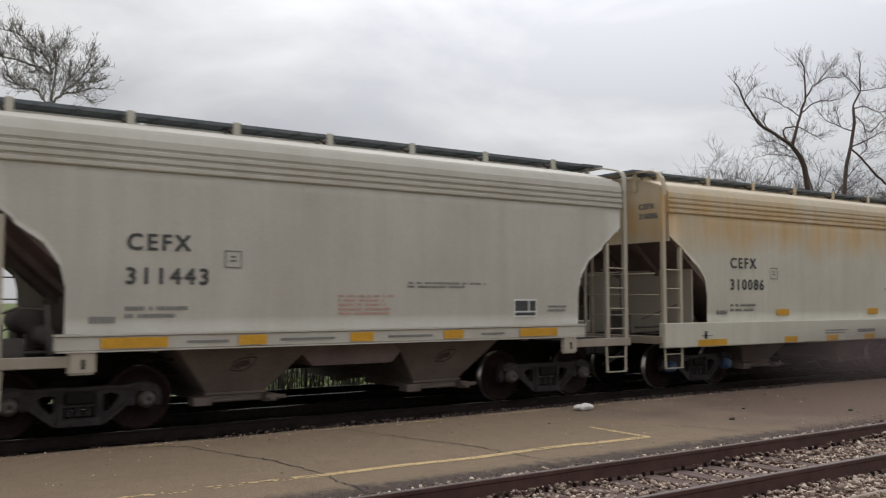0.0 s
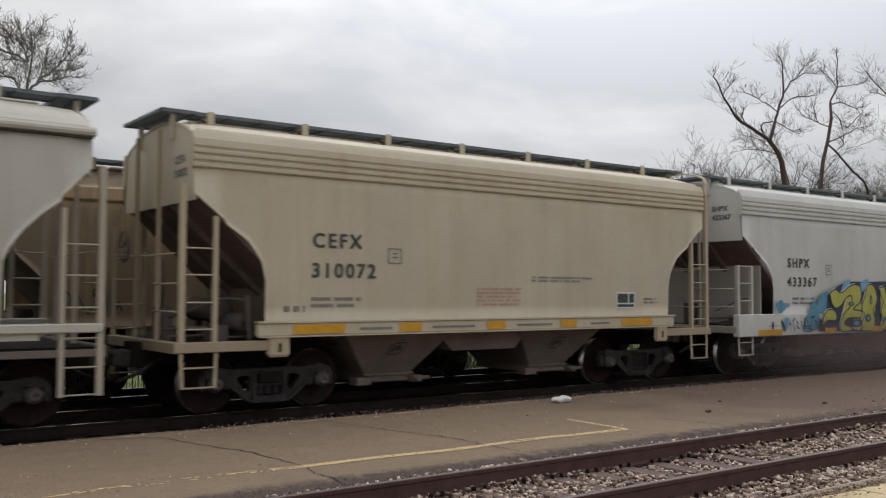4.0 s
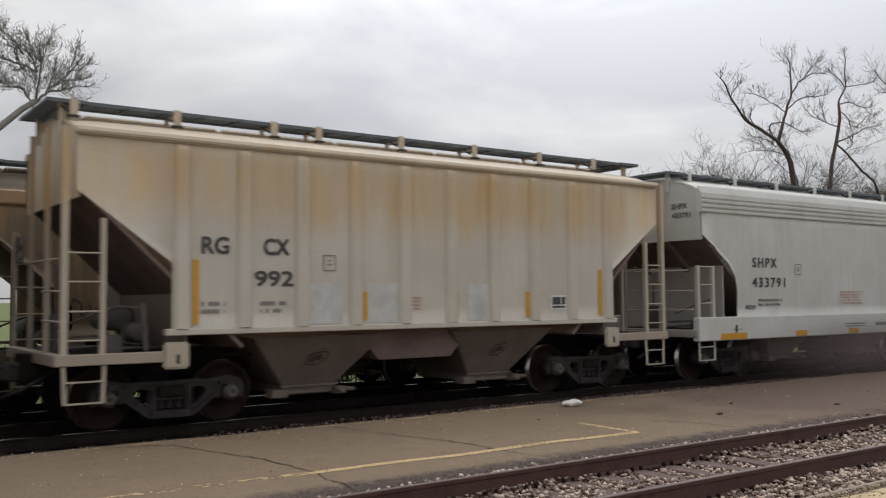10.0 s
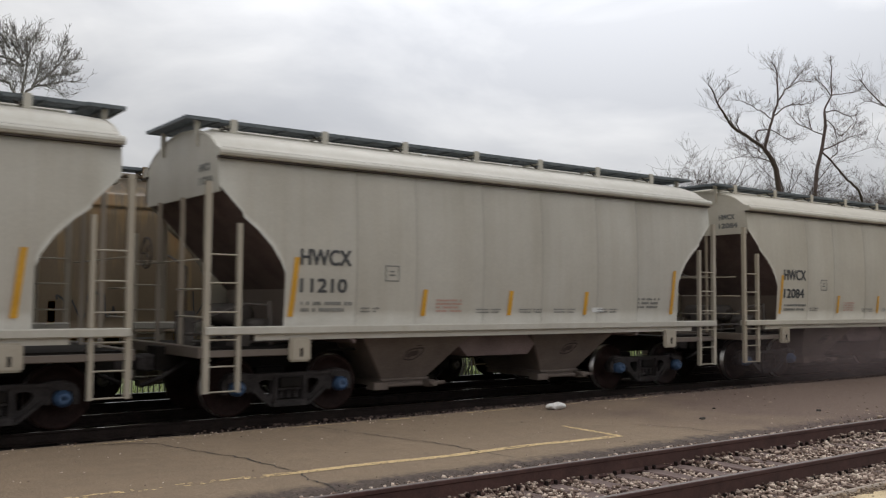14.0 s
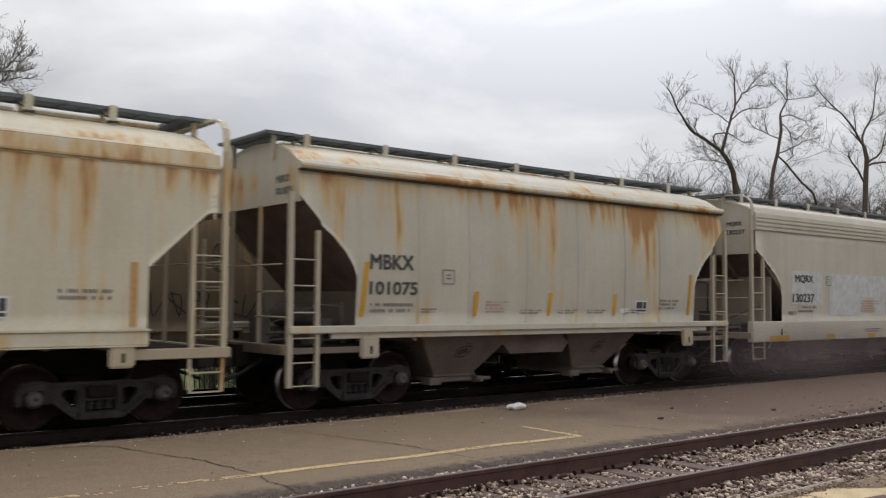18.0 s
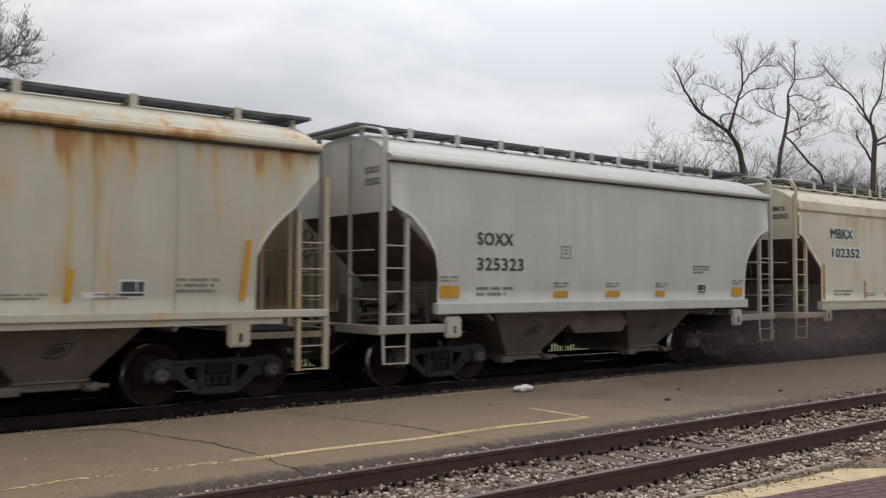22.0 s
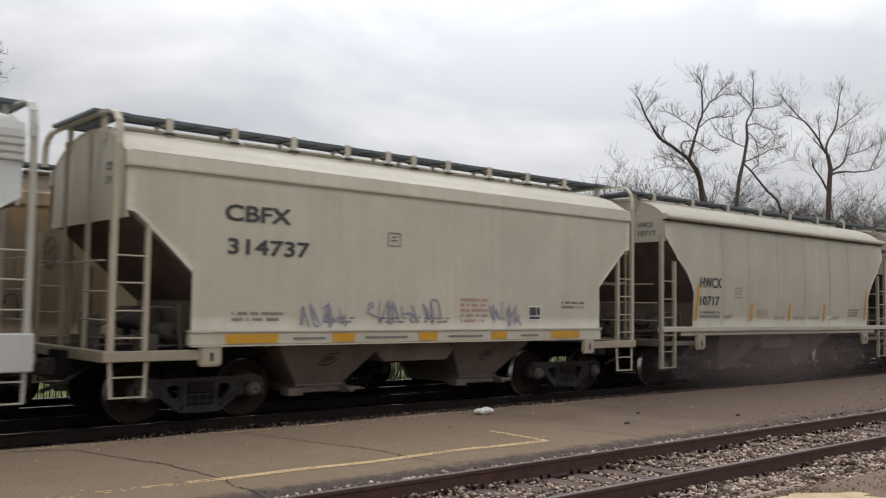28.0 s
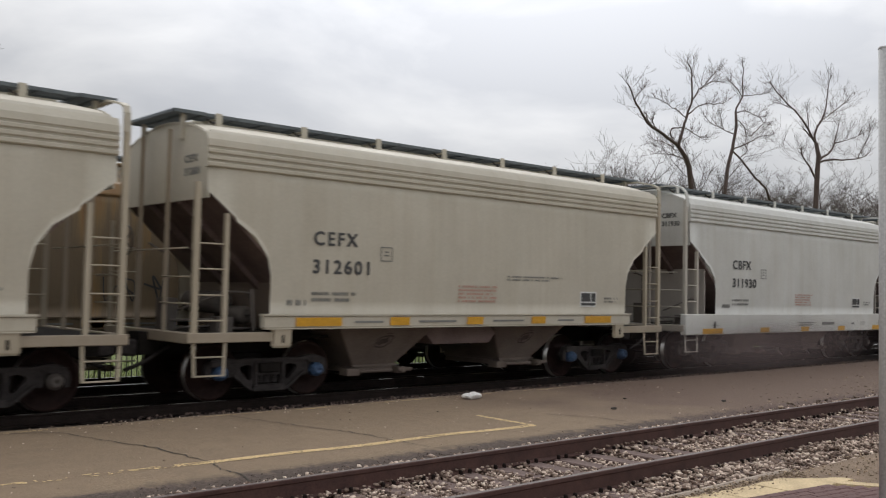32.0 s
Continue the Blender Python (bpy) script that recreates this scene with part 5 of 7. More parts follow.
def mark_car(car, kind, mark, number, style):
    seed = sum(map(ord, mark + number))
    if kind != "ribbed":
        end_lettering(car, mark, 3.72, 3.83, 0.42)
        end_lettering(car, number, 3.52, 3.63, 0.5)
    if kind == "round" and style == "strips":
        lettering(car, kind, mark, -4.29, -3.41, 2.34, 2.58)
        lettering(car, kind, number, -4.29, -4.29 + 0.162 * len(number), 1.92, 2.13)
        bars(car, kind, "load_data", -4.27, -3.38, 1.60, 1.80, 2, M_SOFTINK, seed)
        bars(car, kind, "stencil", -3.2, -2.85, 1.60, 1.70, 2, M_SOFTINK, seed + 1)
        frame_mark(car, kind, -2.76, -2.49, 2.11, 2.37, M_SOFTINK)
        bars(car, kind, "red_stencil", -1.72, -1.18, 1.60, 1.84, 4, M_REDINK, seed + 2)
        for x in (-0.85, 0.15, 1.0, 2.15):
            bars(car, kind, "stencil", x, x + 0.55, 1.58, 1.68, 2, M_SOFTINK, seed + 3)
        bars(car, kind, "stencil", 3.3, 3.95, 1.66, 1.90, 3, M_SOFTINK, seed + 4)
        plate(car, kind, "test_panel", 2.0, 2.3, 1.60, 1.69, M_PATCH)
        for x, z in ((-4.40, 2.45), (-1.97, 1.99), (-0.08, 1.99), (1.82, 1.99), (4.36, 2.45)):
            plate(car, kind, "reflector", x - 0.045, x + 0.045, 1.55, z, M_AMBER, 0.016, "upright amber reflector strip", 0.10)
        if mark in ("SOXX", "MBKX"):
            board(car, kind, 2.48, 2.86, 1.60, 1.86)
    elif kind in ("round", "grooved", "flow", "plated"):
        plated, flow = kind == "plated", kind == "flow"
        if mark == "MQRX":
            lettering(car, kind, mark, -3.88, -3.02, 2.34, 2.55, proud=0.016)
            lettering(car, kind, number, -4.0, -2.98, 1.86, 2.07, proud=0.016)
        elif flow and mark == "SHPX":
            lettering(car, kind, mark, -3.93, -3.06, 2.46, 2.67, space=1.3)
            lettering(car, kind, number, -3.95, -2.75, 2.02, 2.23, space=1.25)
        else:
            lettering(car, kind, mark, -3.72, -2.86, 2.52, 2.74, space=1.3 if mark == "CEFX" else 1.1)
            lettering(car, kind, number, -3.73, -2.60, 2.06, 2.28, space=1.25 if mark == "CEFX" else 1.08)
        bars(car, kind, "load_data", -3.74, -2.86, 1.58, 1.78, 2, M_SOFTINK, seed)
        if plated:
            frame_mark(car, kind, -1.59, -1.32, 2.31, 2.55, M_SOFTINK)
            bars(car, kind, "stencil", 2.6, 3.2, 2.05, 2.25, 3, M_SOFTINK, seed + 2, 0.8)
            board(car, kind, 2.74, 3.08, 1.60, 1.84)
            for x0, x1, z0, z1 in ((-4.58, -4.14, 1.57, 1.78), (-1.78, -1.38, 1.56, 1.68), (-0.28, 0.14, 1.56, 1.68), (1.3, 1.62, 1.56, 1.68), (4.09, 4.5, 1.55, 1.75)):
                plate(car, kind, "reflector", x0, x1, z0, z1, M_AMBER, 0.016, "amber reflector plate")
                bars(car, kind, "stencil", x0, x0 + 0.42, z1 + 0.06, z1 + 0.18, 2, M_SOFTINK, seed + 6)
        else:
            bars(car, kind, "stencil", -4.2, -3.85, 1.50, 1.66, 1, M_SOFTINK, seed + 5)
            frame_mark(car, kind, -2.36, -2.10, 2.30, 2.55, M_SOFTINK)
            if number != "310086":
                bars(car, kind, "red_stencil", -0.52, 0.48, 1.60, 1.94, 5, M_REDINK, seed + 1, 0.95)
            if not flow:
                bars(car, kind, "stencil", 0.75, 2.35, 2.03, 2.15, 2, M_SOFTINK, seed + 2, 0.8)
            bars(car, kind, "stencil", 3.75, 4.2, 1.62, 1.76, 2, M_SOFTINK, seed + 3)
            board(car, kind, 2.95, 3.48, 1.54, 1.86)
            sill_marks(car, kind, seed, number)
            if number == "310086":
                for x0 in (-2.14, 1.50):
                    plate(car, kind, "reflector", x0, x0 + 0.46, 1.50, 1.64, M_AMBER, 0.016, "amber reflector plate")
                bars(car, kind, "stencil", 2.26, 3.58, 2.06, 2.14, 1, M_SOFTINK, 4)
    elif kind == "angled":
        if style == "faded":
            plate(car, kind, "number_board", -4.1, -2.95, 3.0, 3.34, M_PATCH, 0.008, "white repainted patch")
            plate(car, kind, "number_board", -4.1, -2.5, 2.48, 2.84, M_PATCH, 0.008, "white repainted patch")
        lettering(car, kind, mark, -4.1, -2.98, 3.05, 3.29, proud=0.016)
        lettering(car, kind, number, -4.05, -2.62, 2.55, 2.78, proud=0.016)
        frame_mark(car, kind, -1.04, -0.76, 2.82, 3.06, M_SOFTINK)
        bars(car, kind, "load_data", -3.95, -3.0, 1.52, 1.70, 2, M_SOFTINK, seed)
        bars(car, kind, "red_stencil", 0.66, 1.36, 1.50, 1.98, 5, M_REDINK, seed + 1, 0.95)
        for x in (-2.3, -1.2, -0.2):
            bars(car, kind, "stencil", x, x + 0.6, 1.50, 1.62, 2, M_SOFTINK, seed + 2)
        bars(car, kind, "stencil", 3.4, 4.1, 1.78, 1.96, 2, M_SOFTINK, seed + 3)
        board(car, kind, 2.44, 2.80, 1.55, 1.84)
        if style == "faded":
            for x, z in ((-4.48, 2.35), (-2.33, 1.92), (-0.1, 1.92), (2.15, 1.92), (4.40, 2.32)):
                plate(car, kind, "reflector", x - 0.05, x + 0.05, 1.44, z, M_FADED, 0.016, "faded orange reflector strip")
            bars(car, kind, "stencil", -0.5, 0.9, 1.22, 1.30, 1, M_SOFTINK, seed + 6)
        else:
            sill_marks(car, kind, seed)
    else:
        cut = {"RGCX": ("RG", "CX"), "CEFX": ("CE", "FX")}[mark]
        nums = ("", number) if len(number) == 3 else (number[:3], number[3:])
        for txt, x0, x1 in ((cut[0], -3.91, -3.51), (cut[1], -2.96, -2.56)):
            lettering(car, kind, txt, x0, x1, 2.48, 2.72)
        for txt, x0, x1 in ((nums[0], -3.97, -3.42), (nums[1], -3.10, -2.49)):
            if txt:
                lettering(car, kind, txt, x0, x1, 2.02, 2.24)
        bars(car, kind, "load_data", -3.92, -3.5, 1.60, 1.82, 2, M_SOFTINK, seed)
        bars(car, kind, "load_data", -3.02, -2.6, 1.60, 1.82, 2, M_SOFTINK, seed + 1)
        frame_mark(car, kind, -1.98, -1.76, 2.25, 2.50, M_SOFTINK)
        bars(car, kind, "red_stencil", -0.55, -0.15, 1.62, 1.86, 4, M_REDINK, seed + 2)
        board(car, kind, 2.72 if mark == "RGCX" else 2.45, 3.1 if mark == "RGCX" else 2.83, 1.60, 1.86)
        if mark == "RGCX":
            for x0, x1 in ((-2.29, -1.64), (-1.18, -0.62), (0.81, 1.31)):
                plate(car, kind, "repaint", x0, x1, 1.44, 2.07, M_REPAINT, 0.008, "pale repainted patch")
        for x, z in (((-4.0, 2.39), (-1.24, 1.93), (0.56, 1.93), (2.16, 1.93), (3.99, 2.34)) if mark == "RGCX" else ((-4.0, 2.36), (-2.47, 1.93), (-0.8, 1.93), (2.15, 1.93), (4.0, 2.36))):
            plate(car, kind, "reflector", x - 0.045, x + 0.045, 1.48, z, M_AMBER, 0.016, "upright amber reflector strip")


def board(car, kind, x0, x1, z0, z1):
    b = plate(car, kind, "test_board", x0, x1, z0, z1, M_PATCH, 0.012, "white-framed black test board")
    w, h = x1 - x0, z1 - z0
    plate(car, kind, "board_panel", x0 + 0.03, x0 + w * 0.62, z0 + h * 0.35, z1 - 0.03, M_INK, 0.018)
    plate(car, kind, "board_panel", x0 + w * 0.68, x1 - 0.03, z0 + h * 0.35, z1 - 0.03, M_INK, 0.018)
    plate(car, kind, "board_panel", x0 + 0.03, x1 - 0.03, z0 + 0.03, z0 + h * 0.26, M_INK, 0.018)


def sill_marks(car, kind, seed, number=""):
    if kind == "flow":
        for x0, x1 in ((-4.86, -3.95), (-1.95, -1.48), (-0.33, 0.12), (1.23, 1.68), (3.84, 4.75)) if number == "310086" else ((-5.15, -4.26), (-2.45, -2.0), (-0.27, 0.17), (1.92, 2.36), (4.22, 5.10)):
            plate(car, kind, "reflector", x0, x1, 0.90, 1.03, M_AMBER, 0.102, "amber reflector on the sill")
        bm = bmesh.new()
        for x0, x1, z0, z1 in ((-0.4, 0.5, 1.12, 1.15), (-0.4, 0.4, 1.06, 1.09), (0.95, 1.7, 1.07, 1.15), (2.8, 3.0, 1.07, 1.12), (3.4, 3.75, 1.12, 1.14), (3.4, 3.7, 1.06, 1.08), (4.5, 4.9, 1.09, 1.10), (-4.75, -4.4, 1.10, 1.115)):
            box(bm, x0, x1, -1.656, -1.652, z0, z1)
        tagged(part("sill_stencil", bm, M_SOFTINK, car), kind="stuff")
        # black plates paint the dark hollows of the slots
        for x in (-4.62, 4.70):
            plate(car, kind, "jacking_slot", x - 0.03, x + 0.03, 1.04, 1.2, M_UNDER, 0.098)
        return
    for x0, x1 in ((-4.06, -3.17), (-2.15, -1.72), (-0.33, 0.08), (1.42, 1.82), (3.05, 3.92)):
        plate(car, kind, "reflector", x0, x1, 1.205, 1.345, M_AMBER, 0.055 + KINDS[kind]["bulge"] * 1.05, "amber reflector on the sill")
    bm = bmesh.new()
    for x0, x1 in ((-2.9, -2.3), (-1.5, -0.6), (0.35, 1.2), (2.2, 2.7)):
        box(bm, x0, x1, -1.650, -1.646, 1.25, 1.285)
    tagged(part("sill_stencil", bm, M_SOFTINK, car), kind="stuff")


cars = []
for n, (kind, tint, rust, mark, number, blue, style, label) in enumerate(TRAIN):
    key = (kind, blue)
    if key not in PROTO:
        PROTO[key] = hopper_car(kind, bool(blue))
        car = PROTO[key]
    else:
        car = None
    cars.append(car)
# copies are made before any lettering goes on
for n, (kind, tint, rust, mark, number, blue, style, label) in enumerate(TRAIN):
    if cars[n] is None:
        cars[n] = copy_thing(PROTO[(kind, blue)], pose(0, 0, 0))
# on some cars the post at one end stops at the top rung
for car, row in zip(cars, TRAIN):
    if row[3] != "SHPX":
        continue
    for o in list(car.children):
        if o.matrix_basis.translation.x < -5 and o.name.startswith("end_hoop"):
            bpy.data.objects.remove(o)
        elif o.matrix_basis.translation.x < -5 and o.name.startswith("corner_post"):
            o.data = shared("short_post", post_bm(0.98, 2.47, 0.075))
        elif o.matrix_basis.translation.x < -5 and o.name.startswith("ladder_post"):
            o.data = shared("short_ladder_post", post_bm(1.0, 2.47, 0.065))
PARKED = []
# tints are darkened: the shade behind the train is painted into them
for n, (kind, tint, rust, label) in enumerate([
        ("grooved", (0.23, 0.165, 0.10), 0.35, "standing tan covered hopper, browned by dirt and painted shade"), ("angled", (0.21, 0.155, 0.10), 0.4, "standing brown covered hopper, dusty, tagged and darkened for shade"),
        ("ribbed", (0.22, 0.18, 0.135), 0.3, "standing dull tan ribbed covered hopper"), ("round", (0.22, 0.19, 0.155), 0.1, "standing dull grey covered hopper")]):
    car = copy_thing(PROTO[(kind, 0)], pose(-4.1 + n * CAR, PARKED_Y, PARKED_Z))
    tinted(car, tint, rust)
    tagged(car, label, "freight car", "standing hopper cars")
    sill_marks(car, kind, n)
    plate(car, kind, "reflector", -4.42, -4.3, 1.5, 1.95, M_AMBER, 0.016)
    plate(car, kind, "reflector", 4.3, 4.42, 1.5, 1.95, M_AMBER, 0.016)
    PARKED.append(car)
for car, (kind, tint, rust, mark, number, blue, style, label) in zip(cars, TRAIN):
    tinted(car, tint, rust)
    tagged(car, label, "freight car", "hopper cars of the train")
    mark_car(car, kind, mark, number, style)
    car.matrix_basis = pose(FIRST_GAP + (cars.index(car) - 1.5) * CAR, TRAIN_Y, 0)



# spray paint on some of the cars
def spray_piece(car, kind):
    """Large graffiti: teal clouds, a navy ground, yellow-green angular forms with white rims."""
    def layer(form, mat, proud, label):
        blob(car, kind, form, mat, proud, label=label)

    layer([(-2.9, 1.5), (-2.75, 1.8), (-2.4, 1.9), (-2.35, 1.5), (-2.6, 1.4), (-3, 1.4)], M_TEAL, 0.105, "teal sprayed cloud")
    layer([(2.3, 1.9), (2.7, 1.9), (2.7, 1.6), (3.2, 1.5), (3.25, 1.3), (2.5, 1.25), (2.05, 1.45)], M_TEAL, 0.105, "teal sprayed cloud")
    layer([(-4.55, 1.6), (-4.35, 1.7), (-4.25, 1.65), (-4.25, 1.45), (-4.4, 1.4)], M_TEAL, 0.105, "teal sprayed cloud")
    layer([(4, 1.6), (4.15, 1.9), (4.4, 2), (4.35, 1.6), (4.1, 1.4)], M_TEAL, 0.105, "teal sprayed cloud")
    layer([(3.25, 1.6), (3.55, 1.7), (3.65, 1.6), (3.45, 1.4)], M_TEAL, 0.105, "teal sprayed cloud")
    layer([(-3.25, 1.35), (-3.05, 1.65), (-2.95, 1.65), (-2.85, 1.45), (-2.75, 1.25), (-2.85, 1), (-3.4, 0.95), (-3.4, 1.15)], M_TEAL, 0.105, "teal sprayed cloud")
    layer([(-2.8, 0.95), (-2.75, 1.2), (-2.4, 1.45), (-2.45, 1.8), (-1.95, 2.05), (-1.4, 2.15), (-1, 2.15), (-0.55, 2.15), (-0.55, 2.15), (0.25, 2.1), (1, 2.2), (1.4, 2.05), (2, 2.15), (2.5, 2.15), (2.45, 1.85), (2.1, 1.5), (2.35, 1.45), (2.9, 1.4), (3.25, 1.25), (3.2, 0.9), (2.1, 0.85), (-0.9, 0.9)], M_NAVY, 0.110, "navy ground of the graffiti")
    layer([(-4.3, 1.65), (-4.1, 1.6), (-4.15, 1.5), (-4.25, 1.45)], M_BLUE, 0.114, "blue sprayed cloud")
    layer([(-1.85, 1.95), (-1.7, 2.15), (-1.45, 2.2), (-1.5, 2), (-1.8, 1.9)], M_BLUE, 0.114, "blue sprayed cloud")
    layer([(-1, 2.1), (-0.8, 2.2), (-0.6, 2.2), (-0.7, 2), (-0.9, 2)], M_BLUE, 0.114, "blue sprayed cloud")
    layer([(-0.95, 2.15), (-0.7, 2.2), (-0.65, 2.1), (-0.8, 1.95), (-0.95, 1.9)], M_BLUE, 0.114, "blue sprayed cloud")
    layer([(0.3, 1.95), (0.4, 2.1), (0.55, 2.15), (0.5, 2), (0.35, 1.9)], M_BLUE, 0.114, "blue sprayed cloud")
    layer([(1.35, 2.05), (1.6, 2.05), (1.85, 2.2), (1.9, 2.05), (1.8, 1.8), (1.6, 1.9)], M_BLUE, 0.114, "blue sprayed cloud")
    layer([(2.4, 1.95), (2.45, 2.15), (2.6, 2.1), (2.6, 1.9)], M_BLUE, 0.114, "blue sprayed cloud")
    layer([(-4.2, 1.15), (-4.15, 1.3), (-4, 1.25), (-4.05, 1.05), (-4.1, 1.05)], M_BLUE, 0.114, "blue sprayed cloud")

    def form(points):
        layer([(x - 0.02, z + 0.026) for x, z in points], M_PATCH, 0.119, "white rim of a graffiti form")
        layer(points, M_LIME, 0.124, "yellow-green graffiti form")
        edge = bmesh.new()
        ribbon(edge, curve_through(points + points[:1], 4), 0.034)
        part("paint_stroke", on_side(kind, edge, 0.128), M_NAVY, car, "navy outline of a graffiti form")

    form([(-2.37, 1.86), (-2.13, 1.96), (-1.93, 1.88), (-1.74, 1.92), (-1.51, 2.04), (-1.19, 2.08), (-0.98, 1.99), (-0.96, 1.78), (-1.06, 1.62), (-1.33, 1.47), (-0.96, 1.42), (-0.98, 1.26), (-1.5, 1.25), (-1.71, 1.12), (-1.35, 1.01), (-1.49, 0.93), (-1.84, 0.95), (-1.9, 1.11), (-1.73, 1.36), (-1.49, 1.51), (-1.38, 1.67), (-1.44, 1.8), (-1.65, 1.75), (-1.88, 1.56), (-2.11, 1.5), (-2.29, 1.63)])
    form([(-2.64, 1.29), (-2.47, 1.45), (-2.2, 1.46), (-2.07, 1.34), (-2.12, 1.2), (-2.46, 1.2), (-2.65, 1.09)])
    form([(-1.29, 1.18), (-0.94, 1.19), (-0.91, 0.96), (-1.29, 0.96)])
    form([(-0.68, 2.08), (-0.4, 2.07), (-0.22, 1.8), (-0.26, 1.58), (-0.39, 1.44), (-0.29, 1.17), (-0.39, 0.94), (-0.89, 0.94), (-0.93, 1.14), (-0.79, 1.31), (-0.92, 1.45), (-0.92, 1.58), (-0.78, 1.8)])
    form([(-0.11, 2.01), (0.14, 2.03), (0.25, 1.85), (0.59, 1.99), (0.81, 1.98), (0.59, 1.76), (0.48, 1.62), (0.65, 1.43), (0.33, 1.3), (0.48, 1.08), (0.37, 0.94), (-0.01, 0.98), (0.11, 1.16), (-0.02, 1.39), (0.09, 1.62), (-0.02, 1.8)])
    form([(0.97, 2.04), (1.21, 2.05), (1.17, 1.85), (1.41, 1.95), (1.65, 1.9), (1.57, 1.71), (1.31, 1.66), (1.41, 1.54), (1.72, 1.5), (1.62, 1.31), (1.38, 1.28), (1.48, 1.06), (1.24, 0.91), (0.86, 0.94), (0.63, 1.06), (0.91, 1.1), (1.07, 1.24), (0.82, 1.37), (0.72, 1.48), (0.97, 1.66)])
    form([(2.0, 2.05), (2.28, 2.02), (2.2, 1.71), (2.02, 1.42), (2.29, 1.18), (2.53, 1.11), (2.53, 0.97), (2.23, 0.96), (1.92, 1.16), (1.75, 1.27), (1.72, 1.42), (1.87, 1.66)])
    form([(2.42, 1.41), (2.57, 1.5), (2.75, 1.39), (3.08, 1.25), (3.12, 1.05), (2.89, 0.95), (2.58, 0.94), (2.53, 1.09), (2.71, 1.2), (2.51, 1.28)])
    for x, z, a, b in ((-1.16, 1.12, 0.27, 0.1), (-0.62, 1.24, 0.14, 0.1), (0.14, 1.2, 0.1, 0.06), (-1.42, 1.60, 0.14, 0.05), (-0.50, 1.70, 0.06, 0.12)):
        ring = [(x + a * math.cos(t), z + b * math.sin(t)) for t in (0, 0.9, 1.8, 2.7, 3.6, 4.5, 5.4)]
        layer(ring, M_NAVY, 0.128, "navy inner form")
        layer([(x + (p - x) * 0.55, z + (v - z) * 0.6) for p, v in ring], M_TEAL, 0.132, "teal inner form")
    for x0 in (-2.56, -0.41, 1.78):
        plate(car, kind, "reflector", x0, x0 + 0.48, 0.90, 1.03, M_AMBER, 0.136, "amber reflector on the sill")
    tag(car, kind, -4.3, -2.8, 0.95, 1.3, M_NAVY, 3, 0.025, 8, 0.110)


def car_of(number):
    i = [row[4] for row in TRAIN].index(number)
    return cars[i], TRAIN[i][0]


spray_piece(*car_of("433367"))
tag(*car_of("325378"), -2.81, -2.0, 1.56, 1.92, M_INK, 11, 0.035, 4)
blob(*car_of("325378"), [(0.98, 1.28), (0.97, 1.60), (1.03, 1.90), (1.40, 1.88), (1.75, 1.91), (2.12, 1.87), (2.52, 1.91), (2.55, 1.60), (2.50, 1.27), (2.1, 1.31), (1.7, 1.26), (1.3, 1.30)], M_INK, 0.056, label="black ground of the sprayed word")
for letter, x0, x1, z0, z1 in (("H", 1.07, 1.36, 1.36, 1.79), ("A", 1.40, 1.78, 1.35, 1.80), ("T", 1.80, 2.10, 1.35, 1.80), ("E", 2.16, 2.43, 1.35, 1.81)):
    for k, (dx, dz) in enumerate(((-0.022, 0.0), (0.022, 0.012), (0.0, -0.015))):
        lettering(*car_of("325378"), letter, x0 + dx, x1 + dx, z0 + dz, z1 + dz, M_PATCH, 0.062 + 0.004 * k)
tag(*car_of("325378"), 3.2, 4.05, 1.54, 1.96, M_SOFTINK, 13, 0.03, 4)
tag(*car_of("433777"), -2.6, -1.45, 1.50, 2.05, M_BLUE, 21, 0.06, 7)
tag(*car_of("433777"), 1.05, 2.35, 1.50, 2.05, M_BLUE, 22, 0.06, 8)
tag(*car_of("433777"), 1.2, 2.3, 1.46, 1.60, M_NAVY, 23, 0.02, 2, 0.024)
tag(*car_of("314737"), -2.75, -1.85, 1.42, 1.85, M_PURPLE, 31, 0.028, 5)
tag(*car_of("314737"), -1.45, 0.2, 1.50, 1.90, M_PURPLE, 32, 0.03, 7)
tag(*car_of("314737"), 1.35, 2.25, 1.45, 1.90, M_PURPLE, 33, 0.03, 5)
tag(PARKED[1], "angled", -4.3, -3.2, 1.6, 2.1, M_INK, 41, 0.035, 4)
tag(PARKED[1], "angled", -1.8, 0.6, 1.55, 2.2, M_INK, 42, 0.035, 6)
for x0, x1, z0, z1 in ((-4.05, -2.55, 1.80, 2.66), (-2.2, 1.9, 2.02, 2.62), (-2.2, -0.4, 1.52, 2.02), (0.2, 0.9, 1.52, 2.02), (1.9, 3.5, 1.52, 2.5)):
    plate(*car_of("130237"), "repaint", x0, x1, z0, z1, M_REPAINT, 0.008, "pale repainted patch")



PLAT = 0.02         # the brick platform's level


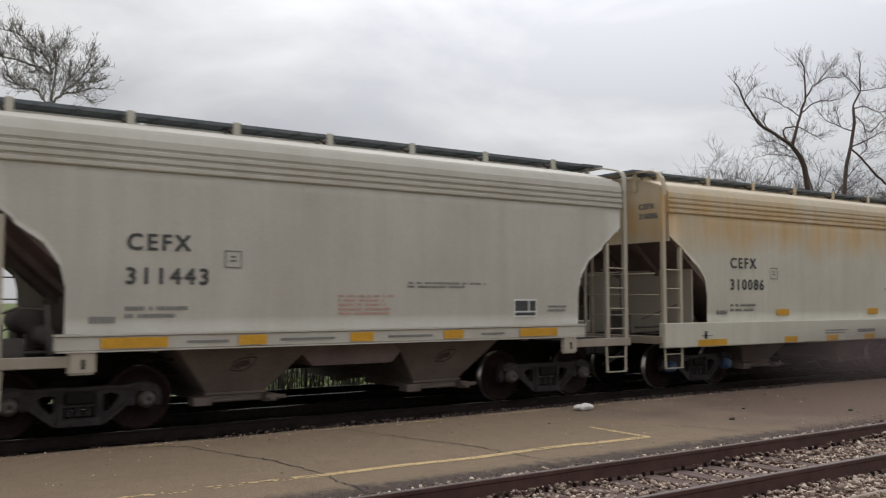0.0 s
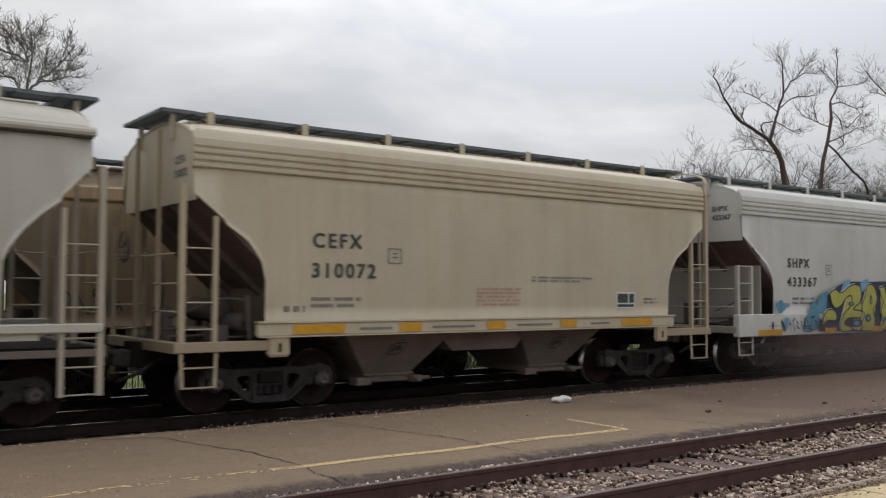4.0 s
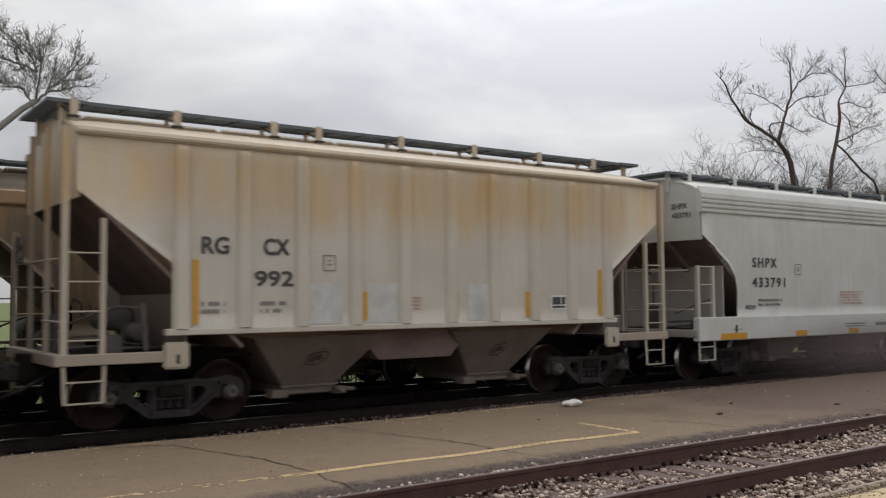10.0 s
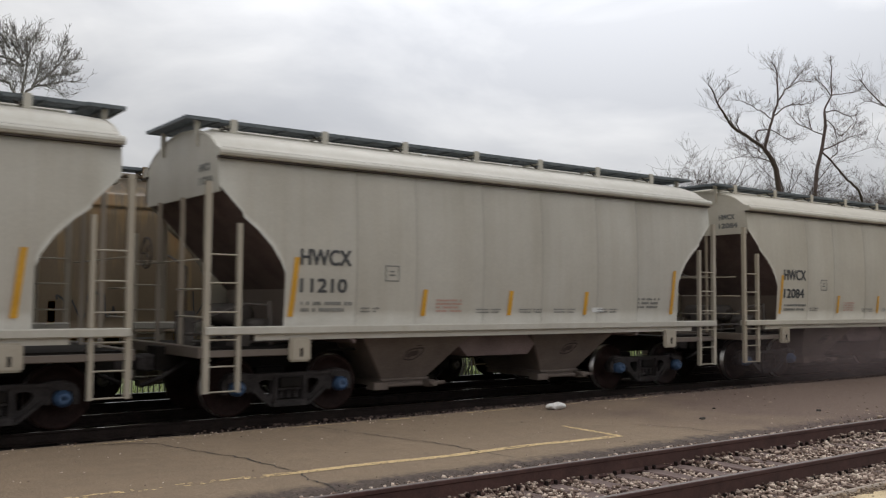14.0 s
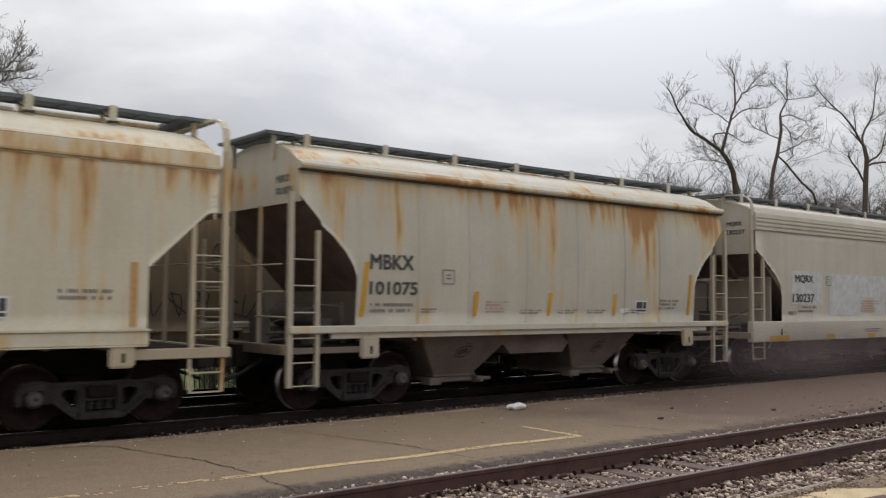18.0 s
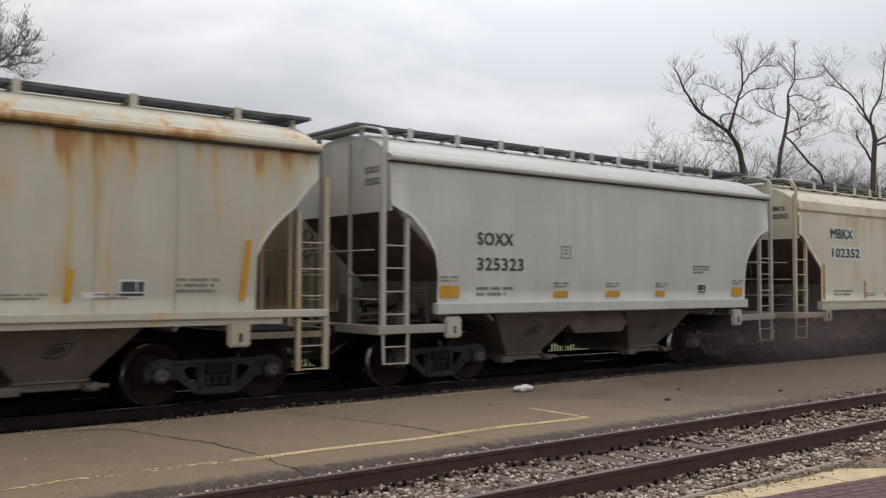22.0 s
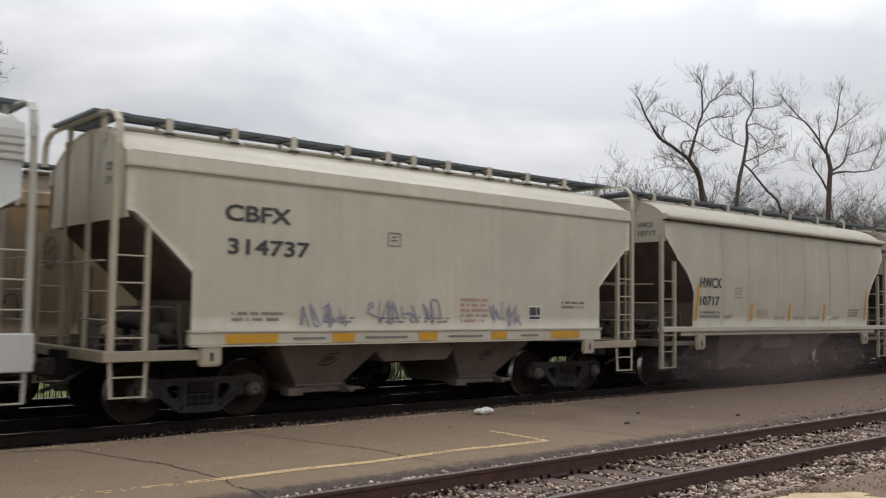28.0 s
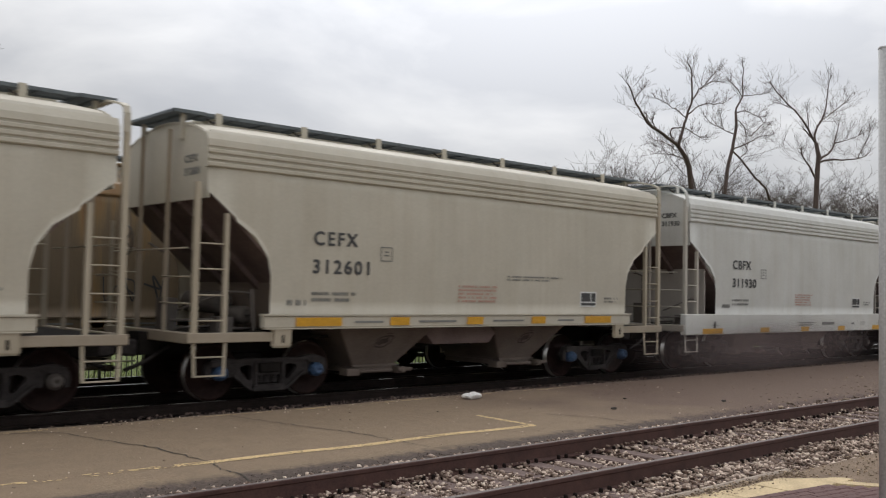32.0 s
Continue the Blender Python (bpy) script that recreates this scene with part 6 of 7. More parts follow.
# ---------------------------------------------------------------- marks on the asphalt island
def lay(pts, w0, w1, mat, name, lift=0.004, seed=0, rag=0.3):
    """A ragged stripe that follows the asphalt's surface through plan points."""
    r = random.Random(seed)
    bm = bmesh.new()
    path = []
    for (ax, ay), (bx, by) in zip(pts, pts[1:]):
        n = max(2, int(math.hypot(bx - ax, by - ay) / 0.07))
        path += [(ax + (bx - ax) * i / n, ay + (by - ay) * i / n) for i in range(n)]
    path.append(pts[-1])
    prev = None
    for i, (x, y) in enumerate(path):
        a, b = path[max(0, i - 1)], path[min(len(path) - 1, i + 1)]
        d = Vector((b[0] - a[0], b[1] - a[1], 0)).normalized()
        n = Vector((-d.y, d.x, 0))
        w = (w0 + (w1 - w0) * r.random()) / 2
        j = rag * w1 * r.uniform(-0.5, 0.5)
        vs = [bm.verts.new((x + n.x * (j + k * w), y + n.y * (j + k * w), island_height(x + n.x * (j + k * w), y + n.y * (j + k * w)) + lift)) for k in (-1, 1)]
        if prev:
            bm.faces.new((prev[0], vs[0], vs[1], prev[1]))
        prev = vs
    ob = new(name, mesh_of(bm, name, mat))
    ob.parent = island
    return ob


def wobble(pts, amount, seed, n=4):
    r = random.Random(seed)
    out = []
    for (ax, ay), (bx, by) in zip(pts, pts[1:]):
        for i in range(n):
            t = i / n
            out.append((ax + (bx - ax) * t + r.uniform(-amount, amount), ay + (by - ay) * t + r.uniform(-amount, amount)))
    return out + [pts[-1]]




def flecked(points, width, whole, seed):
    """Worn road paint: flecks of it left along a line, denser where whole is near 1."""
    r = random.Random(seed)
    bm = bmesh.new()
    (ax, ay), (bx, by) = points
    size = math.hypot(bx - ax, by - ay)
    d = Vector(((bx - ax) / size, (by - ay) / size, 0))
    s = Vector((-d.y, d.x, 0))
    across = 5
    for i in range(int(size / 0.024)):
        for j in range(across):
            at = Vector((ax, ay, 0)) + d * (i * 0.024)
            left = whole(at.x) + 0.55 * noise.noise(Vector((at.x * 2.1, seed, j * 0.25))) + 0.42 * noise.noise(Vector((at.x * 13 + at.y * 13, seed + 4, j * 0.9)))
            if left < 0.5 or r.random() < 0.06:
                continue
            c = [at + d * (k * 0.024 + r.uniform(-0.004, 0.004)) + s * (width * ((j + m) / across - 0.5) + r.uniform(-0.008, 0.008)) for k, m in ((0, 0), (1, 0), (1, 1), (0, 1))]
            bm.faces.new([bm.verts.new((p.x, p.y, island_height(p.x, p.y) + 0.005)) for p in c])
    ob = new("yellow_line", mesh_of(bm, "yellow_line", M_YELLOW))
    ob.parent = island
    tagged(ob, kind="stuff")


flecked(((-5.0, 8.92), (9.38, 8.61)), 0.13, lambda x: 0.82 if x > 4.2 else 0.40, 3)
flecked(((9.36, 8.60), (9.38, 9.75)), 0.10, lambda x: 0.58, 7)
flecked(((-4.0, 11.72), (14.0, 11.72)), 0.06, lambda x: 0.36, 11)
for k, pts in enumerate([[(3.3, 11.75), (4.0, 11.43), (4.26, 10.44), (4.5, 9.86), (4.6, 8.83), (4.5, 8.3), (4.52, 7.75)], [(6.40, 11.6), (6.55, 10.9), (6.75, 10.2), (6.95, 9.4), (7.02, 8.68), (7.08, 8.1)],
                         [(10.4, 9.3), (10.75, 8.6), (10.8, 8.1)], [(0.2, 10.9), (1.2, 10.2), (1.6, 9.1), (1.5, 8.0)]]):
    lay(wobble(pts, 0.03, k, 7), 0.006, 0.030, M_CRACK, "crack", 0.005, k, 0.6)

# small things lying on the asphalt
lb = bmesh.new()
bmesh.ops.create_icosphere(lb, subdivisions=3, radius=0.1)
for v in lb.verts:
    v.co.x *= 1.9
    v.co.z = v.co.z * 0.55 + 0.05
    v.co += Vector(noise.noise_vector(v.co * 12)) * 0.028
lt = tagged(new("paper_litter", mesh_of(lb, "paper_litter", M_LITTER)), "crumpled white paper lying on the asphalt", "litter")
lt.matrix_basis = pose(10.79, 11.34, 0.0, 0, 0, -12)
for k, (px_, py_, s_) in enumerate(((11.75, 9.09, 0.05), (13.1, 9.9, 0.03), (9.2, 10.4, 0.02), (14.3, 8.7, 0.04))):
    cb = bmesh.new()
    bmesh.ops.create_icosphere(cb, subdivisions=2, radius=s_)
    for v in cb.verts:
        v.co.z = v.co.z * 0.5 + s_ * 0.2
        v.co += Vector(noise.noise_vector(v.co * 25 + Vector((k, 0, 0)))) * s_ * 0.4
    tagged(new("clod", mesh_of(cb, "clod", M_CRACK)), "small dark clod of dirt on the asphalt", "debris", "clods on the asphalt").matrix_basis = pose(px_, py_, 0.0)


def edge_spot(rng, n):
    x = rng.uniform(0, 32, n)
    y = 7.64 + np.abs(rng.normal(0, 0.06, n))
    return np.stack([x, y, -0.055 + rng.uniform(-0.01, 0.03, n)], -1)


def gravel_spot(rng, n):
    x = 13 + rng.random(n) ** 0.8 * 26
    y = np.where(rng.random(n) < 0.5, rng.uniform(7.6, 8.8, n), rng.uniform(8, 12, n))
    return np.stack([x, y, -0.02 + rng.uniform(-0.01, 0.02, n)], -1)


def specks_spot(rng, n):
    x = rng.uniform(0, 16, n)
    y = np.where(rng.random(n) < 0.6, 12.0 - np.abs(rng.normal(0, 0.25, n)), rng.uniform(8, 12, n))
    return np.stack([x, y, np.full(n, 0.0)], -1)


stones("edge_stones", 2200, edge_spot, M_STONES, "loose pale stones along the asphalt's broken edge", (0.014, 0.034), 5)
stones("spilled_gravel", 2600, gravel_spot, M_DIRTSTONES, "spilled brown gravel over the far asphalt", (0.014, 0.036), 6)


def grime_spot(rng, n):
    x = rng.uniform(0, 34, n)
    y = 7.66 + np.abs(rng.normal(0, 0.12, n))
    return np.stack([x, y, np.array([island_height(a, b) for a, b in zip(x, y)]) + 0.001], -1)


stones("edge_grit", 5000, grime_spot, M_DARKSTONES, "dark grit along the asphalt's worn edge", (0.004, 0.010), 15)
def kerb_spot(rng, n):
    x = rng.uniform(4, 22, n)
    y = np.where(x < 9.2, rng.uniform(4.52, 4.88, n), rng.uniform(2.5, 5.0, n))
    return np.stack([x, y, np.where(x < 9.2, PLAT - 0.02, -0.05) + rng.uniform(-0.005, 0.015, n)], -1)


stones("platform_gravel", 6500, kerb_spot, M_TANSTONES, "brown and tan gravel along the platform's edge", (0.005, 0.015), 8)
stones("asphalt_specks", 700, specks_spot, M_STONES, "small scattered stones on the asphalt", (0.006, 0.016), 7)

# spikes and plates on the near track
SPIKE = mesh_of(soft_box(-0.015, 0.015, -0.026, 0.026, -0.17, -0.118, 0.01), "spike", M_DARKRAIL)
ties_near = [o for o in bpy.data.objects if o.name.startswith("track_ties")][0]
for i in range(60):
    for s in (-1, 1):
        for e in (-1, 1):
            part("spike", SPIKE, None, ties_near, at=pose(i * 0.54 + e * 0.07, NEAR_Y + s * 0.7545 - 0.09, -0.03))

# ---------------------------------------------------------------- brick platform beside the near track
def flat_prism(outline, z0, z1):
    bm = bmesh.new()
    a = [bm.verts.new((x, y, z0)) for x, y in outline]
    b = [bm.verts.new((x, y, z1)) for x, y in outline]
    for i in range(len(outline)):
        j = (i + 1) % len(outline)
        bm.faces.new((a[i], a[j], b[j], b[i]))
    bm.faces.new(a[::-1])
    bm.faces.new(b)
    return bm


END = lambda y: 8.88 + (4.22 - y) * 0.6      # the platform's slanting end
pb = flat_prism([(-40, -12), (END(-12), -12), (END(4.22), 4.22), (-40, 4.22)], -0.5, PLAT - 0.03)
plat = tagged(new("pavement_brick_platform", mesh_of(pb, "pavement_brick_platform", M_CONCRETE)), "brick-paved station platform with a worn yellow edge", "platform", kind="structure")
tagged(new("ground_dirt", mesh_of(box_bm(-40, 60, -14, 4.92, -0.6, -0.06), "ground_dirt", M_DIRT)), "brown gravelly dirt beyond the platform's end", "dirt", kind="structure")
part("edge_kerb", soft_box(-40, 9.27, 4.83, 4.90, -0.5, PLAT - 0.005, 0.02), M_CONCRETE, plat, "rough concrete kerb")
part("dirt_strip", box_bm(-40, 9.2, 4.24, 4.83, -0.5, PLAT - 0.035), M_DIRT, plat, "strip of brown dirt and gravel")


def slab_edge(x):
    return 4.77 if x < 6.5 else 4.77 - (x - 6.5) * 0.06 if x < 8.7 else 4.64 - (x - 8.7) * 0.56


def paved_to(x):
    """Where the bricks end and the yellow slabs begin."""
    return 4.53 if x < 6.7 else 4.53 - (x - 6.7) * 0.19 if x < 7.6 else max(4.22, 4.36 - (x - 7.6) * 0.117)


for i in range(19):
    r = random.Random(i)
    x0 = -2.0 + i * 0.6
    x1 = min(x0 + 0.592, 9.28)
    rim = [(x1 - (x1 - x0) * k / 6, slab_edge(x1 - (x1 - x0) * k / 6) + r.uniform(-0.05, 0.03)) for k in range(7)]
    part("yellow_slab", flat_prism([(x0, paved_to(x0) - 0.03), (x1, paved_to(x1) - 0.03)] + rim, -0.3, PLAT - r.uniform(0.004, 0.010)), M_SLAB, plat, "worn yellow edge slab")
for i in range(6):
    ya, yb = 4.215 - i * 0.6, 4.215 - i * 0.6 - 0.592
    part("yellow_slab", flat_prism([(END(yb) + 0.01, yb), (END(yb) + 0.17, yb), (END(ya) + 0.20, ya), (END(ya) + 0.01, ya)], -0.3, PLAT - 0.003), M_SLAB, plat, "worn yellow edge slab")
BRICK = mesh_of(soft_box(0.003, 0.199, 0.003, 0.097, -0.06, 0, 0.006), "brick", M_BRICK)
COURSE_X, COURSE_Y = math.cos(math.radians(-7.4)), math.sin(math.radians(-7.4))      # the courses run along the slanting edge
for i in range(20):
    for j in range(13):
        r = random.Random(i * 100 + j)
        u, v = (i - 16) * 0.2 + (j % 2) * 0.1, -0.1 - j * 0.1
        x, y = 8.8 + u * COURSE_X - v * COURSE_Y, 4.22 + u * COURSE_Y + v * COURSE_X
        if x + 0.2 > END(y) + 0.02:
            continue
        part("brick", BRICK, None, plat, at=pose(x, y, PLAT + r.uniform(-0.003, 0.002), 0, 0, -7.4))
# the paving nearer the camera
verts, faces = [], []
r = random.Random(77)
for i in range(46):
    for j in range(-3, 26):
        x0, y0, z = -3.4 + i * 0.2 + (j % 2) * 0.1, 4.18 - j * 0.1, PLAT + r.uniform(-0.003, 0.002)
        k = len(verts)
        verts += [(x0 + a, y0 + b, h) for h, e in ((z - 0.06, 0.003), (z, 0.005)) for a, b in ((e, e), (0.2 - e, e), (0.2 - e, 0.1 - e), (e, 0.1 - e))]
        faces += [(k + 4, k + 5, k + 6, k + 7)] + [(k + a, k + (a + 1) % 4, k + 4 + (a + 1) % 4, k + 4 + a) for a in range(4)]
paving = bpy.data.meshes.new("paving_bricks")
paving.from_pydata(verts, [], faces)
paving.materials.append(M_BRICK)
tagged(part("paving_bricks", paving, None, plat), kind="stuff")
# grey post at the platform's edge
gp = bmesh.new()
tube(gp, [(0, 0, PLAT), (0, 0, 3.96)], 0.054, 20)
post_ob = tagged(new("platform_post"), "tall smooth grey metal post on the platform", "post")
post_ob.matrix_basis = pose(7.99, 3.33, 0)
part("shaft", gp, M_POLE, post_ob)
part("cap", tube_bm([(0, 0, 3.96), (0, 0, 3.98)], 0.059), M_POLE, post_ob, "flat cap")
part("base_plate", soft_box(-0.13, 0.13, -0.13, 0.13, PLAT, PLAT + 0.02, 0.006), M_POLE, post_ob)

# ---------------------------------------------------------------- fence beyond the tracks
FENCE_Y, FENCE_Z, PANEL = 22.5, -0.66, 2.43
PICKET = mesh_of(box_bm(-0.011, 0.011, -0.011, 0.011, 0.04, 1.5), "picket", M_FENCE)
FRAIL = mesh_of(box_bm(0, PANEL, -0.018, 0.018, -0.02, 0.02), "fence_rail", M_FENCE)
FPOST = mesh_of(soft_box(-0.032, 0.032, -0.032, 0.032, 0, 1.58, 0.006), "fence_post", M_FENCE)
panel = tagged(new("fence_panel"), "black steel picket fence panel in the grass", "fence", "fence panels")
part("fence_post", FPOST, None, panel)
for z in (0.12, 1.18, 1.42):
    part("fence_rail", FRAIL, None, panel, at=pose(0, 0, z))
for k in range(17):
    part("picket", PICKET, None, panel, at=pose(0.14 + k * 0.1355, 0, 0))
panel.matrix_basis = pose(1.5, FENCE_Y, FENCE_Z)
for i in range(1, 15):
    copy_thing(panel, pose(1.5 + i * PANEL, FENCE_Y, FENCE_Z))


def grass_spot(n, seed):
    rng = np.random.default_rng(seed)
    return np.stack([rng.uniform(0, 42, n), 22.7 + 9 * rng.random(n) ** 1.5, np.full(n, FENCE_Z + 0.02)], -1), rng


def grass_blades(count):
    c, rng = grass_spot(count, 9)
    a = rng.uniform(0, 6.28, count)
    h = rng.uniform(0.08, 0.22, count)
    w = np.stack([np.cos(a), np.sin(a), np.zeros(count)], -1) * 0.012
    lean = np.stack([rng.normal(0, 0.05, count), rng.normal(0, 0.05, count), h], -1)
    v = np.stack([c - w, c + w, c + lean], 1)
    me = bpy.data.meshes.new("grass")
    me.from_pydata(v.reshape(-1, 3).tolist(), [], np.arange(count * 3).reshape(-1, 3).tolist())
    m, n, l, b = material("spring_grass", 0.8)
    geo = n.new("ShaderNodeNewGeometry")
    l.new(node_ramp(n, l, geo.outputs["Random Per Island"], [(0.0, (0.07, 0.12, 0.02)), (0.6, (0.17, 0.22, 0.05)), (1.0, (0.30, 0.30, 0.10))]), b.inputs["Base Color"])
    me.materials.append(m)
    tagged(new("grass", me), "fresh green and straw grass behind the fence", "grass", kind="stuff")


grass_blades(14000)


# ---------------------------------------------------------------- bare trees
def grow(bm, start, way, length, radius, depth, r, spread=0.5, kids=(3, 5)):
    """A branch of jointed, tapering pieces that forks into finer ones."""
    n = 5 if depth > 1 else 4
    pts, radii = [Vector(start)], [radius]
    d = Vector(way).normalized()
    for i in range(n):
        d = (d + Vector((r.gauss(0, 0.08), r.gauss(0, 0.08), r.gauss(0.05, 0.07)))).normalized()
        pts.append(pts[-1] + d * (length / n))
        radii.append(max(0.005, radius * (1 - 0.7 * (i + 1) / n)))
    tube(bm, pts, radii, 5 if depth > 1 else 3)
    if depth <= 0:
        return
    for _ in range(r.randint(*kids)):
        t = r.uniform(0.2, 1.0)
        i = min(n - 1, int(t * n))
        p = pts[i].lerp(pts[i + 1], t * n - i)
        along = (pts[i + 1] - pts[i]).normalized()
        side = Vector((r.gauss(0, 1), r.gauss(0, 1), r.gauss(0.2, 0.7))).normalized()
        w = (along * (1 - spread) + side * spread + Vector((0, 0, 0.10))).normalized()
        grow(bm, p, w, length * r.uniform(0.35, 0.7), max(0.005, radii[i] * 0.6), depth - 1, r, spread, kids)


def limb(bm, plan, r0, r1, r, twigs, length, depth=2):
    """A limb through points of (x, z), with twigs along it and a spray of them at its tip."""
    way = curve_through([(x, 0.10 * math.sin(i * 1.3 + x), z) for i, (x, z) in enumerate(plan)], 4)
    way = way[:-2]
    pts = [Vector((x, y if i else 0.0, z)) + (Vector((r.gauss(0, 0.025), 0, r.gauss(0, 0.025))) if 0 < i else Vector((0, 0, 0))) for i, (x, y, z) in enumerate(way)]
    k = len(pts)
    r0 *= 0.76
    tube(bm, pts, [r0 + (r1 - r0) * i / (k - 1) for i in range(k)], 7)
    for _ in range(twigs):
        t = r.uniform(0.12, 1.0) ** 0.8 * (k - 1)
        i = min(k - 2, int(t))
        p = pts[i].lerp(pts[i + 1], t - i)
        d = (pts[i + 1] - pts[i]).normalized()
        side = Vector((r.gauss(0, 1), r.gauss(0, 0.8), r.gauss(0.35, 0.6))).normalized()
        grow(bm, p, d * 0.45 + side * 0.55, length * r.uniform(0.35, 1.0), r.uniform(0.008, 0.013) * min(1.0, 0.35 + 0.5 * length), depth - (r.random() < 0.25), r, 0.5, (2, 4))
    d = (pts[-1] - pts[-2]).normalized()
    for _ in range(4):
        grow(bm, pts[-1], d + Vector((r.gauss(0, 0.45), r.gauss(0, 0.4), r.gauss(0.2, 0.4))), length * r.uniform(0.3, 0.6), min(r1, 0.016), depth - 1, r, 0.55, (3, 6))


def bare_tree(label, y, foot, trunk, seed, girth, bark=None):
    """A tree's trunk, from the ground at foot through points of (x, z)."""
    tree = tagged(new("bare_tree"), label, "tree", "bare trees")
    tree.matrix_basis = pose(foot, y, -0.6)
    tb = bmesh.new()
    pts = [(0, 0, -0.1), (0.1 * (trunk[0][0] - foot), 0.05, trunk[0][1] * 0.3)] + [(a - foot, 0, b + 0.6) for a, b in trunk]
    n = len(pts)
    tube(tb, pts, [girth * (1.35 if i == 0 else 1.15 - 0.45 * i / (n - 1)) for i in range(n)], 10)
    part("trunk", tb, bark or M_BARK, tree)
    return tree, foot, random.Random(seed), bark or M_BARK


def bough(grown, plan, r0, r1, twigs=8, length=1.5):
    tree, foot, r, bark = grown
    bm = bmesh.new()
    limb(bm, [(x - foot, z + 0.6) for x, z in plan], r0, r1, r, twigs, length)
    part("limb", bm, bark, tree)


forked = bare_tree("tall bare tree with a wide forked crown", 32, 50.4, [(48.5, 9.8), (48.0, 10.4), (47.3, 10.9)], 3, 0.17)
bough(forked, [(47.3, 10.9), (45.8, 11.4), (44.5, 11.8), (43.7, 12.3), (42.9, 13.0), (42.4, 13.6), (41.7, 14.2)], 0.145, 0.03, 19, 1.4)
bough(forked, [(42.9, 13.0), (43.4, 13.5), (44.4, 14.3)], 0.045, 0.02, 9, 1.0)
bough(forked, [(44.6, 11.8), (44.3, 12.2), (44.2, 12.5)], 0.05, 0.03, 3, 0.5)
bough(forked, [(45.1, 11.7), (44.8, 12.1), (44.9, 12.6)], 0.05, 0.03, 3, 0.5)
bough(forked, [(47.3, 10.9), (47.5, 11.5), (47.9, 12.1), (48.5, 13.2), (48.7, 13.9), (48.6, 15.2), (48.6, 15.8), (48.1, 16.4)], 0.14, 0.03, 16, 1.5)
bough(forked, [(48.7, 13.9), (49.6, 14.7), (51.1, 15.5), (53.0, 15.7)], 0.075, 0.025, 16, 1.4)
bough(forked, [(50.3, 15.2), (51.3, 16.0), (52.1, 16.5)], 0.045, 0.015, 11, 1.1)
bough(forked, [(48.4, 13.0), (49.8, 13.8), (51.7, 14.1), (53.4, 14.6)], 0.06, 0.02, 16, 1.2)
bough(forked, [(48.1, 12.7), (47.1, 13.0), (45.9, 13.3), (44.0, 13.6)], 0.05, 0.015, 16, 1.1)
bough(forked, [(47.9, 12.1), (47.2, 12.0), (46.4, 11.7), (46.8, 11.1)], 0.05, 0.045, 3, 0.5)
bough(forked, [(47.9, 12.1), (49.5, 11.8), (50.8, 11.5)], 0.045, 0.015, 19, 1.3)
bough(forked, [(47.1, 10.6), (46.1, 10.9), (43.9, 11.0)], 0.05, 0.015, 22, 1.5)
bough(forked, [(48.1, 10.1), (46.3, 10.3), (43.9, 10.0)], 0.05, 0.015, 22, 1.4)
slender = bare_tree("tall slender bare tree with upright limbs", 34, 54.8, [(56.2, 10.7), (56.8, 12.1), (57.3, 13.7), (57.2, 14.7)], 4, 0.125)
bough(slender, [(57.2, 14.7), (57.6, 15.5), (58.0, 15.9), (58.2, 17.0), (58.3, 17.8), (57.9, 18.3)], 0.085, 0.03, 16, 1.4)
bough(slender, [(57.2, 13.1), (55.6, 13.3), (54.0, 13.6), (53.4, 14.0)], 0.055, 0.02, 14, 1.2)
bough(slender, [(55.7, 13.3), (55.5, 13.9), (55.2, 14.4)], 0.04, 0.015, 8, 1.0)
bough(slender, [(56.9, 12.0), (58.7, 12.7), (60.7, 13.4), (63.3, 13.9)], 0.07, 0.02, 24, 1.5)
bough(slender, [(56.8, 12.0), (57.6, 11.5), (58.9, 10.9), (60.0, 10.3), (61.2, 9.6), (62.2, 8.4)], 0.08, 0.09, 8, 1.2)
bough(slender, [(57.6, 11.5), (58.5, 12.0), (58.5, 12.7)], 0.05, 0.03, 11, 1.0)
bough(slender, [(57.4, 14.7), (58.3, 14.9), (60.2, 14.8), (61.7, 15.0)], 0.06, 0.02, 19, 1.3)
bough(slender, [(60.9, 14.4), (59.9, 13.7), (58.7, 12.9)], 0.04, 0.03, 11, 1.1)
bough(slender, [(60.2, 14.8), (61.1, 14.5), (62.0, 14.3)], 0.035, 0.015, 12, 1.1)
bough(slender, [(58.0, 15.9), (60.1, 16.4), (62.7, 16.9)], 0.05, 0.02, 14, 1.2)
bough(slender, [(58.0, 15.9), (57.0, 16.5), (56.0, 16.7)], 0.05, 0.02, 11, 1.2)
bough(slender, [(57.2, 14.3), (58.2, 13.7), (58.5, 13.0)], 0.05, 0.03, 14, 1.2)
broad = bare_tree("bare tree with a broad, twiggy crown", 33, 66.3, [(67.1, 11.5), (67.3, 12.6), (66.9, 13.6)], 5, 0.20)
bough(broad, [(66.9, 13.6), (65.8, 14.5), (64.5, 15.3), (62.7, 15.9), (60.7, 16.6), (59.5, 17.4)], 0.125, 0.03, 19, 1.8)
bough(broad, [(63.1, 15.7), (61.5, 15.8), (59.9, 15.7)], 0.05, 0.02, 10, 1.3)
bough(broad, [(66.9, 13.6), (67.0, 14.5), (68.1, 16.1), (68.8, 18.0), (69.4, 19.1)], 0.125, 0.03, 19, 2.0)
bough(broad, [(65.6, 14.5), (65.7, 15.4), (65.5, 16.2)], 0.07, 0.02, 7, 1.3)
bough(broad, [(66.7, 13.7), (65.6, 14.2), (64.7, 14.5)], 0.07, 0.05, 7, 1.2)
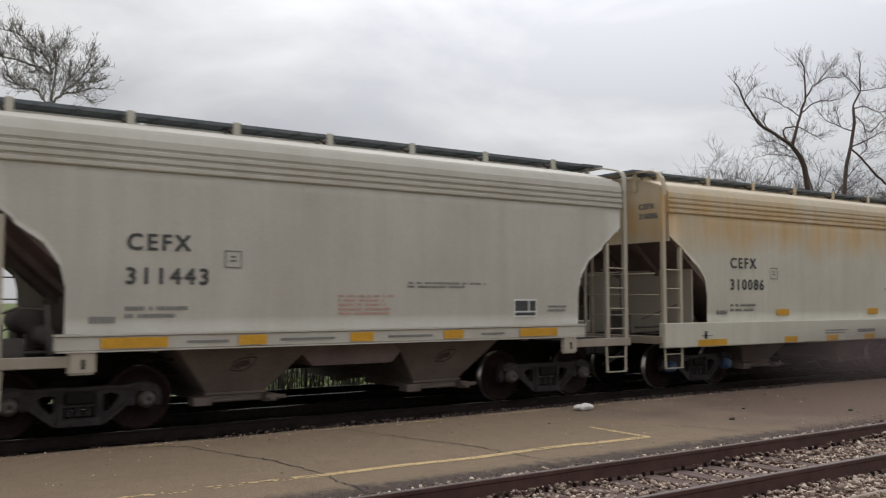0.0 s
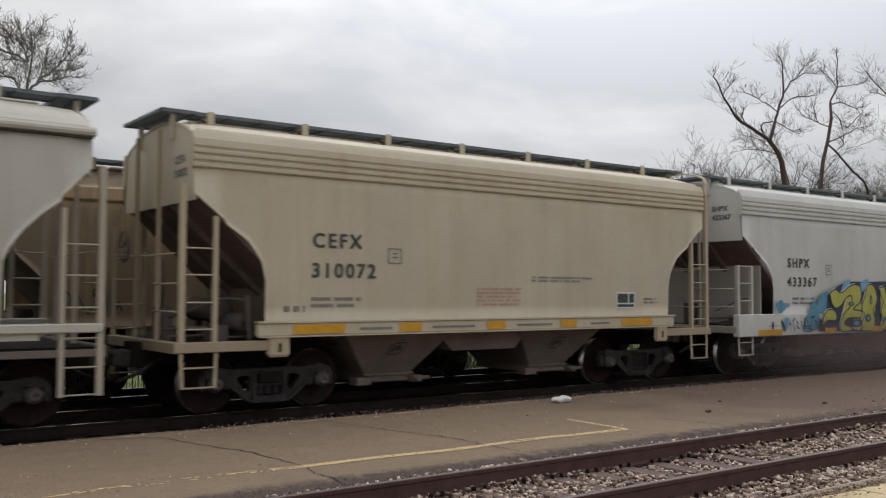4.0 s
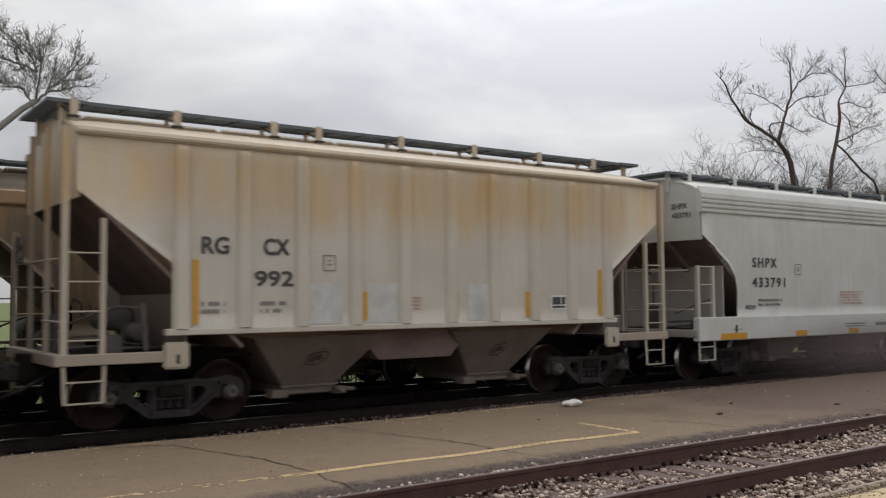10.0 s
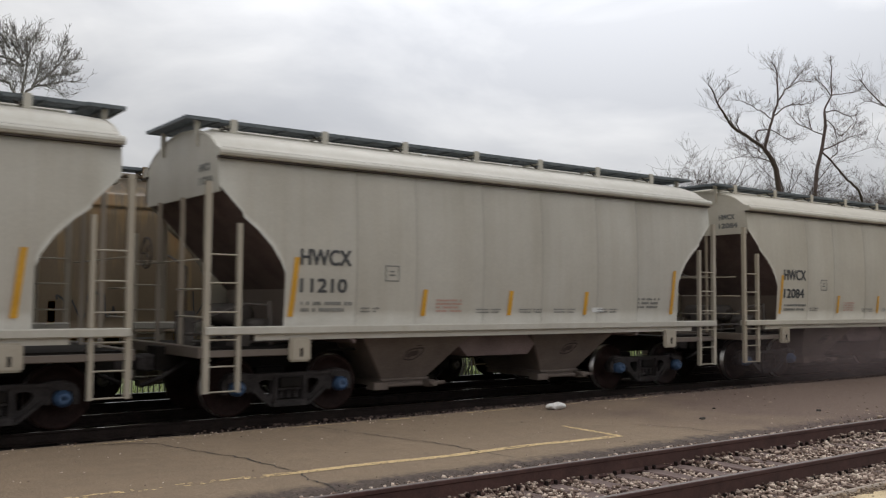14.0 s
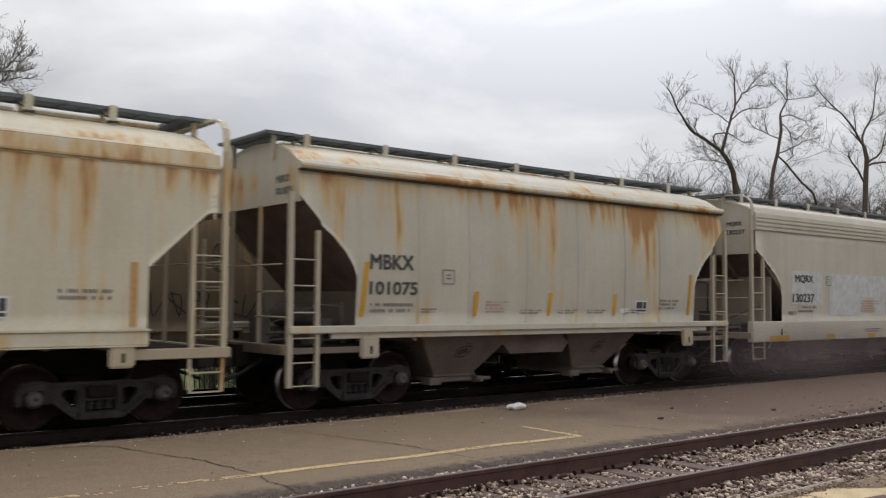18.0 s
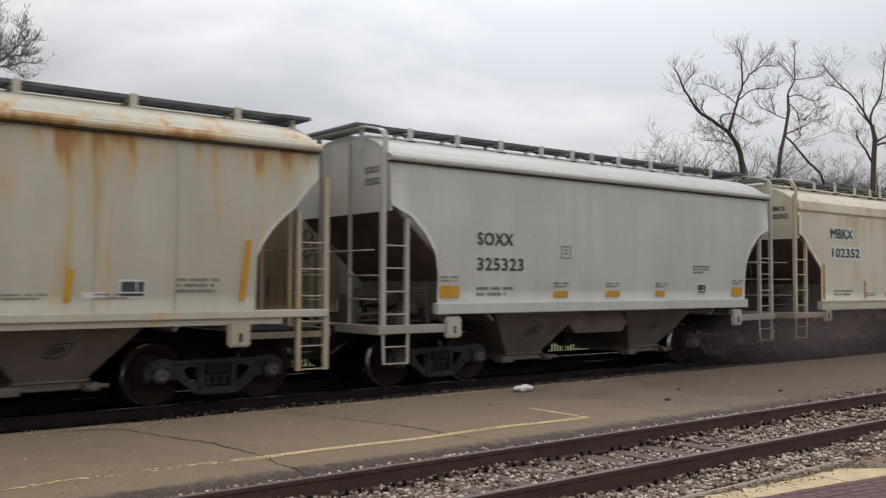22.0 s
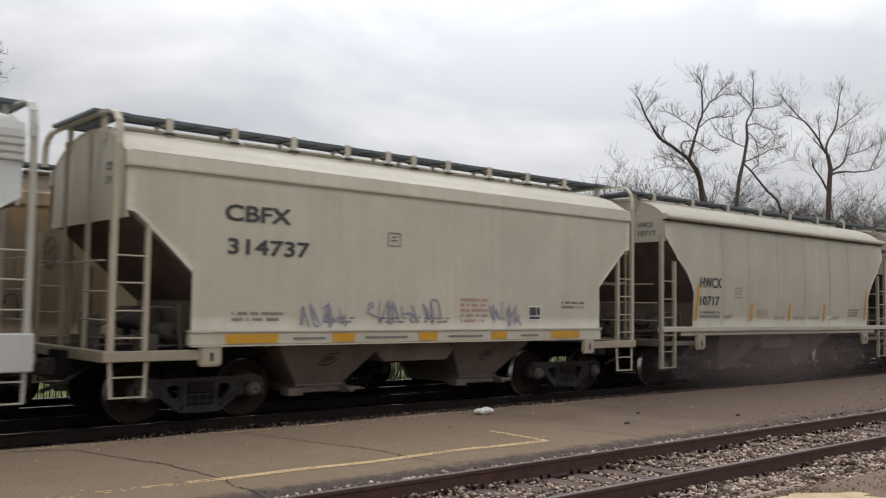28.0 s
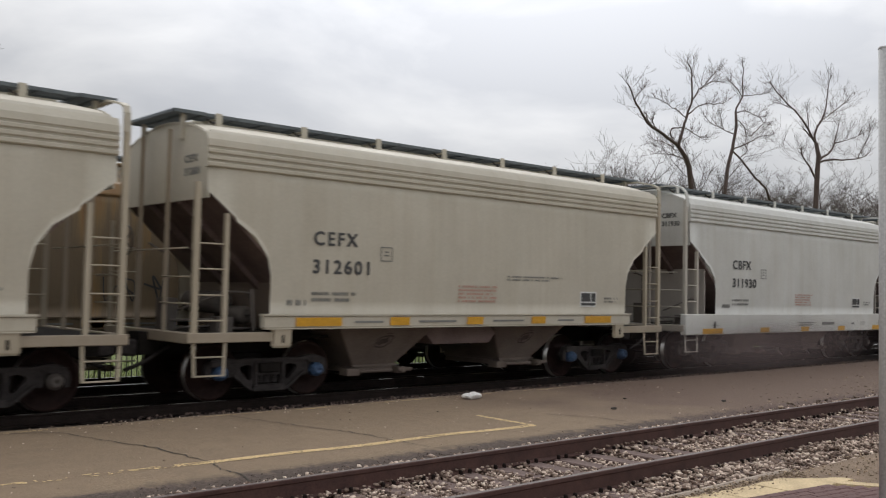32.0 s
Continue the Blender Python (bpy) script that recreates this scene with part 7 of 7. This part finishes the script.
bough(broad, [(67.4, 15.2), (70.2, 16.7), (73.3, 18.3)], 0.07, 0.02, 24, 2.0)
bough(broad, [(67.5, 12.4), (69.1, 13.2), (70.1, 14.4), (71.1, 16.3)], 0.13, 0.03, 22, 2.0)
bough(broad, [(67.3, 12.1), (68.7, 12.5), (73.5, 13.1), (76.8, 14.0)], 0.14, 0.03, 19, 1.8)
bough(broad, [(74.0, 13.2), (75.6, 15.1), (76.4, 16.4)], 0.06, 0.02, 19, 1.9)
bough(broad, [(67.0, 10.7), (66.2, 11.6), (65.1, 12.3), (64.5, 13.0)], 0.12, 0.05, 19, 1.8)
bough(broad, [(70.1, 14.0), (73.0, 14.7), (75.1, 15.5)], 0.06, 0.02, 17, 1.8)
twiggy = bare_tree("bare tree with dense fine twigs, paled for haze", 30, 3.4, [(4.2, 5.4), (5.1, 7.0), (5.8, 7.7), (6.2, 8.0)], 6, 0.12, M_HAZEBARK)
bough(twiggy, [(6.2, 8.0), (6.5, 8.3), (6.9, 8.7), (7.2, 9.1), (7.5, 9.5)], 0.06, 0.02, 29, 0.75)
bough(twiggy, [(6.5, 8.3), (7.2, 8.5), (8.0, 8.7)], 0.045, 0.015, 22, 0.7)
bough(twiggy, [(6.2, 8.0), (6.2, 8.3), (6.3, 9.1), (6.2, 9.9)], 0.06, 0.018, 32, 0.7)
bough(twiggy, [(6.2, 7.7), (5.8, 8.3), (5.4, 8.4)], 0.05, 0.02, 25, 0.75)
bough(twiggy, [(6.5, 8.4), (6.6, 8.8), (6.8, 9.5)], 0.035, 0.012, 22, 0.65)
bough(twiggy, [(6.2, 8.9), (5.9, 8.9), (5.4, 8.9)], 0.035, 0.015, 25, 0.7)
bough(twiggy, [(6.2, 8.9), (6.0, 9.3), (5.5, 9.8)], 0.045, 0.015, 29, 0.75)
bough(twiggy, [(6.6, 8.4), (7.0, 8.3), (7.5, 8.2)], 0.03, 0.012, 16, 0.65)
bough(twiggy, [(7.2, 9.2), (7.3, 9.6), (7.3, 9.9)], 0.03, 0.012, 14, 0.5)
bough(twiggy, [(7.1, 9.0), (7.5, 9.2), (7.9, 9.4)], 0.03, 0.012, 12, 0.5)
bough(twiggy, [(6.3, 9.1), (6.4, 9.6), (6.5, 10.0)], 0.03, 0.012, 21, 0.65)
bough(twiggy, [(6.3, 9.2), (6.0, 9.6), (5.9, 10.0)], 0.03, 0.012, 21, 0.65)
bough(twiggy, [(6.9, 8.7), (7.4, 8.8), (7.8, 8.9)], 0.03, 0.012, 15, 0.55)
bough(twiggy, [(6.2, 8.9), (5.5, 9.1), (4.9, 9.2), (4.4, 9.2)], 0.05, 0.015, 27, 0.75)
bough(twiggy, [(5.8, 9.4), (5.5, 9.8), (5.1, 10.0), (4.6, 10.0)], 0.045, 0.012, 23, 0.7)
bough(twiggy, [(5.8, 8.3), (5.3, 8.4), (4.6, 8.5)], 0.045, 0.015, 24, 0.75)
bough(twiggy, [(5.8, 8.9), (5.5, 9.5), (5.2, 9.9)], 0.035, 0.012, 18, 0.7)
bough(twiggy, [(5.3, 8.4), (4.9, 8.9), (4.7, 9.5)], 0.035, 0.012, 18, 0.7)


def thicket_tree(seed, height):
    r = random.Random(seed)
    bm, tb = bmesh.new(), bmesh.new()
    tube(tb, [(0, 0, -0.3), (0.05, 0, height * 0.3), (0, 0.05, height * 0.6)], [0.16, 0.12, 0.08], 9)
    for _ in range(14):
        grow(bm, (r.uniform(-0.05, 0.05), r.uniform(-0.05, 0.05), height * r.uniform(0.35, 0.6)), (r.gauss(0, 0.6), r.gauss(0, 0.6), r.uniform(0.3, 1.0)), height * r.uniform(0.2, 0.36), 0.04, 3, r, 0.6, (4, 6))
    return mesh_of(tb, "trunk", M_BARK), mesh_of(bm, "twig_crown", M_OUTSHELL)


THICKETS = [thicket_tree(s, 9.5) for s in (71, 72, 73)]
# plan position and top height of each
for k, (tx, ty, top) in enumerate(((47.9, 36, 11.6), (45.6, 37, 10.0), (51.5, 38, 10.2), (56.4, 36, 12.8), (54.5, 38, 10.5), (61, 39, 10.2), (66, 40, 10.5), (72, 42, 11.0), (78, 40, 11.8), (83, 43, 12.7), (90, 43, 13.2), (97, 43, 13.7), (104, 44, 14.2), (110, 45, 14.8), (82, 47, 13.0), (95, 48, 14.2), (117, 46, 15.4))):
    th = tagged(new("thicket_tree"), "dense bare thicket tree with fine grey twigs", "tree", "thicket trees")
    th.matrix_basis = pose(tx, ty, -0.5, 0, 0, k * 77)
    ts = (top + 0.5) / sorted(v.co.z for v in THICKETS[k % 3][1].vertices)[int(len(THICKETS[k % 3][1].vertices) * 0.985)]
    wide = ts * (1.0 if k < 5 else 1.35)
    for name, me in zip(("trunk", "twig_crown"), THICKETS[k % 3]):
        part(name, me, None, th).scale = (wide, wide, ts)
# a low dark shrub behind the fence
sb = bmesh.new()
rs = random.Random(15)
for _ in range(26):
    grow(sb, (rs.uniform(-0.5, 0.5), rs.uniform(-0.2, 0.2), 0), (rs.gauss(0, 0.4), rs.gauss(0, 0.4), 1), 0.9, 0.02, 2, rs, 0.7, (3, 5))
shrub = tagged(new("shrub"), "low dark leafless shrub behind the fence", "shrub", "shrubs behind the fence")
shrub.matrix_basis = pose(17.9, 23.4, FENCE_Z)
part("twig_crown", sb, M_OUTSHELL, shrub)
# four unseen shrubs, added to darken the view under the cars
for sx, sy, turn_by in ((10.7, 23.0, 40), (11.8, 22.9, 130), (12.9, 23.1, 215), (13.9, 23.0, 300)):
    copy_thing(shrub, pose(sx, sy, FENCE_Z, 0, 0, turn_by))


# ---------------------------------------------------------------- dust that the train raises
def dust_material():
    m = bpy.data.materials.new("hanging_dust")
    m.use_nodes = True
    n, l = m.node_tree.nodes, m.node_tree.links
    n.clear()
    out = n.new("ShaderNodeOutputMaterial")
    mix = n.new("ShaderNodeMixShader")
    clear = n.new("ShaderNodeBsdfTransparent")
    dust = n.new("ShaderNodeBsdfDiffuse")
    dust.inputs["Color"].default_value = (0.245, 0.195, 0.19, 1)
    tc = n.new("ShaderNodeTexCoord")
    length = n.new("ShaderNodeVectorMath")
    length.operation = "LENGTH"
    mp = n.new("ShaderNodeMapping")
    mp.inputs["Scale"].default_value = (1 / 6.8, 0.0, 1 / 0.95)
    l.new(tc.outputs["Object"], mp.inputs[0])
    l.new(mp.outputs[0], length.inputs[0])
    fade = n.new("ShaderNodeMapRange")
    fade.interpolation_type = "SMOOTHSTEP"
    fade.inputs["From Min"].default_value, fade.inputs["From Max"].default_value = 0.0, 1.0
    fade.inputs["To Min"].default_value, fade.inputs["To Max"].default_value = 0.27, 0.0
    l.new(length.outputs["Value"], fade.inputs["Value"])
    puff = node_noise(n, l, 0.22, 1, 0.4)
    times = n.new("ShaderNodeMath")
    times.operation = "MULTIPLY"
    l.new(fade.outputs[0], times.inputs[0])
    l.new(puff, times.inputs[1])
    dbl = n.new("ShaderNodeMath")
    dbl.operation = "MULTIPLY"
    dbl.inputs[1].default_value = 2.0
    l.new(times.outputs[0], dbl.inputs[0])
    l.new(dbl.outputs[0], mix.inputs[0])
    l.new(clear.outputs[0], mix.inputs[1])
    l.new(dust.outputs[0], mix.inputs[2])
    l.new(mix.outputs[0], out.inputs["Surface"])
    return m


M_DUST = dust_material()
dust_cloud = tagged(new("dust_cloud"), "thin brown dust drifting beside the wheels", "dust", kind="stuff")
dust_cloud.matrix_basis = pose(22.2, 12.1, 0.62)
for k in range(3):
    db = bmesh.new()
    rows_ = [[db.verts.new((x * 0.5, 0.05 * math.sin(x * 0.3 + k * 2) + k * 0.12 - 0.2, z * 0.2 - 0.6)) for z in range(0, 8)] for x in range(-19, 20)]
    for a, b in zip(rows_, rows_[1:]):
        for j in range(7):
            db.faces.new((a[j], b[j], b[j + 1], a[j + 1])).smooth = True
    part("dust_veil", db, M_DUST, dust_cloud, at=pose(k * 0.8 - 0.8, 0, 0))

# ---------------------------------------------------------------- what moves
def motions():
    times = [t for t, _ in TRAVEL]
    for n, car in enumerate(cars):
        x = FIRST_GAP + (n - 1.5) * CAR
        walk(car, [(t, pose(x - s, TRAIN_Y, 0)) for t, s in TRAVEL])
        # the wheels turn while the car passes
        t_in, t_out = (float(np.interp(x - edge, [s for _, s in TRAVEL], times)) for edge in (30.0, -8.0))
        if t_out <= t_in:
            continue
        f0, f1 = int(t_in * FPS), int(t_out * FPS) + 1
        rows = []
        for f in range(f0, f1 + 1):
            t = f / FPS
            s = float(np.interp(t, times, [v for _, v in TRAVEL]))
            rows.append((t, math.degrees(-s / 0.46)))
        for truck in (o for o in car.children if o.name.startswith("truck")):
            for w in (o for o in truck.children if o.name.startswith("wheelset")):
                at = w.matrix_basis.translation
                out = [(t, pose(at.x, at.y, at.z, 0, (a + 180) % 360 - 180, 0)) for t, a in rows]
                if f0 > 0:
                    out = [(0.0, out[0][1])] + out
                if f1 < 32 * FPS:
                    out = out + [(32.0, out[-1][1])]
                walk(w, out)


motions()
